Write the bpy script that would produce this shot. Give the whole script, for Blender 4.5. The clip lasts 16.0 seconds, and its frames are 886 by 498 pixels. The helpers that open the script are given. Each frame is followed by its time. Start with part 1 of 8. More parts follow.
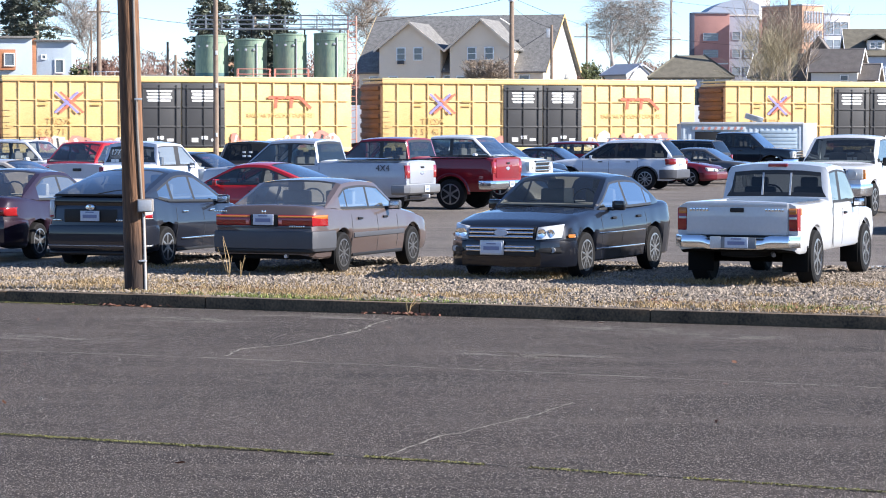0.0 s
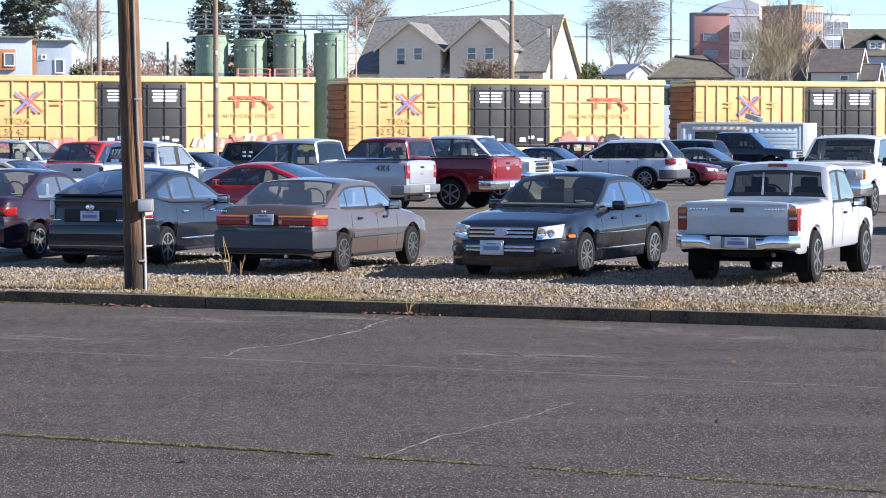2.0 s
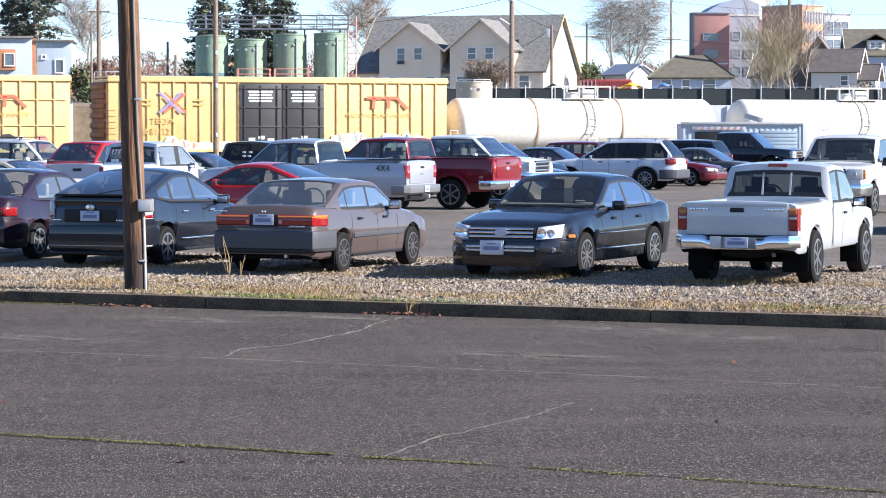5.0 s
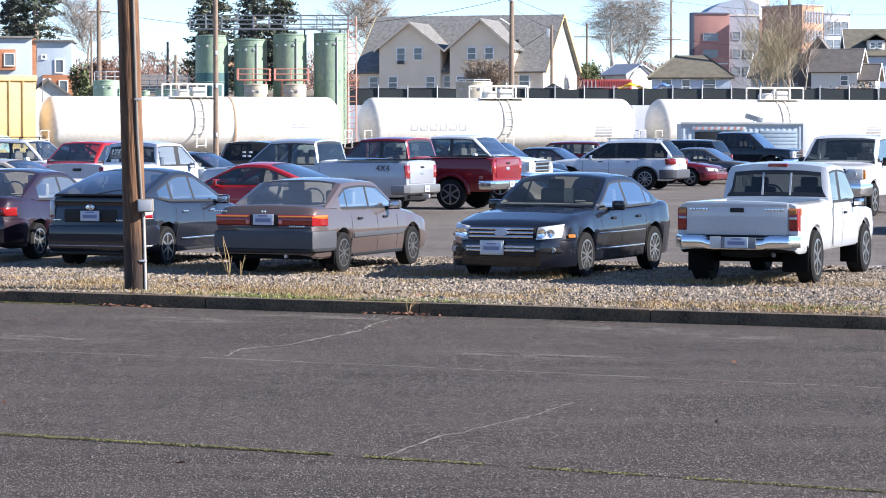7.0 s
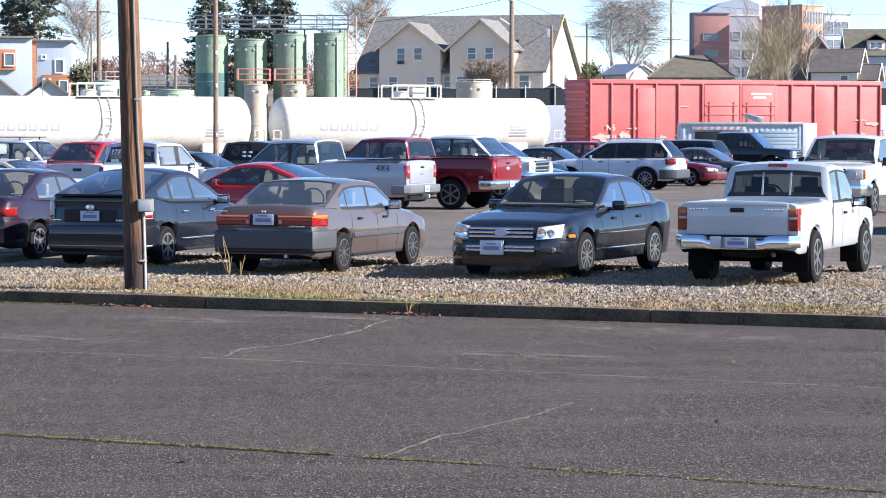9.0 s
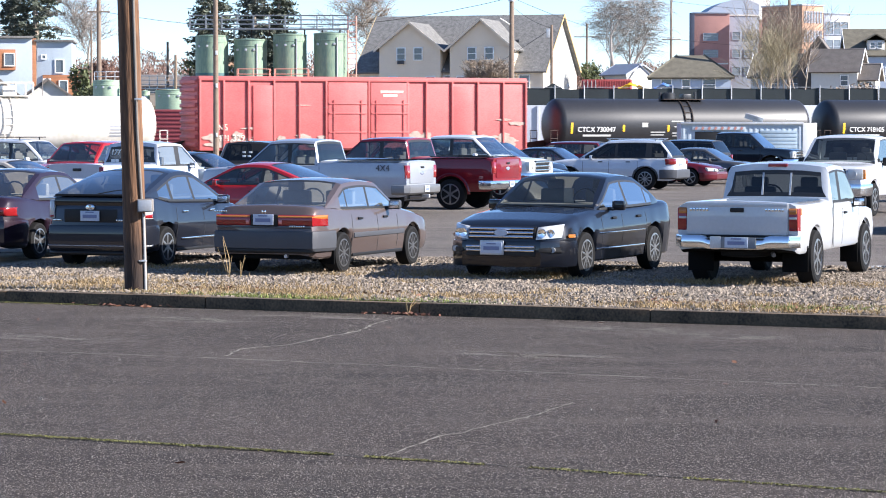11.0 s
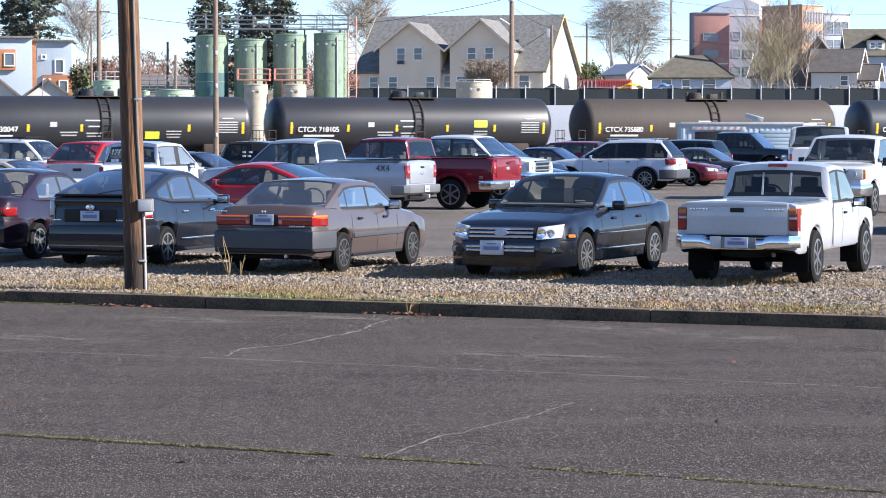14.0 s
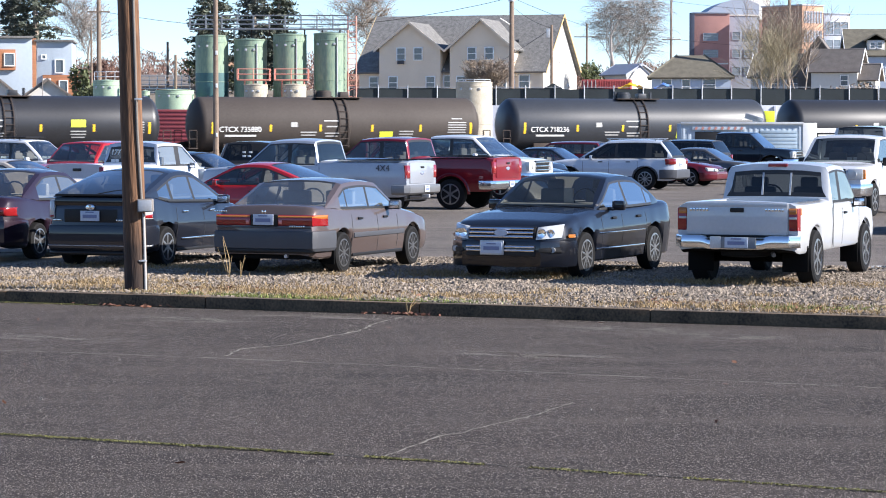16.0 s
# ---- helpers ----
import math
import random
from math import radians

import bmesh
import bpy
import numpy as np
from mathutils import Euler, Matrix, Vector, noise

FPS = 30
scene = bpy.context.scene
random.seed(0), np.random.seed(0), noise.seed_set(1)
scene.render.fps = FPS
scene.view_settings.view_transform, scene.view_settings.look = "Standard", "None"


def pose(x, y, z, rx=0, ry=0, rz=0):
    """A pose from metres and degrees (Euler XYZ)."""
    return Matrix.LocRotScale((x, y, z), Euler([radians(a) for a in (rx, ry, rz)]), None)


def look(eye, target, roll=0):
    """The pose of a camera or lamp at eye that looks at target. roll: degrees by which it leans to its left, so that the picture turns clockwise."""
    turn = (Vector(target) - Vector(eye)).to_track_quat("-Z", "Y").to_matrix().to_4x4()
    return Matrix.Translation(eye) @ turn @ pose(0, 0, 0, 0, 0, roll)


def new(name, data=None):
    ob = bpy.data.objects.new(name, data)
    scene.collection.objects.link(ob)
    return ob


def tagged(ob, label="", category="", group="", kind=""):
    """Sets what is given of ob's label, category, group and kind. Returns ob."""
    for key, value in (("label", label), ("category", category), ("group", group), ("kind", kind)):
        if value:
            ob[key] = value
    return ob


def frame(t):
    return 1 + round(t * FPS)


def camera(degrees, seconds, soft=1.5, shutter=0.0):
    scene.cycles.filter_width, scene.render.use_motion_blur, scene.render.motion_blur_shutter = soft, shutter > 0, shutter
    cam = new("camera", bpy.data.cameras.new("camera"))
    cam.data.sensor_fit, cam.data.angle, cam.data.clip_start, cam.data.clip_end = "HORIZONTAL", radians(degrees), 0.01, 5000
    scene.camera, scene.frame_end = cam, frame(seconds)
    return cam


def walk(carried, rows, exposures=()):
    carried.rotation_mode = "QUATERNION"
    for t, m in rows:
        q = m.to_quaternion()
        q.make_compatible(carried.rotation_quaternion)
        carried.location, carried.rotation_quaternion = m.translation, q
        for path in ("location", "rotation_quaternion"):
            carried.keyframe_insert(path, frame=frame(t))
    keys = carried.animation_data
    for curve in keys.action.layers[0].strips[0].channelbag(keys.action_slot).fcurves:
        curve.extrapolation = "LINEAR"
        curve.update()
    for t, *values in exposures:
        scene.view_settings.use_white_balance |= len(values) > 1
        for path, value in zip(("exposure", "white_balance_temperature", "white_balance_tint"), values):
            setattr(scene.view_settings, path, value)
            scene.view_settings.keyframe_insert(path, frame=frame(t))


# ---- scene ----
cam = camera(18.94, 16.0, soft=1.0, shutter=0.2)
EYE = pose(0, 0, 2.09, 90 - 2.546, 0, 0)
walk(cam, [(0.0, EYE), (16.0, EYE)], exposures=[(0.0, 1.66, 6200, 14), (0.8, 1.52, 6200, 14), (3.0, 1.51, 6200, 14), (4.0, 1.66, 6200, 14), (13.2, 1.66, 6200, 14), (14.4, 1.51, 6200, 14), (16.0, 1.50, 6200, 14)])

# ---- light ----
SUN_AZ, SUN_EL = radians(105), radians(29)
world = bpy.data.worlds.new("sky")
scene.world = world
world.use_nodes = True
wn = world.node_tree
sky = wn.nodes.new("ShaderNodeTexSky")
sky.sky_type = "NISHITA"
sky.sun_disc = False
sky.sun_elevation, sky.sun_rotation = SUN_EL, SUN_AZ
sky.air_density, sky.dust_density, sky.ozone_density = 0.72, 0.0, 4.2
wn.nodes["Background"].inputs[1].default_value = 0.075
wn.links.new(sky.outputs[0], wn.nodes["Background"].inputs[0])
lamp = bpy.data.lights.new("sun", "SUN")
lamp.energy, lamp.angle, lamp.color = 4.1, radians(0.55), (1.0, 0.94, 0.84)
sun = new("sun", lamp)
sun.matrix_basis = look((60 * math.sin(SUN_AZ), 60 * math.cos(SUN_AZ), 60 * math.tan(SUN_EL)), (0, 0, 0))

# ---- materials ----
def mat(name, color, rough=0.6, metal=0.0, vary=0.15, scale=3.0, fine=60.0, bump=0.0, coat=0.0, tint=None, island=0.0, spec=0.5, stretch=None):
    m = bpy.data.materials.new(name)
    m.use_nodes = True
    nt = m.node_tree
    b = nt.nodes["Principled BSDF"]
    b.inputs["Roughness"].default_value = rough
    b.inputs["Metallic"].default_value = metal
    b.inputs["Coat Weight"].default_value = coat
    b.inputs["Coat Roughness"].default_value = 0.04
    b.inputs["Specular IOR Level"].default_value = spec
    tc = nt.nodes.new("ShaderNodeTexCoord")
    n1 = nt.nodes.new("ShaderNodeTexNoise")
    n1.inputs["Scale"].default_value = scale
    n1.inputs["Detail"].default_value = 6
    n2 = nt.nodes.new("ShaderNodeTexNoise")
    n2.inputs["Scale"].default_value = fine
    n2.inputs["Detail"].default_value = 3
    src = tc.outputs["Object"]
    if stretch:
        mp = nt.nodes.new("ShaderNodeMapping")
        mp.inputs["Scale"].default_value = stretch
        nt.links.new(src, mp.inputs["Vector"])
        src = mp.outputs[0]
    for n in (n1, n2):
        nt.links.new(src, n.inputs["Vector"])
    add = nt.nodes.new("ShaderNodeMath")
    add.operation = "ADD"
    nt.links.new(n1.outputs["Fac"], add.inputs[0])
    nt.links.new(n2.outputs["Fac"], add.inputs[1])
    ramp = nt.nodes.new("ShaderNodeMapRange")
    ramp.inputs[1].default_value, ramp.inputs[2].default_value = 0.6, 1.4
    nt.links.new(add.outputs[0], ramp.inputs[0])
    mix = nt.nodes.new("ShaderNodeMix")
    mix.data_type = "RGBA"
    lo = [c * (1 - vary) for c in color]
    hi = [min(1, c * (1 + vary)) for c in color] if tint is None else tint
    mix.inputs[6].default_value = (*lo, 1)
    mix.inputs[7].default_value = (*hi, 1)
    nt.links.new(ramp.outputs[0], mix.inputs[0])
    out = mix.outputs[2]
    if island:
        g = nt.nodes.new("ShaderNodeNewGeometry")
        hsv = nt.nodes.new("ShaderNodeHueSaturation")
        mr = nt.nodes.new("ShaderNodeMapRange")
        mr.inputs[3].default_value, mr.inputs[4].default_value = 1 - island, 1 + island
        nt.links.new(g.outputs["Random Per Island"], mr.inputs[0])
        nt.links.new(mr.outputs[0], hsv.inputs["Value"])
        nt.links.new(out, hsv.inputs["Color"])
        out = hsv.outputs[0]
    nt.links.new(out, b.inputs["Base Color"])
    if bump:
        bp = nt.nodes.new("ShaderNodeBump")
        bp.inputs["Strength"].default_value = bump
        bp.inputs["Distance"].default_value = 0.02
        nt.links.new(add.outputs[0], bp.inputs["Height"])
        nt.links.new(bp.outputs[0], b.inputs["Normal"])
    return m


def paint(name, color, metal=0.0, rough=0.3):
    return mat(name, color, rough + 0.1, metal * 0.3, 0.06, 1.2, 25, 0.0, 1.0, spec=0.12)


def glass_mat(name, tint=(0.88, 0.94, 0.94), gloss=2.0, film=0.02):
    m = bpy.data.materials.new(name)
    m.use_nodes = True
    nt = m.node_tree
    nt.nodes.remove(nt.nodes["Principled BSDF"])
    tr = nt.nodes.new("ShaderNodeBsdfTransparent")
    tr.inputs[0].default_value = (*tint, 1)
    gl = nt.nodes.new("ShaderNodeBsdfGlossy")
    gl.inputs["Roughness"].default_value = 0.02
    fr = nt.nodes.new("ShaderNodeFresnel")
    fr.inputs[0].default_value = 1.55
    mx = nt.nodes.new("ShaderNodeMixShader")
    mu = nt.nodes.new("ShaderNodeMath")
    mu.operation, mu.use_clamp = "MULTIPLY", True
    mu.inputs[1].default_value = 1.3 * gloss
    nt.links.new(fr.outputs[0], mu.inputs[0])
    nt.links.new(mu.outputs[0], mx.inputs[0])
    # thin film of road dust on the pane
    df = nt.nodes.new("ShaderNodeBsdfDiffuse")
    df.inputs[0].default_value = (0.66, 0.72, 0.72, 1)
    dm = nt.nodes.new("ShaderNodeMixShader")
    dm.inputs[0].default_value = film
    nt.links.new(tr.outputs[0], dm.inputs[1])
    nt.links.new(df.outputs[0], dm.inputs[2])
    nt.links.new(dm.outputs[0], mx.inputs[1])
    nt.links.new(gl.outputs[0], mx.inputs[2])
    nt.links.new(mx.outputs[0], nt.nodes["Material Output"].inputs[0])
    return m


def asphalt_mat(name, base, speck, dust):
    m = mat(name, base, 0.9, 0, 0.55, 0.35, 60, 0.9, spec=0.2)
    nt = m.node_tree
    b = nt.nodes["Principled BSDF"]
    src = b.inputs["Base Color"].links[0].from_socket
    tc = nt.nodes.new("ShaderNodeTexCoord")
    vo = nt.nodes.new("ShaderNodeTexVoronoi")
    vo.inputs["Scale"].default_value = 130
    nt.links.new(tc.outputs["Object"], vo.inputs["Vector"])
    sep = nt.nodes.new("ShaderNodeSeparateColor")
    nt.links.new(vo.outputs["Color"], sep.inputs[0])
    gt = nt.nodes.new("ShaderNodeMapRange")
    gt.inputs[1].default_value, gt.inputs[2].default_value = 0.905, 0.95
    nt.links.new(sep.outputs[0], gt.inputs[0])
    m1 = nt.nodes.new("ShaderNodeMix")
    m1.data_type = "RGBA"
    m1.inputs[7].default_value = (*speck, 1)
    nt.links.new(gt.outputs[0], m1.inputs[0])
    # dark binder between the larger stones
    vb = nt.nodes.new("ShaderNodeTexVoronoi")
    vb.inputs["Scale"].default_value = 95
    nt.links.new(tc.outputs["Object"], vb.inputs["Vector"])
    sb = nt.nodes.new("ShaderNodeSeparateColor")
    nt.links.new(vb.outputs["Color"], sb.inputs[0])
    vr = nt.nodes.new("ShaderNodeMapRange")
    vr.inputs[3].default_value, vr.inputs[4].default_value = 0.58, 1.42
    nt.links.new(sb.outputs[1], vr.inputs[0])
    hv = nt.nodes.new("ShaderNodeHueSaturation")
    nt.links.new(vr.outputs[0], hv.inputs["Value"])
    nt.links.new(src, hv.inputs["Color"])
    nt.links.new(hv.outputs[0], m1.inputs[6])
    big = nt.nodes.new("ShaderNodeTexNoise")
    big.inputs["Scale"].default_value = 0.55
    big.inputs["Detail"].default_value = 8
    big.inputs["Roughness"].default_value = 0.7
    nt.links.new(tc.outputs["Object"], big.inputs["Vector"])
    br = nt.nodes.new("ShaderNodeMapRange")
    br.inputs[1].default_value, br.inputs[2].default_value = 0.47, 0.78
    br.inputs[4].default_value = 0.7
    nt.links.new(big.outputs["Fac"], br.inputs[0])
    m2 = nt.nodes.new("ShaderNodeMix")
    m2.data_type = "RGBA"
    m2.inputs[7].default_value = (*dust, 1)
    # paler streaks drawn out along the lanes
    mp = nt.nodes.new("ShaderNodeMapping")
    mp.inputs["Rotation"].default_value = (0, 0, radians(24))
    mp.inputs["Scale"].default_value = (0.35, 2.2, 1)
    nt.links.new(tc.outputs["Object"], mp.inputs["Vector"])
    nt.links.new(mp.outputs[0], big.inputs["Vector"])
    nt.links.new(br.outputs[0], m2.inputs[0])
    nt.links.new(m1.outputs[2], m2.inputs[6])
    nt.links.new(m2.outputs[2], b.inputs["Base Color"])
    return m


ASPHALT = asphalt_mat("asphalt", (0.0355, 0.0276, 0.0234), (0.44, 0.388, 0.33), (0.105, 0.088, 0.074))
LOT = asphalt_mat("worn_asphalt", (0.110, 0.095, 0.084), (0.26, 0.24, 0.21), (0.24, 0.21, 0.18))
SOIL = mat("dirt", (0.17, 0.13, 0.085), 0.95, 0, 0.4, 2.0, 40, 0.8, tint=(0.27, 0.22, 0.16))
STONE = mat("gravel_stone", (0.212, 0.174, 0.136), 0.9, 0, 0.2, 2.0, 80, 0.3, island=0.45)
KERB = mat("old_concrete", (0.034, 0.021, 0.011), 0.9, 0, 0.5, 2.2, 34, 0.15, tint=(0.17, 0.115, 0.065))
DRYGRASS = mat("dry_grass", (0.30, 0.21, 0.10), 0.8, 0, 0.3, 5, 50, island=0.4)
GRASS = mat("green_grass", (0.16, 0.2, 0.045), 0.8, 0, 0.3, 5, 50, island=0.4)
MOSS = mat("moss", (0.12, 0.12, 0.035), 0.9, 0, 0.5, 6, 60, tint=(0.24, 0.23, 0.085), island=0.45)
CRACK = mat("crack_silt", (0.16, 0.145, 0.115), 0.9, 0, 0.6, 3, 30, tint=(0.36, 0.33, 0.265))
LEAFLITTER = mat("fallen_leaf", (0.17, 0.075, 0.045), 0.7, island=0.4)
WOODPOLE = mat("weathered_pole_wood", (0.065, 0.031, 0.017), 0.85, 0, 0.5, 5, 34, 0.8, tint=(0.27, 0.135, 0.065), stretch=(1, 1, 0.09))


def stain_foot(m, low, high, shade):
    """Creosote stain that fades unevenly up a timber from its foot."""
    nt = m.node_tree
    b = nt.nodes["Principled BSDF"]
    src = b.inputs["Base Color"].links[0].from_socket
    tc = nt.nodes.new("ShaderNodeTexCoord")
    sp = nt.nodes.new("ShaderNodeSeparateXYZ")
    nt.links.new(tc.outputs["Object"], sp.inputs[0])
    nz = nt.nodes.new("ShaderNodeTexNoise")
    nz.inputs["Scale"].default_value = 2.2
    nt.links.new(tc.outputs["Object"], nz.inputs["Vector"])
    ad = nt.nodes.new("ShaderNodeMath")
    ad.operation = "MULTIPLY_ADD"
    ad.inputs[1].default_value = 1.6
    nt.links.new(nz.outputs["Fac"], ad.inputs[0])
    nt.links.new(sp.outputs[2], ad.inputs[2])
    mr = nt.nodes.new("ShaderNodeMapRange")
    mr.inputs[1].default_value, mr.inputs[2].default_value = low + 0.8, high + 0.8
    nt.links.new(ad.outputs[0], mr.inputs[0])
    mx = nt.nodes.new("ShaderNodeMix")
    mx.data_type = "RGBA"
    mx.inputs[6].default_value = (*shade, 1)
    nt.links.new(mr.outputs[0], mx.inputs[0])
    nt.links.new(src, mx.inputs[7])
    nt.links.new(mx.outputs[2], b.inputs["Base Color"])


stain_foot(WOODPOLE, 0.1, 1.7, (0.022, 0.014, 0.011))
GREYWOOD = mat("grey_pole_wood", (0.21, 0.155, 0.115), 0.85, 0, 0.3, 3, 60, 0.5)
GALV = mat("galvanised_steel", (0.5, 0.51, 0.52), 0.5, 0.5, 0.12, 4, 40)
PVC = mat("grey_conduit", (0.24, 0.215, 0.19), 0.5, 0, 0.1)
DARKGALV = mat("dull_dark_steel", (0.17, 0.19, 0.215), 0.6, 0.3, 0.15, 2, 20)
RUBBER = mat("tyre_rubber", (0.012, 0.012, 0.0125), 0.8, 0, 0.3, 6, 60, spec=0.15)
ALLOY = mat("alloy_rim", (0.27, 0.275, 0.285), 0.3, 0.75, 0.08)
DARKRIM = mat("dark_alloy_rim", (0.12, 0.12, 0.125), 0.4, 0.6, 0.1)
CHROME = mat("chrome", (0.75, 0.76, 0.78), 0.12, 1.0, 0.03)
BLACKPL = mat("black_plastic", (0.011, 0.011, 0.012), 0.5, 0, 0.2, spec=0.3)
GREYPL = mat("grey_plastic", (0.05, 0.053, 0.062), 0.55, 0, 0.15)
UNDER = mat("underbody", (0.006, 0.006, 0.006), 0.9, spec=0.1)
INTERIOR = mat("grey_interior", (0.11, 0.104, 0.098), 0.8, 0, 0.2)
INTERTAN = mat("beige_interior", (0.3, 0.25, 0.19), 0.8, 0, 0.2)
REDLENS = mat("red_lamp_lens", (0.23, 0.012, 0.014), 0.15, 0, 0.15, 30, 90, coat=0.6)
AMBER = mat("amber_lens", (0.40, 0.14, 0.03), 0.15, 0, 0.1, coat=0.6)
CLEARL = mat("clear_lamp_lens", (0.47, 0.48, 0.48), 0.12, 0.1, 0.12, 25, 80, coat=0.8)
PLATE = mat("number_plate", (0.46, 0.51, 0.60), 0.5)
PLATEINK = mat("plate_ink", (0.16, 0.19, 0.32), 0.5)
WHITEINK = mat("white_lettering", (0.78, 0.78, 0.76), 0.6, 0, 0.08)
GLASS = glass_mat("car_glass", (0.80, 0.88, 0.88), 2.0, 0.006)
TINTED = glass_mat("tinted_car_glass", (0.10, 0.115, 0.125), 0.9, 0.003)
DUSTYGLASS = glass_mat("dusty_car_glass", (0.80, 0.88, 0.87), 1.6, film=0.035)
SIDEGLASS = glass_mat("side_car_glass", (0.62, 0.74, 0.78), 3.2, 0.012)
MIDGLASS = glass_mat("shaded_car_glass", (0.36, 0.42, 0.43), 1.6, 0.008)
CLEARSCREEN = glass_mat("pale_windscreen_glass", (0.86, 0.95, 0.91), 0.9, 0.008)
PANEBLACK = mat("black_glass_panel", (0.01, 0.011, 0.013), 0.06, 0, 0.1, spec=0.6)
PINKLENS = mat("pink_lamp_lens", (0.6, 0.2, 0.18), 0.15, 0, 0.1, coat=0.6)
SILVERBADGE = mat("pale_blue_badge", (0.42, 0.46, 0.58), 0.25, 0.6, 0.05)
STEELGREY = mat("grey_exhaust_steel", (0.2, 0.19, 0.18), 0.5, 0.7, 0.2)
TRIM = mat("window_rubber", (0.015, 0.015, 0.016), 0.5)

# ---- mesh helpers ----
def part(name, bm, material, parent=None, label="", sharp=35):
    me = bpy.data.meshes.new(name)
    bm.normal_update()
    bm.to_mesh(me)
    bm.free()
    for m in material if isinstance(material, (list, tuple)) else [material]:
        me.materials.append(m)
    me.polygons.foreach_set("use_smooth", [True] * len(me.polygons))
    me.set_sharp_from_angle(angle=radians(sharp))
    ob = new(name, me)
    if parent is not None:
        ob.parent = parent
    if label:
        ob["label"] = label
    return ob


def thing(name, m, label, category, group="", kind=""):
    ob = new(name)
    ob.matrix_basis = m
    return tagged(ob, label, category, group, kind)


def box(bm, c, s, bevel=0.0, rot=None, idx=0):
    made = bmesh.ops.create_cube(bm, size=1.0, matrix=Matrix.Translation(c) @ (rot or Matrix()) @ Matrix.Diagonal((*s, 1)))
    fs = {f for v in made["verts"] for f in v.link_faces}
    for f in fs:
        f.material_index = idx
    if bevel:
        es = list({e for v in made["verts"] for e in v.link_edges})
        bmesh.ops.bevel(bm, geom=es, offset=bevel, segments=2, affect="EDGES", profile=0.6)
    return bm


def boxes(items, bevel=0.0):
    bm = bmesh.new()
    for c, s in items:
        box(bm, c, s, bevel)
    return bm


def tube(bm, a, b, r0, r1=None, n=8, cap=True):
    a, b = Vector(a), Vector(b)
    d = b - a
    r1 = r0 if r1 is None else r1
    q = d.to_track_quat("Z", "Y").to_matrix()
    ring = []
    for p, r in ((a, r0), (b, r1)):
        ring.append([bm.verts.new(p + q @ Vector((r * math.cos(2 * math.pi * i / n), r * math.sin(2 * math.pi * i / n), 0))) for i in range(n)])
    for i in range(n):
        bm.faces.new((ring[0][i], ring[0][(i + 1) % n], ring[1][(i + 1) % n], ring[1][i]))
    if cap:
        bm.faces.new(ring[0][::-1])
        bm.faces.new(ring[1])
    return bm


def lathe(profile, n=24, axis="Z", bm=None, at=(0, 0, 0)):
    bm = bm or bmesh.new()
    rows = []
    for r, h in profile:
        row = []
        for i in range(n):
            a = 2 * math.pi * i / n
            p = {"Z": (r * math.cos(a), r * math.sin(a), h), "X": (h, r * math.cos(a), r * math.sin(a))}[axis]
            row.append(bm.verts.new(Vector(p) + Vector(at)))
        rows.append(row)
    for a, b in zip(rows, rows[1:]):
        for i in range(n):
            bm.faces.new((a[i], a[(i + 1) % n], b[(i + 1) % n], b[i]))
    bm.faces.new(rows[0][::-1])
    bm.faces.new(rows[-1])
    return bm


def quad(bm, pts, idx=0):
    f = bm.faces.new([bm.verts.new(p) for p in pts])
    f.material_index = idx
    return f


def slab(bm, pts, thick, idx=0):
    """A plate with the outline pts, thickened against its normal."""
    pts = [Vector(p) for p in pts]
    n = (pts[1] - pts[0]).cross(pts[2] - pts[0]).normalized() * thick
    top = [bm.verts.new(p) for p in pts]
    bot = [bm.verts.new(p - n) for p in pts]
    fs = [bm.faces.new(top), bm.faces.new(bot[::-1])]
    k = len(pts)
    for i in range(k):
        fs.append(bm.faces.new((top[i], bot[i], bot[(i + 1) % k], top[(i + 1) % k])))
    for f in fs:
        f.material_index = idx
    return bm


def lettering(name, words, height, m, material, parent, label=""):
    cu = bpy.data.curves.new(name, "FONT")
    cu.body, cu.size, cu.extrude = words, height / 0.7, 0.004
    tmp = new(name, cu)
    bpy.context.view_layer.update()
    me = bpy.data.meshes.new_from_object(tmp.evaluated_get(bpy.context.evaluated_depsgraph_get()))
    bpy.data.objects.remove(tmp)
    me.materials.clear()
    me.materials.append(material)
    ob = new(name, me)
    ob.parent = parent
    ob.matrix_basis = m
    if label:
        ob["label"] = label
    return ob


def interp(pts, x):
    if x <= pts[0][0]:
        return pts[0][1]
    for (x0, y0), (x1, y1) in zip(pts, pts[1:]):
        if x <= x1:
            return y0 + (y1 - y0) * (x - x0) / max(1e-9, x1 - x0)
    return pts[-1][1]


# ---- ground ----
K = radians(24)
UX, UY = math.cos(K), -math.sin(K)
VX, VY = math.sin(K), math.cos(K)


def lot(u, v, z=0.0):
    """From lengths along and across the kerb to the world."""
    return Vector((u * UX + v * VX, u * UY + v * VY, z))


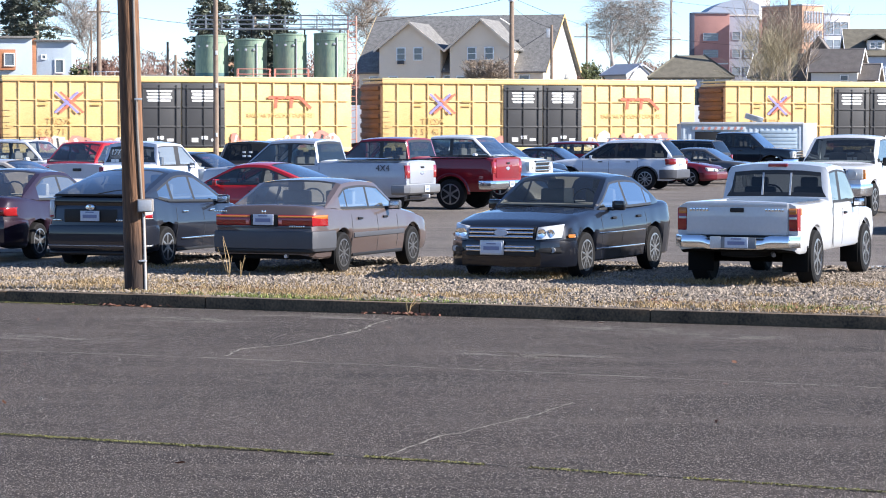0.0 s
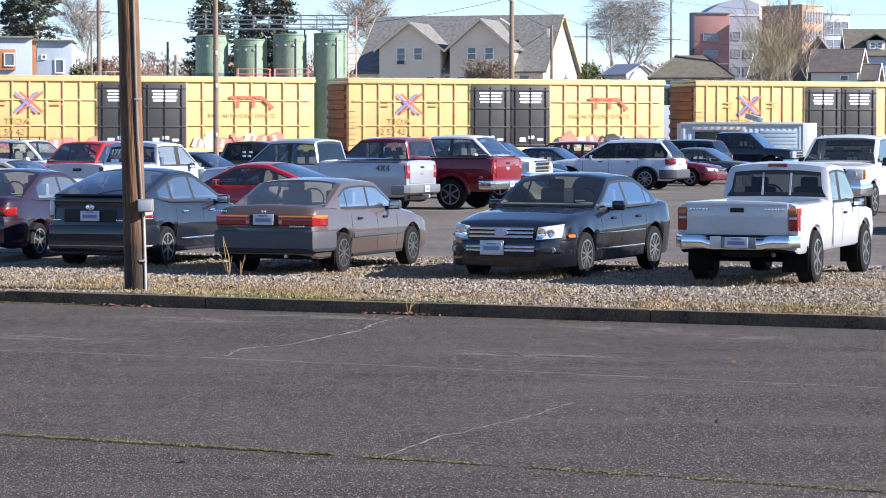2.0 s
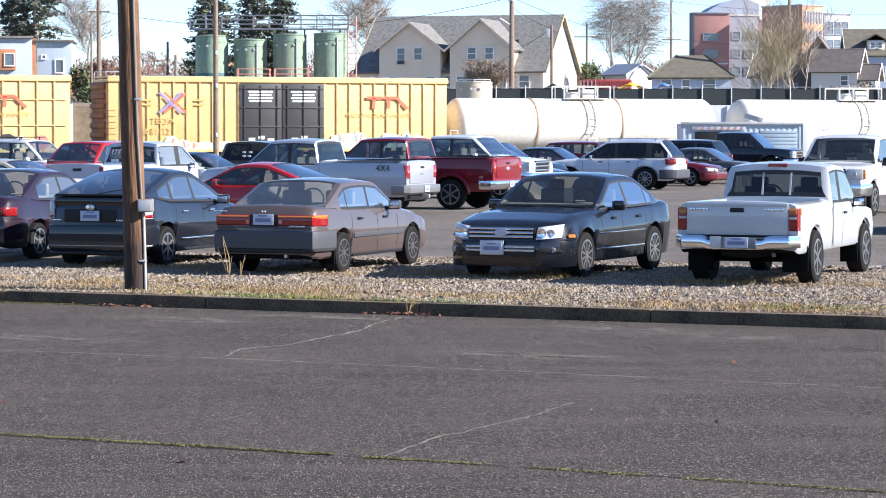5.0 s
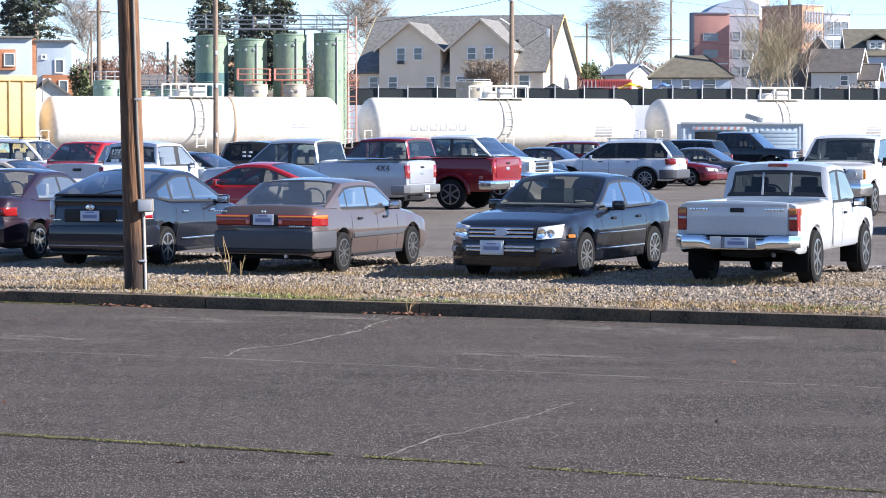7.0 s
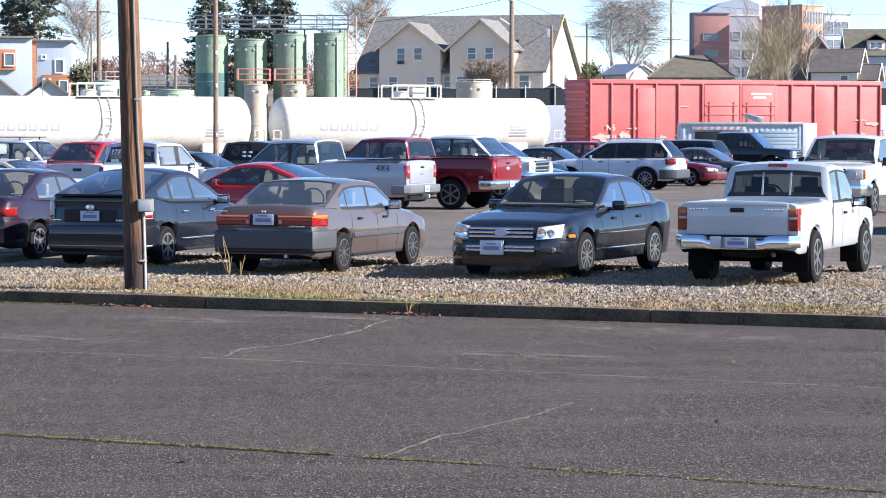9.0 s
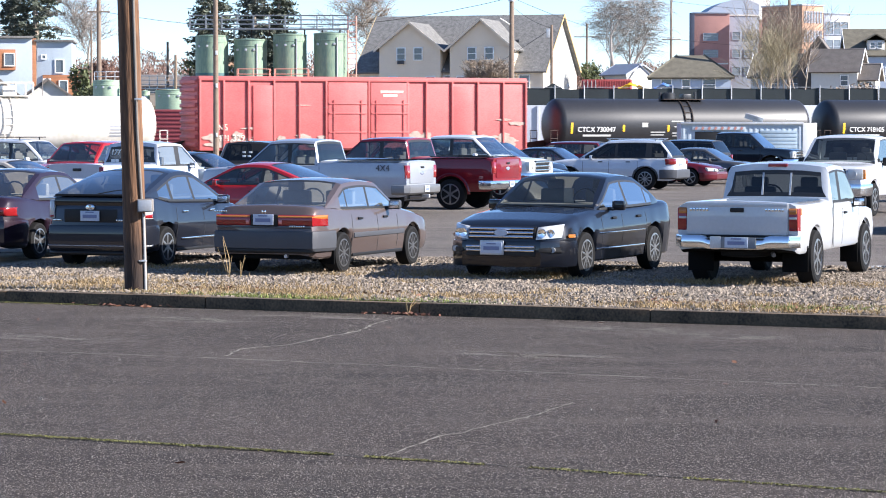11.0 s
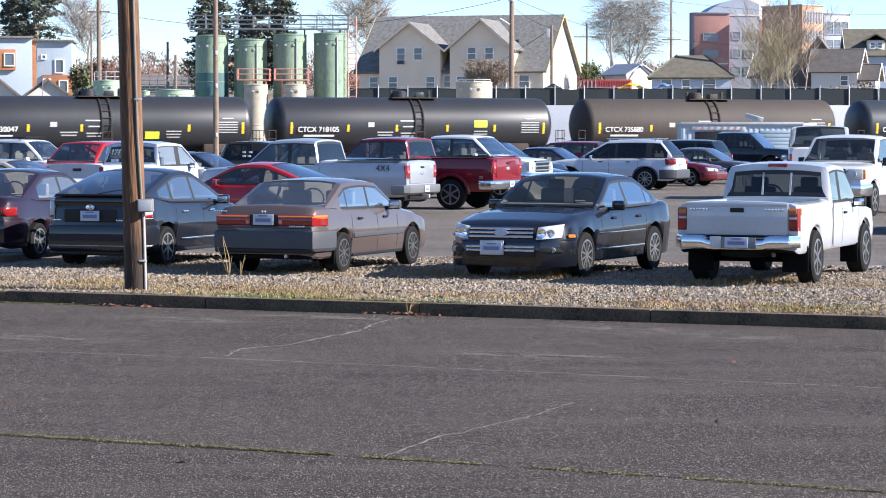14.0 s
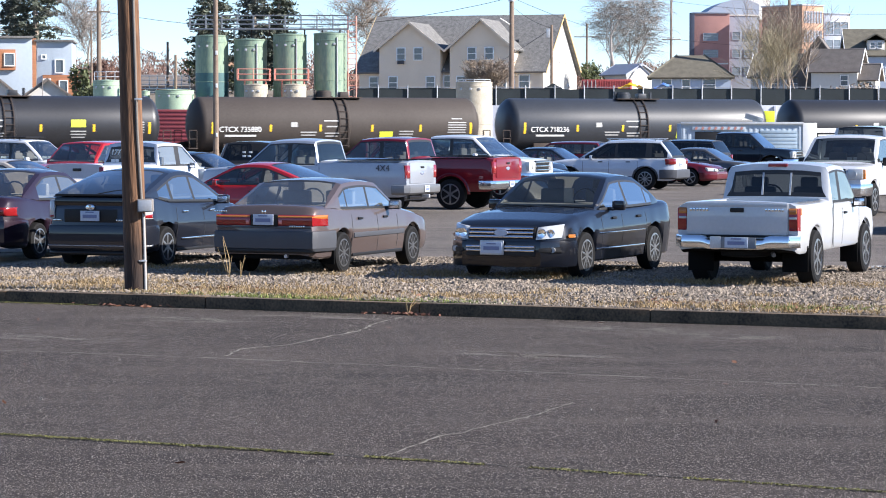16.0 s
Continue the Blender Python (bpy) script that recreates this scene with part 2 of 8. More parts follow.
def sheet(name, u0, u1, v0, v1, z, thick, material, label, category, nu=1, nv=1, rough=0.0):
    bm = bmesh.new()
    g = [[bm.verts.new(lot(u0 + (u1 - u0) * i / nu, v0 + (v1 - v0) * j / nv, z + rough * (noise.noise(Vector((i * 0.7, j * 0.7, 3))) if rough else 0))) for i in range(nu + 1)] for j in range(nv + 1)]
    for j in range(nv):
        for i in range(nu):
            bm.faces.new((g[j][i], g[j][i + 1], g[j + 1][i + 1], g[j + 1][i]))
    edge = [g[0][0], g[0][nu], g[nv][nu], g[nv][0]]
    low = [bm.verts.new(v.co - Vector((0, 0, thick))) for v in edge]
    if nu == nv == 1:
        for i in range(4):
            bm.faces.new((edge[i], low[i], low[(i + 1) % 4], edge[(i + 1) % 4]))
    return tagged(part(name, bm, material), label, category, kind="structure")


def build_ground():
    bm = bmesh.new()
    prof = [(-150, -0.3), (60, -0.3), (224.8, -0.3), (225.2, 4.2), (300, 6.0), (450, 9.0), (700, 12.0), (4500, 12.0)]
    xs = [-3000, -600, -200, -60, 0, 60, 200, 600, 3000]
    g = [[bm.verts.new((x, y, z)) for x in xs] for y, z in prof]
    for a, b in zip(g, g[1:]):
        for i in range(len(xs) - 1):
            bm.faces.new((a[i], a[i + 1], b[i + 1], b[i]))
    tagged(part("ground", bm, SOIL), "bare brown winter soil stretching to the horizon", "ground", kind="structure")
    sheet("road", -90, 60, -60, 29.23, -0.14, 0.15, ASPHALT, "dark speckled asphalt with silted cracks and moss", "asphalt")
    sheet("verge", -60, 40, 29.3, 38.8, -0.02, 0.2, SOIL, "bare dirt strip under loose gravel and dry grass", "verge", 120, 12, 0.03)
    sheet("parking_lot", -130, 90, 38.8, 112, 0.0, 0.3, LOT, "sunlit worn grey asphalt of a parking lot", "parking lot")


def build_kerb():
    # concrete kerb stones end to end with narrow joints
    kerb = thing("kerb", Matrix(), "low weathered concrete kerb between asphalt and gravel", "kerb", kind="structure")
    rng = random.Random(4)
    u = -34.0
    while u < 6:
        n = 2.95
        bm = bmesh.new()
        box(bm, (0, 0, 0), (n, 0.16, 0.26), 0.018)
        bm.transform(Matrix.Translation(lot(u + n / 2, 29.27 + rng.uniform(-0.004, 0.004), -0.12 + rng.uniform(-0.004, 0.004))) @ pose(0, 0, 0, 0, 0, -24 + rng.uniform(-0.12, 0.12)))
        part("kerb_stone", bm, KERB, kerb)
        u += n + 0.006


build_ground()
build_kerb()


def build_reflection_wall():
    # plain unseen wall added to darken horizon reflections in the cars; closes the street
    bm = boxes([((0, -62, 1.9), (320, 1.0, 4.6))], 0.05)
    tagged(part("wall_south", bm, mat("reflection_wall", (0.2, 0.18, 0.15), 0.9, 0, 0.3, 0.2, 2)), "unseen plain wall added behind the camera to shape reflections", "wall", kind="structure")


build_reflection_wall()

# ---- vehicles ----
def wheel(parent, x, y, r, width, rim_mat, spokes, side):
    # tyre with rounded shoulders
    t = width / 2
    ri = r * 0.68
    bm = lathe([(ri, -t * 0.9), (r * 0.86, -t), (r * 0.97, -t * 0.85), (r, -t * 0.5), (r, t * 0.5), (r * 0.97, t * 0.85), (r * 0.86, t), (ri, t * 0.9)], 28, "X")
    ty = part("wheel", bm, RUBBER, parent)
    ty.location = (x, y, r)
    bm = bmesh.new()
    s = side
    lathe([(ri, s * t * 0.55), (ri, s * t * 0.95), (ri * 0.9, s * t * 0.98), (ri * 0.86, s * t * 0.55)], 24, "X", bm)
    lathe([(0.001, s * t * 0.97), (ri * 0.22, s * t * 0.97), (ri * 0.24, s * t * 0.6)], 14, "X", bm)
    for i in range(spokes):
        m = Matrix.Rotation(2 * math.pi * i / spokes, 4, "X")
        box(bm, m @ Vector((s * t * 0.82, 0, ri * 0.54)), (t * 0.22, ri * (0.19 if spokes < 8 else 0.12), ri * 0.78), 0.006, m)
    bmesh.ops.recalc_face_normals(bm, faces=bm.faces)
    part("rim", bm, rim_mat, ty)
    bm = lathe([(0.001, s * t * 0.3), (ri * 0.88, s * t * 0.3), (ri * 0.88, s * t * 0.25)], 18, "X")
    bmesh.ops.recalc_face_normals(bm, faces=bm.faces)
    part("brake_disc", bm, BLACKPL if rim_mat is not DARKRIM else UNDER, ty)


def bars(name, parent, c, w, h, axis, material, inkmat, rows=1):
    """A plate with one bar of unreadable writing; axis is the side that it faces (y)."""
    bm = boxes([(c, (w, 0.012, h))], 0.004)
    p = part(name, bm, material, parent)
    for i in range(rows):
        bm = boxes([((c[0], c[1] + axis * 0.009, c[2] - h * 0.05), (w * 0.74, 0.006, h * 0.34))])
        part("ink_bar", bm, inkmat, p)
        bm = boxes([((c[0], c[1] + axis * 0.009, c[2] + h * 0.36), (w * 0.45, 0.006, h * 0.12))])
        part("ink_bar", bm, inkmat, p)


def flank(S, ww, lo, zt):
    """Outline of one side from the sill to the shoulder: tucked in below, widest at a crease, leaning in above."""
    k = S.get("tuck", 1.0)
    zc = max(lo + 0.05, S.get("crease", 0.66) * zt)
    if zc > zt - 0.16:
        zc = max(lo + 0.03, (lo + zt - 0.1) / 2)
    return [(ww - 0.085 * k - 0.01, lo), (ww - 0.055 * k, lo + 0.03), (ww - 0.020 * k, lo + (zc - lo) * 0.55), (ww - 0.002, zc - 0.012), (ww - 0.010 * k, zc + 0.03), (ww - 0.045 * k, zt - 0.085), (ww - 0.060 * k - 0.008, zt - 0.035), (ww - 0.10 - 0.02 * k, zt)]


def flank_x(S, y, z, lo=None):
    pts = flank(S, S["w"], S.get("sill", 0.22) if lo is None else lo, interp(S["top"], y))
    return interp([(b, a) for a, b in pts], z)


def half_width(S, end, d):
    """Half the width of the body at the distance d from its tail (end -1) or nose (1)."""
    if end < 0:
        return S["w"] * (1 - S.get("taper_r", 0.07) * (1 - min(1, d / S.get("rear_len", 0.25))) ** 2)
    return S["w"] * (1 - S.get("taper_f", 0.13) * (1 - min(1, d / 0.5)) ** 2.4)


def end_depth(S, end, x):
    """How far from the tail or nose the skin lies at the half-width x."""
    x = abs(x)
    lo, hi = 0.0, 0.5
    if x <= half_width(S, end, 0):
        return 0.0
    for _ in range(24):
        m = (lo + hi) / 2
        if half_width(S, end, m) < x:
            lo = m
        else:
            hi = m
    return lo


def skin_patch(name, ob, S, end, x0, x1, z0, z1, material, proud=0.012, slant=0.0, z_out=(0.0, 0.0), label="", n=9):
    """A lamp or panel let into the tail or nose, bent round the corner; x1 is its outer end, z_out lifts its outer edge."""
    ye = S["wb"] + S["fo"] if end > 0 else -S["ro"]
    outer, inner = [], []
    for k in range(n + 1):
        t = k / n
        x = x0 + (x1 - x0) * t
        zb, zt = z0 + z_out[0] * t, z1 + z_out[1] * t
        co, ci = [], []
        for z, p in ((zb, 0.0), (zb + 0.018, proud), ((zb + zt) / 2, proud + 0.004), (zt - 0.018, proud), (zt, 0.0)):
            y = ye - end * (end_depth(S, end, x) - p) - end * slant * (z - zb)
            xx = x + math.copysign(proud * min(1, end_depth(S, end, x) * 4), x) if x else 0.0
            co.append((xx, y, z))
            ci.append((x * 0.97, y - end * 0.07, z))
        outer.append(co)
        inner.append(ci)
    bm = bmesh.new()
    O = [[bm.verts.new(p) for p in c] for c in outer]
    I = [[bm.verts.new(p) for p in c] for c in inner]
    for G in (O, I):
        for a, b in zip(G, G[1:]):
            for j in range(4):
                bm.faces.new((a[j], b[j], b[j + 1], a[j + 1]))
    for a, b, c, d in zip(O, O[1:], I, I[1:]):
        bm.faces.new((a[0], c[0], d[0], b[0]))
        bm.faces.new((a[4], b[4], d[4], c[4]))
    for e in (0, n):
        for j in range(4):
            bm.faces.new((O[e][j], O[e][j + 1], I[e][j + 1], I[e][j]))
    bmesh.ops.recalc_face_normals(bm, faces=bm.faces)
    return part(name, bm, material, ob, label, sharp=50)


def car(name, m, label, body_mat, S, category="car", group="parked cars"):
    """A road vehicle from a table of its shape; the rear axle is at y = 0, the nose towards +y."""
    ob = thing(name, m, label, category, group)
    wb, ro, fo, w, r = S["wb"], S["ro"], S["fo"], S["w"], S["r"]
    top, sill, arch = S["top"], S.get("sill", 0.22), S.get("arch", 1.13) * S["r"]
    y0, y1 = -ro, wb + fo
    ys = {y0, y0 + 0.02, y0 + 0.05, y0 + 0.10, y0 + 0.17, y0 + 0.25, y0 + 0.33, y0 + 0.42, y0 + 0.5, y1, y1 - 0.02, y1 - 0.06, y1 - 0.12, y1 - 0.25, y1 - 0.37, y1 - 0.5}
    for ax in (0.0, wb):
        for i in range(-7, 8):
            ys.add(ax + arch * math.sin(math.pi / 2 * i / 7))
        ys.add(ax - arch - 0.01)
        ys.add(ax + arch + 0.01)
    for p in top:
        ys.add(p[0])
    dips = S.get("dip")
    if dips:
        for q in (dips[0], dips[1]):
            ys.update((q - 0.012, q + 0.012))
    ys = sorted(y for y in ys if y0 <= y <= y1)
    bm = bmesh.new()
    rows = []
    for y in ys:
        zt = interp(top, y)
        e0, e1 = min(1, (y - y0) / 0.25), min(1, (y1 - y) / 0.5)
        ww = min(half_width(S, -1, y - y0), half_width(S, 1, y1 - y))
        lo = sill + 0.05 * ((1 - e0) ** 2 + (1 - e1) ** 2)
        zt -= S.get("round_r", 0.09) * (1 - min(1, (y - y0) / 0.2)) ** 2 + S.get("round_f", 0.10) * (1 - min(1, (y1 - y) / 0.25)) ** 2
        wheelwell = False
        for ax in (0.0, wb):
            d = abs(y - ax)
            if d <= arch:
                lo = max(lo, r + math.sqrt(max(0, arch * arch - d * d)) * 0.97)
                wheelwell = True
        lo = min(lo, zt - 0.12)
        cr = S.get("crown", 0.035)
        wi = ww - 0.24
        half = [(0, lo + 0.02), (wi, lo + 0.02)] + flank(S, ww, lo, zt)
        if dips and dips[0] < y < dips[1]:
            half += [(ww - 0.16, zt - 0.01), (ww - 0.17, zt - dips[2]), (0, zt - dips[2])]
        else:
            half += [(ww * 0.75, zt + cr * 0.4), (ww * 0.55, zt + cr * 0.7), (0, zt + cr)]
        row = [bm.verts.new((x, y, z)) for x, z in half] + [bm.verts.new((-x, y, z)) for x, z in half[-2:0:-1]]
        rows.append(row)
    n = len(rows[0])
    for a, b in zip(rows, rows[1:]):
        for i in range(n):
            j = (i + 1) % n
            f = bm.faces.new((a[i], b[i], b[j], a[j]))
            k = min(i, n - 1 - i)
            if k <= 1:
                f.material_index = 1
    bm.faces.new(rows[0])
    bm.faces.new(rows[-1][::-1])
    bmesh.ops.recalc_face_normals(bm, faces=bm.faces)
    # greenhouse: one loft whose bands become pillars, roof and panes
    G = S["cabin"]
    rb, rt, ft, fb, zr = G["rb"], G["rt"], G["ft"], G["fb"], G["z"]
    wbt, wtp = w - G.get("inset", 0.06), w - G.get("lean", 0.24)
    belt = lambda y: interp(top, y) - 0.02
    zrb, zfb = belt(rb), belt(fb)
    cuts = [rb + (fb - rb) * c for c in G["cuts"]]
    mr, mf = min(0.05, 0.10 * (rt - rb)), min(0.05, 0.08 * (fb - ft))
    fb_r, ft_r = G.get("sill_r", 0.0) * (rt - rb), G.get("head_r", 0.0) * (rt - rb)
    cs = {rb + fb_r, rb + fb_r + mr, rt - ft_r, rt - ft_r - mr, rb, rb + mr, rt, ft, fb - mf, fb, rt - mr, ft + mf} | set(cuts)
    for k in range(1, 7):
        cs |= {rb + (rt - rb) * k / 7, rt + (ft - rt) * k / 7, ft + (fb - ft) * k / 7}
    cs = sorted(c for c in cs if rb <= c <= fb)
    cs = [c for i, c in enumerate(cs) if i == 0 or c - cs[i - 1] > 0.0025]
    pr, pf = G.get("bow_r", 0.82), G.get("bow_f", 0.86)

    def crest(y):
        if y < rt:
            return zrb + (zr - 0.025 - zrb) * max(0, (y - rb) / (rt - rb)) ** pr
        if y > ft:
            return zfb + (zr - 0.03 - zfb) * max(0, (fb - y) / (fb - ft)) ** pf
        t = (y - rt) / (ft - rt)
        return zr - 0.03 * (2 * t - 1) ** 2 + (0.005 * (1 - t))

    loft = []
    for y in cs:
        g, zb0 = crest(y), belt(y)
        hh = max(0.002, g - zb0)
        mid = abs((y - (rb + fb) / 2) / ((fb - rb) / 2))
        wB = wbt * (1 - G.get("pinch", 0.07) * mid ** 4)
        xs = lambda z: wB - (wbt - wtp) * ((z - zb0) / (zr - zb0)) ** 1.25 if z > zb0 else wB
        rr = min(0.075, hh * 0.4)
        z1, z3 = zb0 + min(0.035, hh * 0.2), g - rr
        z2 = max(z1, z3 - 0.03)
        k = hh / (zr - zb0)
        pts = [(xs(zb0), zb0), (xs(z1), z1), (xs(z2), z2), (xs(z3), z3), (xs(z3) - 0.45 * rr, g - 0.25 * rr), (xs(z3) - 1.5 * rr, g), (xs(z3) * 0.5, g + 0.030 * k), (0, g + 0.040 * k)]
        loft.append((y, pts))
    panes = {}

    def put(target, quad_pts, idx=0):
        vs = [target.verts.new(p) for p in quad_pts]
        f = target.faces.new(vs)
        f.material_index = idx

    for (ya, A), (yb, B) in zip(loft, loft[1:]):
        ym = (ya + yb) / 2
        inside = next((i for i, (c0, c1) in enumerate(zip(cuts, cuts[1:])) if c0 <= ym <= c1), 0)
        for sd in (1, -1):
            for i in range(7):
                q = [(sd * A[i][0], ya, A[i][1]), (sd * B[i][0], yb, B[i][1]), (sd * B[i + 1][0], yb, B[i + 1][1]), (sd * A[i + 1][0], ya, A[i + 1][1])]
                if sd < 0:
                    q = q[::-1]
                key = None
                if i == 1 and inside % 2 == 1:
                    key = ("side_window", sd, inside)
                elif i >= 5 and rb + fb_r + mr < ym < rt - ft_r - mr:
                    key = ("rear_window", 0, 0)
                elif i >= 5 and ft + mf < ym < fb - mf:
                    key = ("windscreen", 0, 0)
                if key:
                    put(panes.setdefault(key, bmesh.new()), q)
                else:
                    frit = i >= 5 and (rb + fb_r < ym < rb + fb_r + mr or rt - ft_r - mr < ym < rt - ft_r or fb - mf < ym < fb)
                    narrow = frit or i == 1 and inside not in (0, len(cuts) - 2)
                    put(bm, q, 3 if narrow or (i in (0, 2) and cuts[1] < ym < cuts[-2]) else 0)
    bmesh.ops.remove_doubles(bm, verts=bm.verts, dist=0.0008)
    part("body", bm, [body_mat, UNDER, GREYPL, TRIM], ob, sharp=38)
    gl = S.get("glass", [GLASS, GLASS, GLASS])
    for key, pb in panes.items():
        bmesh.ops.remove_doubles(pb, verts=pb.verts, dist=0.0008)
        g = gl[("rear_window", "windscreen", "side_window").index(key[0])]
        p = part(key[0], pb, g, ob, sharp=60)
        p.visible_shadow = False
    # interior: tray at the belt, dashboard, seats and head rests
    im = S.get("inside", INTERIOR)
    cr = S.get("crown", 0.035)
    zb = (zrb + zfb) / 2 + cr
    bm = bmesh.new()
    box(bm, (0, (rb + fb) / 2, zb + 0.012), (2 * wbt - 0.10, (fb - rb) - 0.25, 0.03), 0.01)
    part("interior", bm, im, ob)
    for sx in (-0.36, 0.36):
        bm = bmesh.new()
        sy = ft - 0.55
        box(bm, (sx, sy, zb + 0.10), (0.46, 0.13, 0.26), 0.05)
        box(bm, (sx, sy - 0.02, zb + 0.29), (0.25, 0.10, 0.15), 0.04)
        part("seat", bm, im, ob)
    if rt < ft - 1.3:
        bm = bmesh.new()
        box(bm, (0, rt + 0.30, zb + 0.08), (wtp * 1.7, 0.14, 0.16), 0.05)
        for sx in (-0.36, 0.36):
            box(bm, (sx, rt + 0.28, zb + 0.18), (0.24, 0.09, 0.14), 0.04)
        part("rear_seat", bm, im, ob)
    bm = bmesh.new()
    for i in range(16):
        a, b = 2 * math.pi * i / 16, 2 * math.pi * (i + 1) / 16
        tube(bm, (-0.36 + 0.18 * math.cos(a), ft + 0.05, zb + 0.08 + 0.16 * math.sin(a)), (-0.36 + 0.18 * math.cos(b), ft + 0.05, zb + 0.08 + 0.16 * math.sin(b)), 0.014, n=5, cap=False)
    part("steering_wheel", bm, BLACKPL, ob)
    # wheels
    tr, tw = w - S.get("track_in", 0.10), S.get("tw", 0.21)
    for ax in (0.0, wb):
        for s in (-1, 1):
            wheel(ob, s * (tr - 0.01), ax, r, tw, S.get("rim", ALLOY), S.get("spokes", 5), s)
    # mirrors, handles, door seams, side strip
    zmir = zfb + 0.07
    for s in (-1, 1):
        bm = bmesh.new()
        box(bm, (s * (w + 0.08), fb - 0.52 + S.get("mirror_dy", 0), zmir), (0.19, 0.10, 0.14 * S.get("mirror", 1)), 0.03)
        box(bm, (s * (w - 0.03), fb - 0.50 + S.get("mirror_dy", 0), zmir - 0.05), (0.10, 0.06, 0.05), 0.01)
        wm = part("wing_mirror", bm, S.get("mirror_mat", body_mat), ob)
        part("mirror_glass", boxes([((s * (w + 0.085), fb - 0.572 + S.get("mirror_dy", 0), zmir), (0.15, 0.008, 0.10 * S.get("mirror", 1)))], 0.003), CHROME, wm)
        for hy in S["handles"]:
            part("door_handle", boxes([((s * (flank_x(S, hy, S["handle_z"]) + 0.006), hy, S["handle_z"]), (0.035, 0.17, 0.035))], 0.012), S.get("handle_mat", BLACKPL), ob)
        for sy, slope in S["seams"]:
            bm = bmesh.new()
            zt = interp(top, sy) - 0.03
            zs = [sill + 0.05 + (zt - sill - 0.05) * k / 8 for k in range(9)]
            for za, zb2 in zip(zs, zs[1:]):
                q = []
                for z, e in ((za, -0.006), (za, 0.006), (zb2, 0.006), (zb2, -0.006)):
                    yy = sy + e + slope * (z - sill) / (zt - sill)
                    q.append((s * (flank_x(S, yy, z) + 0.002), yy, z))
                slab(bm, q if s > 0 else q[::-1], 0.003)
            part("door_seam", bm, TRIM, ob)
        if "strip" in S:
            z, mt = S["strip"]
            part("side_moulding", boxes([((s * (flank_x(S, wb / 2, z) + 0.004), wb / 2, z), (0.025, wb - 2 * arch - 0.06, S.get("strip_h", 0.05)))], 0.008), mt, ob)
    return ob


def wrap_bumper(name, ob, S, end, z0, z1, proud, material, wrap):
    """A moulded bumper that runs round the corners of the nose (end = 1) or the tail (-1)."""
    ye = S["wb"] + S["fo"] if end > 0 else -S["ro"]
    reach = min(wrap, (S["fo"] if end > 0 else S["ro"]) - S.get("arch", 1.13) * S["r"] - 0.03)
    arc = [reach * (1 - k / 14) for k in range(15)]
    right = [(half_width(S, end, d), ye - end * d) for d in arc]
    inner = right[-1][0]
    path = [Vector(p) for p in right + [(inner * (1 - k / 5), ye) for k in range(1, 10)]] + [Vector((-x, y)) for x, y in right[::-1]]
    bm = bmesh.new()
    rows = []
    for z, off in ((z0, -0.06), (z0 + 0.006, proud * 0.5 - 0.01), (z0 + 0.05, proud * 0.95), ((z0 * 0.4 + z1 * 0.6), proud + 0.006), (z1 - 0.04, proud), (z1 - 0.008, proud - 0.008), (z1, -0.03)):
        row = []
        for k, p in enumerate(path):
            q = path[min(k + 1, len(path) - 1)] - path[max(k - 1, 0)]
            nrm = Vector((-q.y, q.x)).normalized()
            if nrm.y * end < 0 or (abs(nrm.y) < 1e-6 and nrm.x * p.x < 0):
                nrm = -nrm
            o = off if abs(p.x) <= inner or off < 0 else off * 0.8
            c = p + nrm * o
            row.append(bm.verts.new((c.x, c.y, z)))
        rows.append(row)
    for a, b in zip(rows, rows[1:]):
        for k in range(len(path) - 1):
            bm.faces.new((a[k], a[k + 1], b[k + 1], b[k]))
    bmesh.ops.recalc_face_normals(bm, faces=bm.faces)
    if sum(f.normal.y * f.calc_area() for f in bm.faces) * end < 0:
        bmesh.ops.reverse_faces(bm, faces=bm.faces)
    return part(name, bm, material, ob, sharp=24)


def arch_lip(ob, S, side, ax, width, proud, material):
    """A raised lip that follows a wheel arch from foot to foot."""
    r, ra, sill = S["r"], S.get("arch", 1.13) * S["r"], S.get("sill", 0.22)
    bm = bmesh.new()
    rows = []
    for k in range(17):
        a = math.pi * k / 16
        row = []
        for rad, o in ((ra - 0.005, -0.03), (ra, proud), (ra + width * 0.6, proud * 0.9), (ra + width, -0.004)):
            z = r + rad * math.sin(a)
            row.append(bm.verts.new((side * (flank_x(S, ax, z, sill) + o), ax + rad * math.cos(a), z)))
        rows.append(row)
    for a, b in zip(rows, rows[1:]):
        for j in range(3):
            bm.faces.new((a[j], a[j + 1], b[j + 1], b[j]))
    bmesh.ops.recalc_face_normals(bm, faces=bm.faces)
    if sum(f.normal.x * f.calc_area() for f in bm.faces) * side < 0:
        bmesh.ops.reverse_faces(bm, faces=bm.faces)
    part("wheel_arch_lip", bm, material, ob)


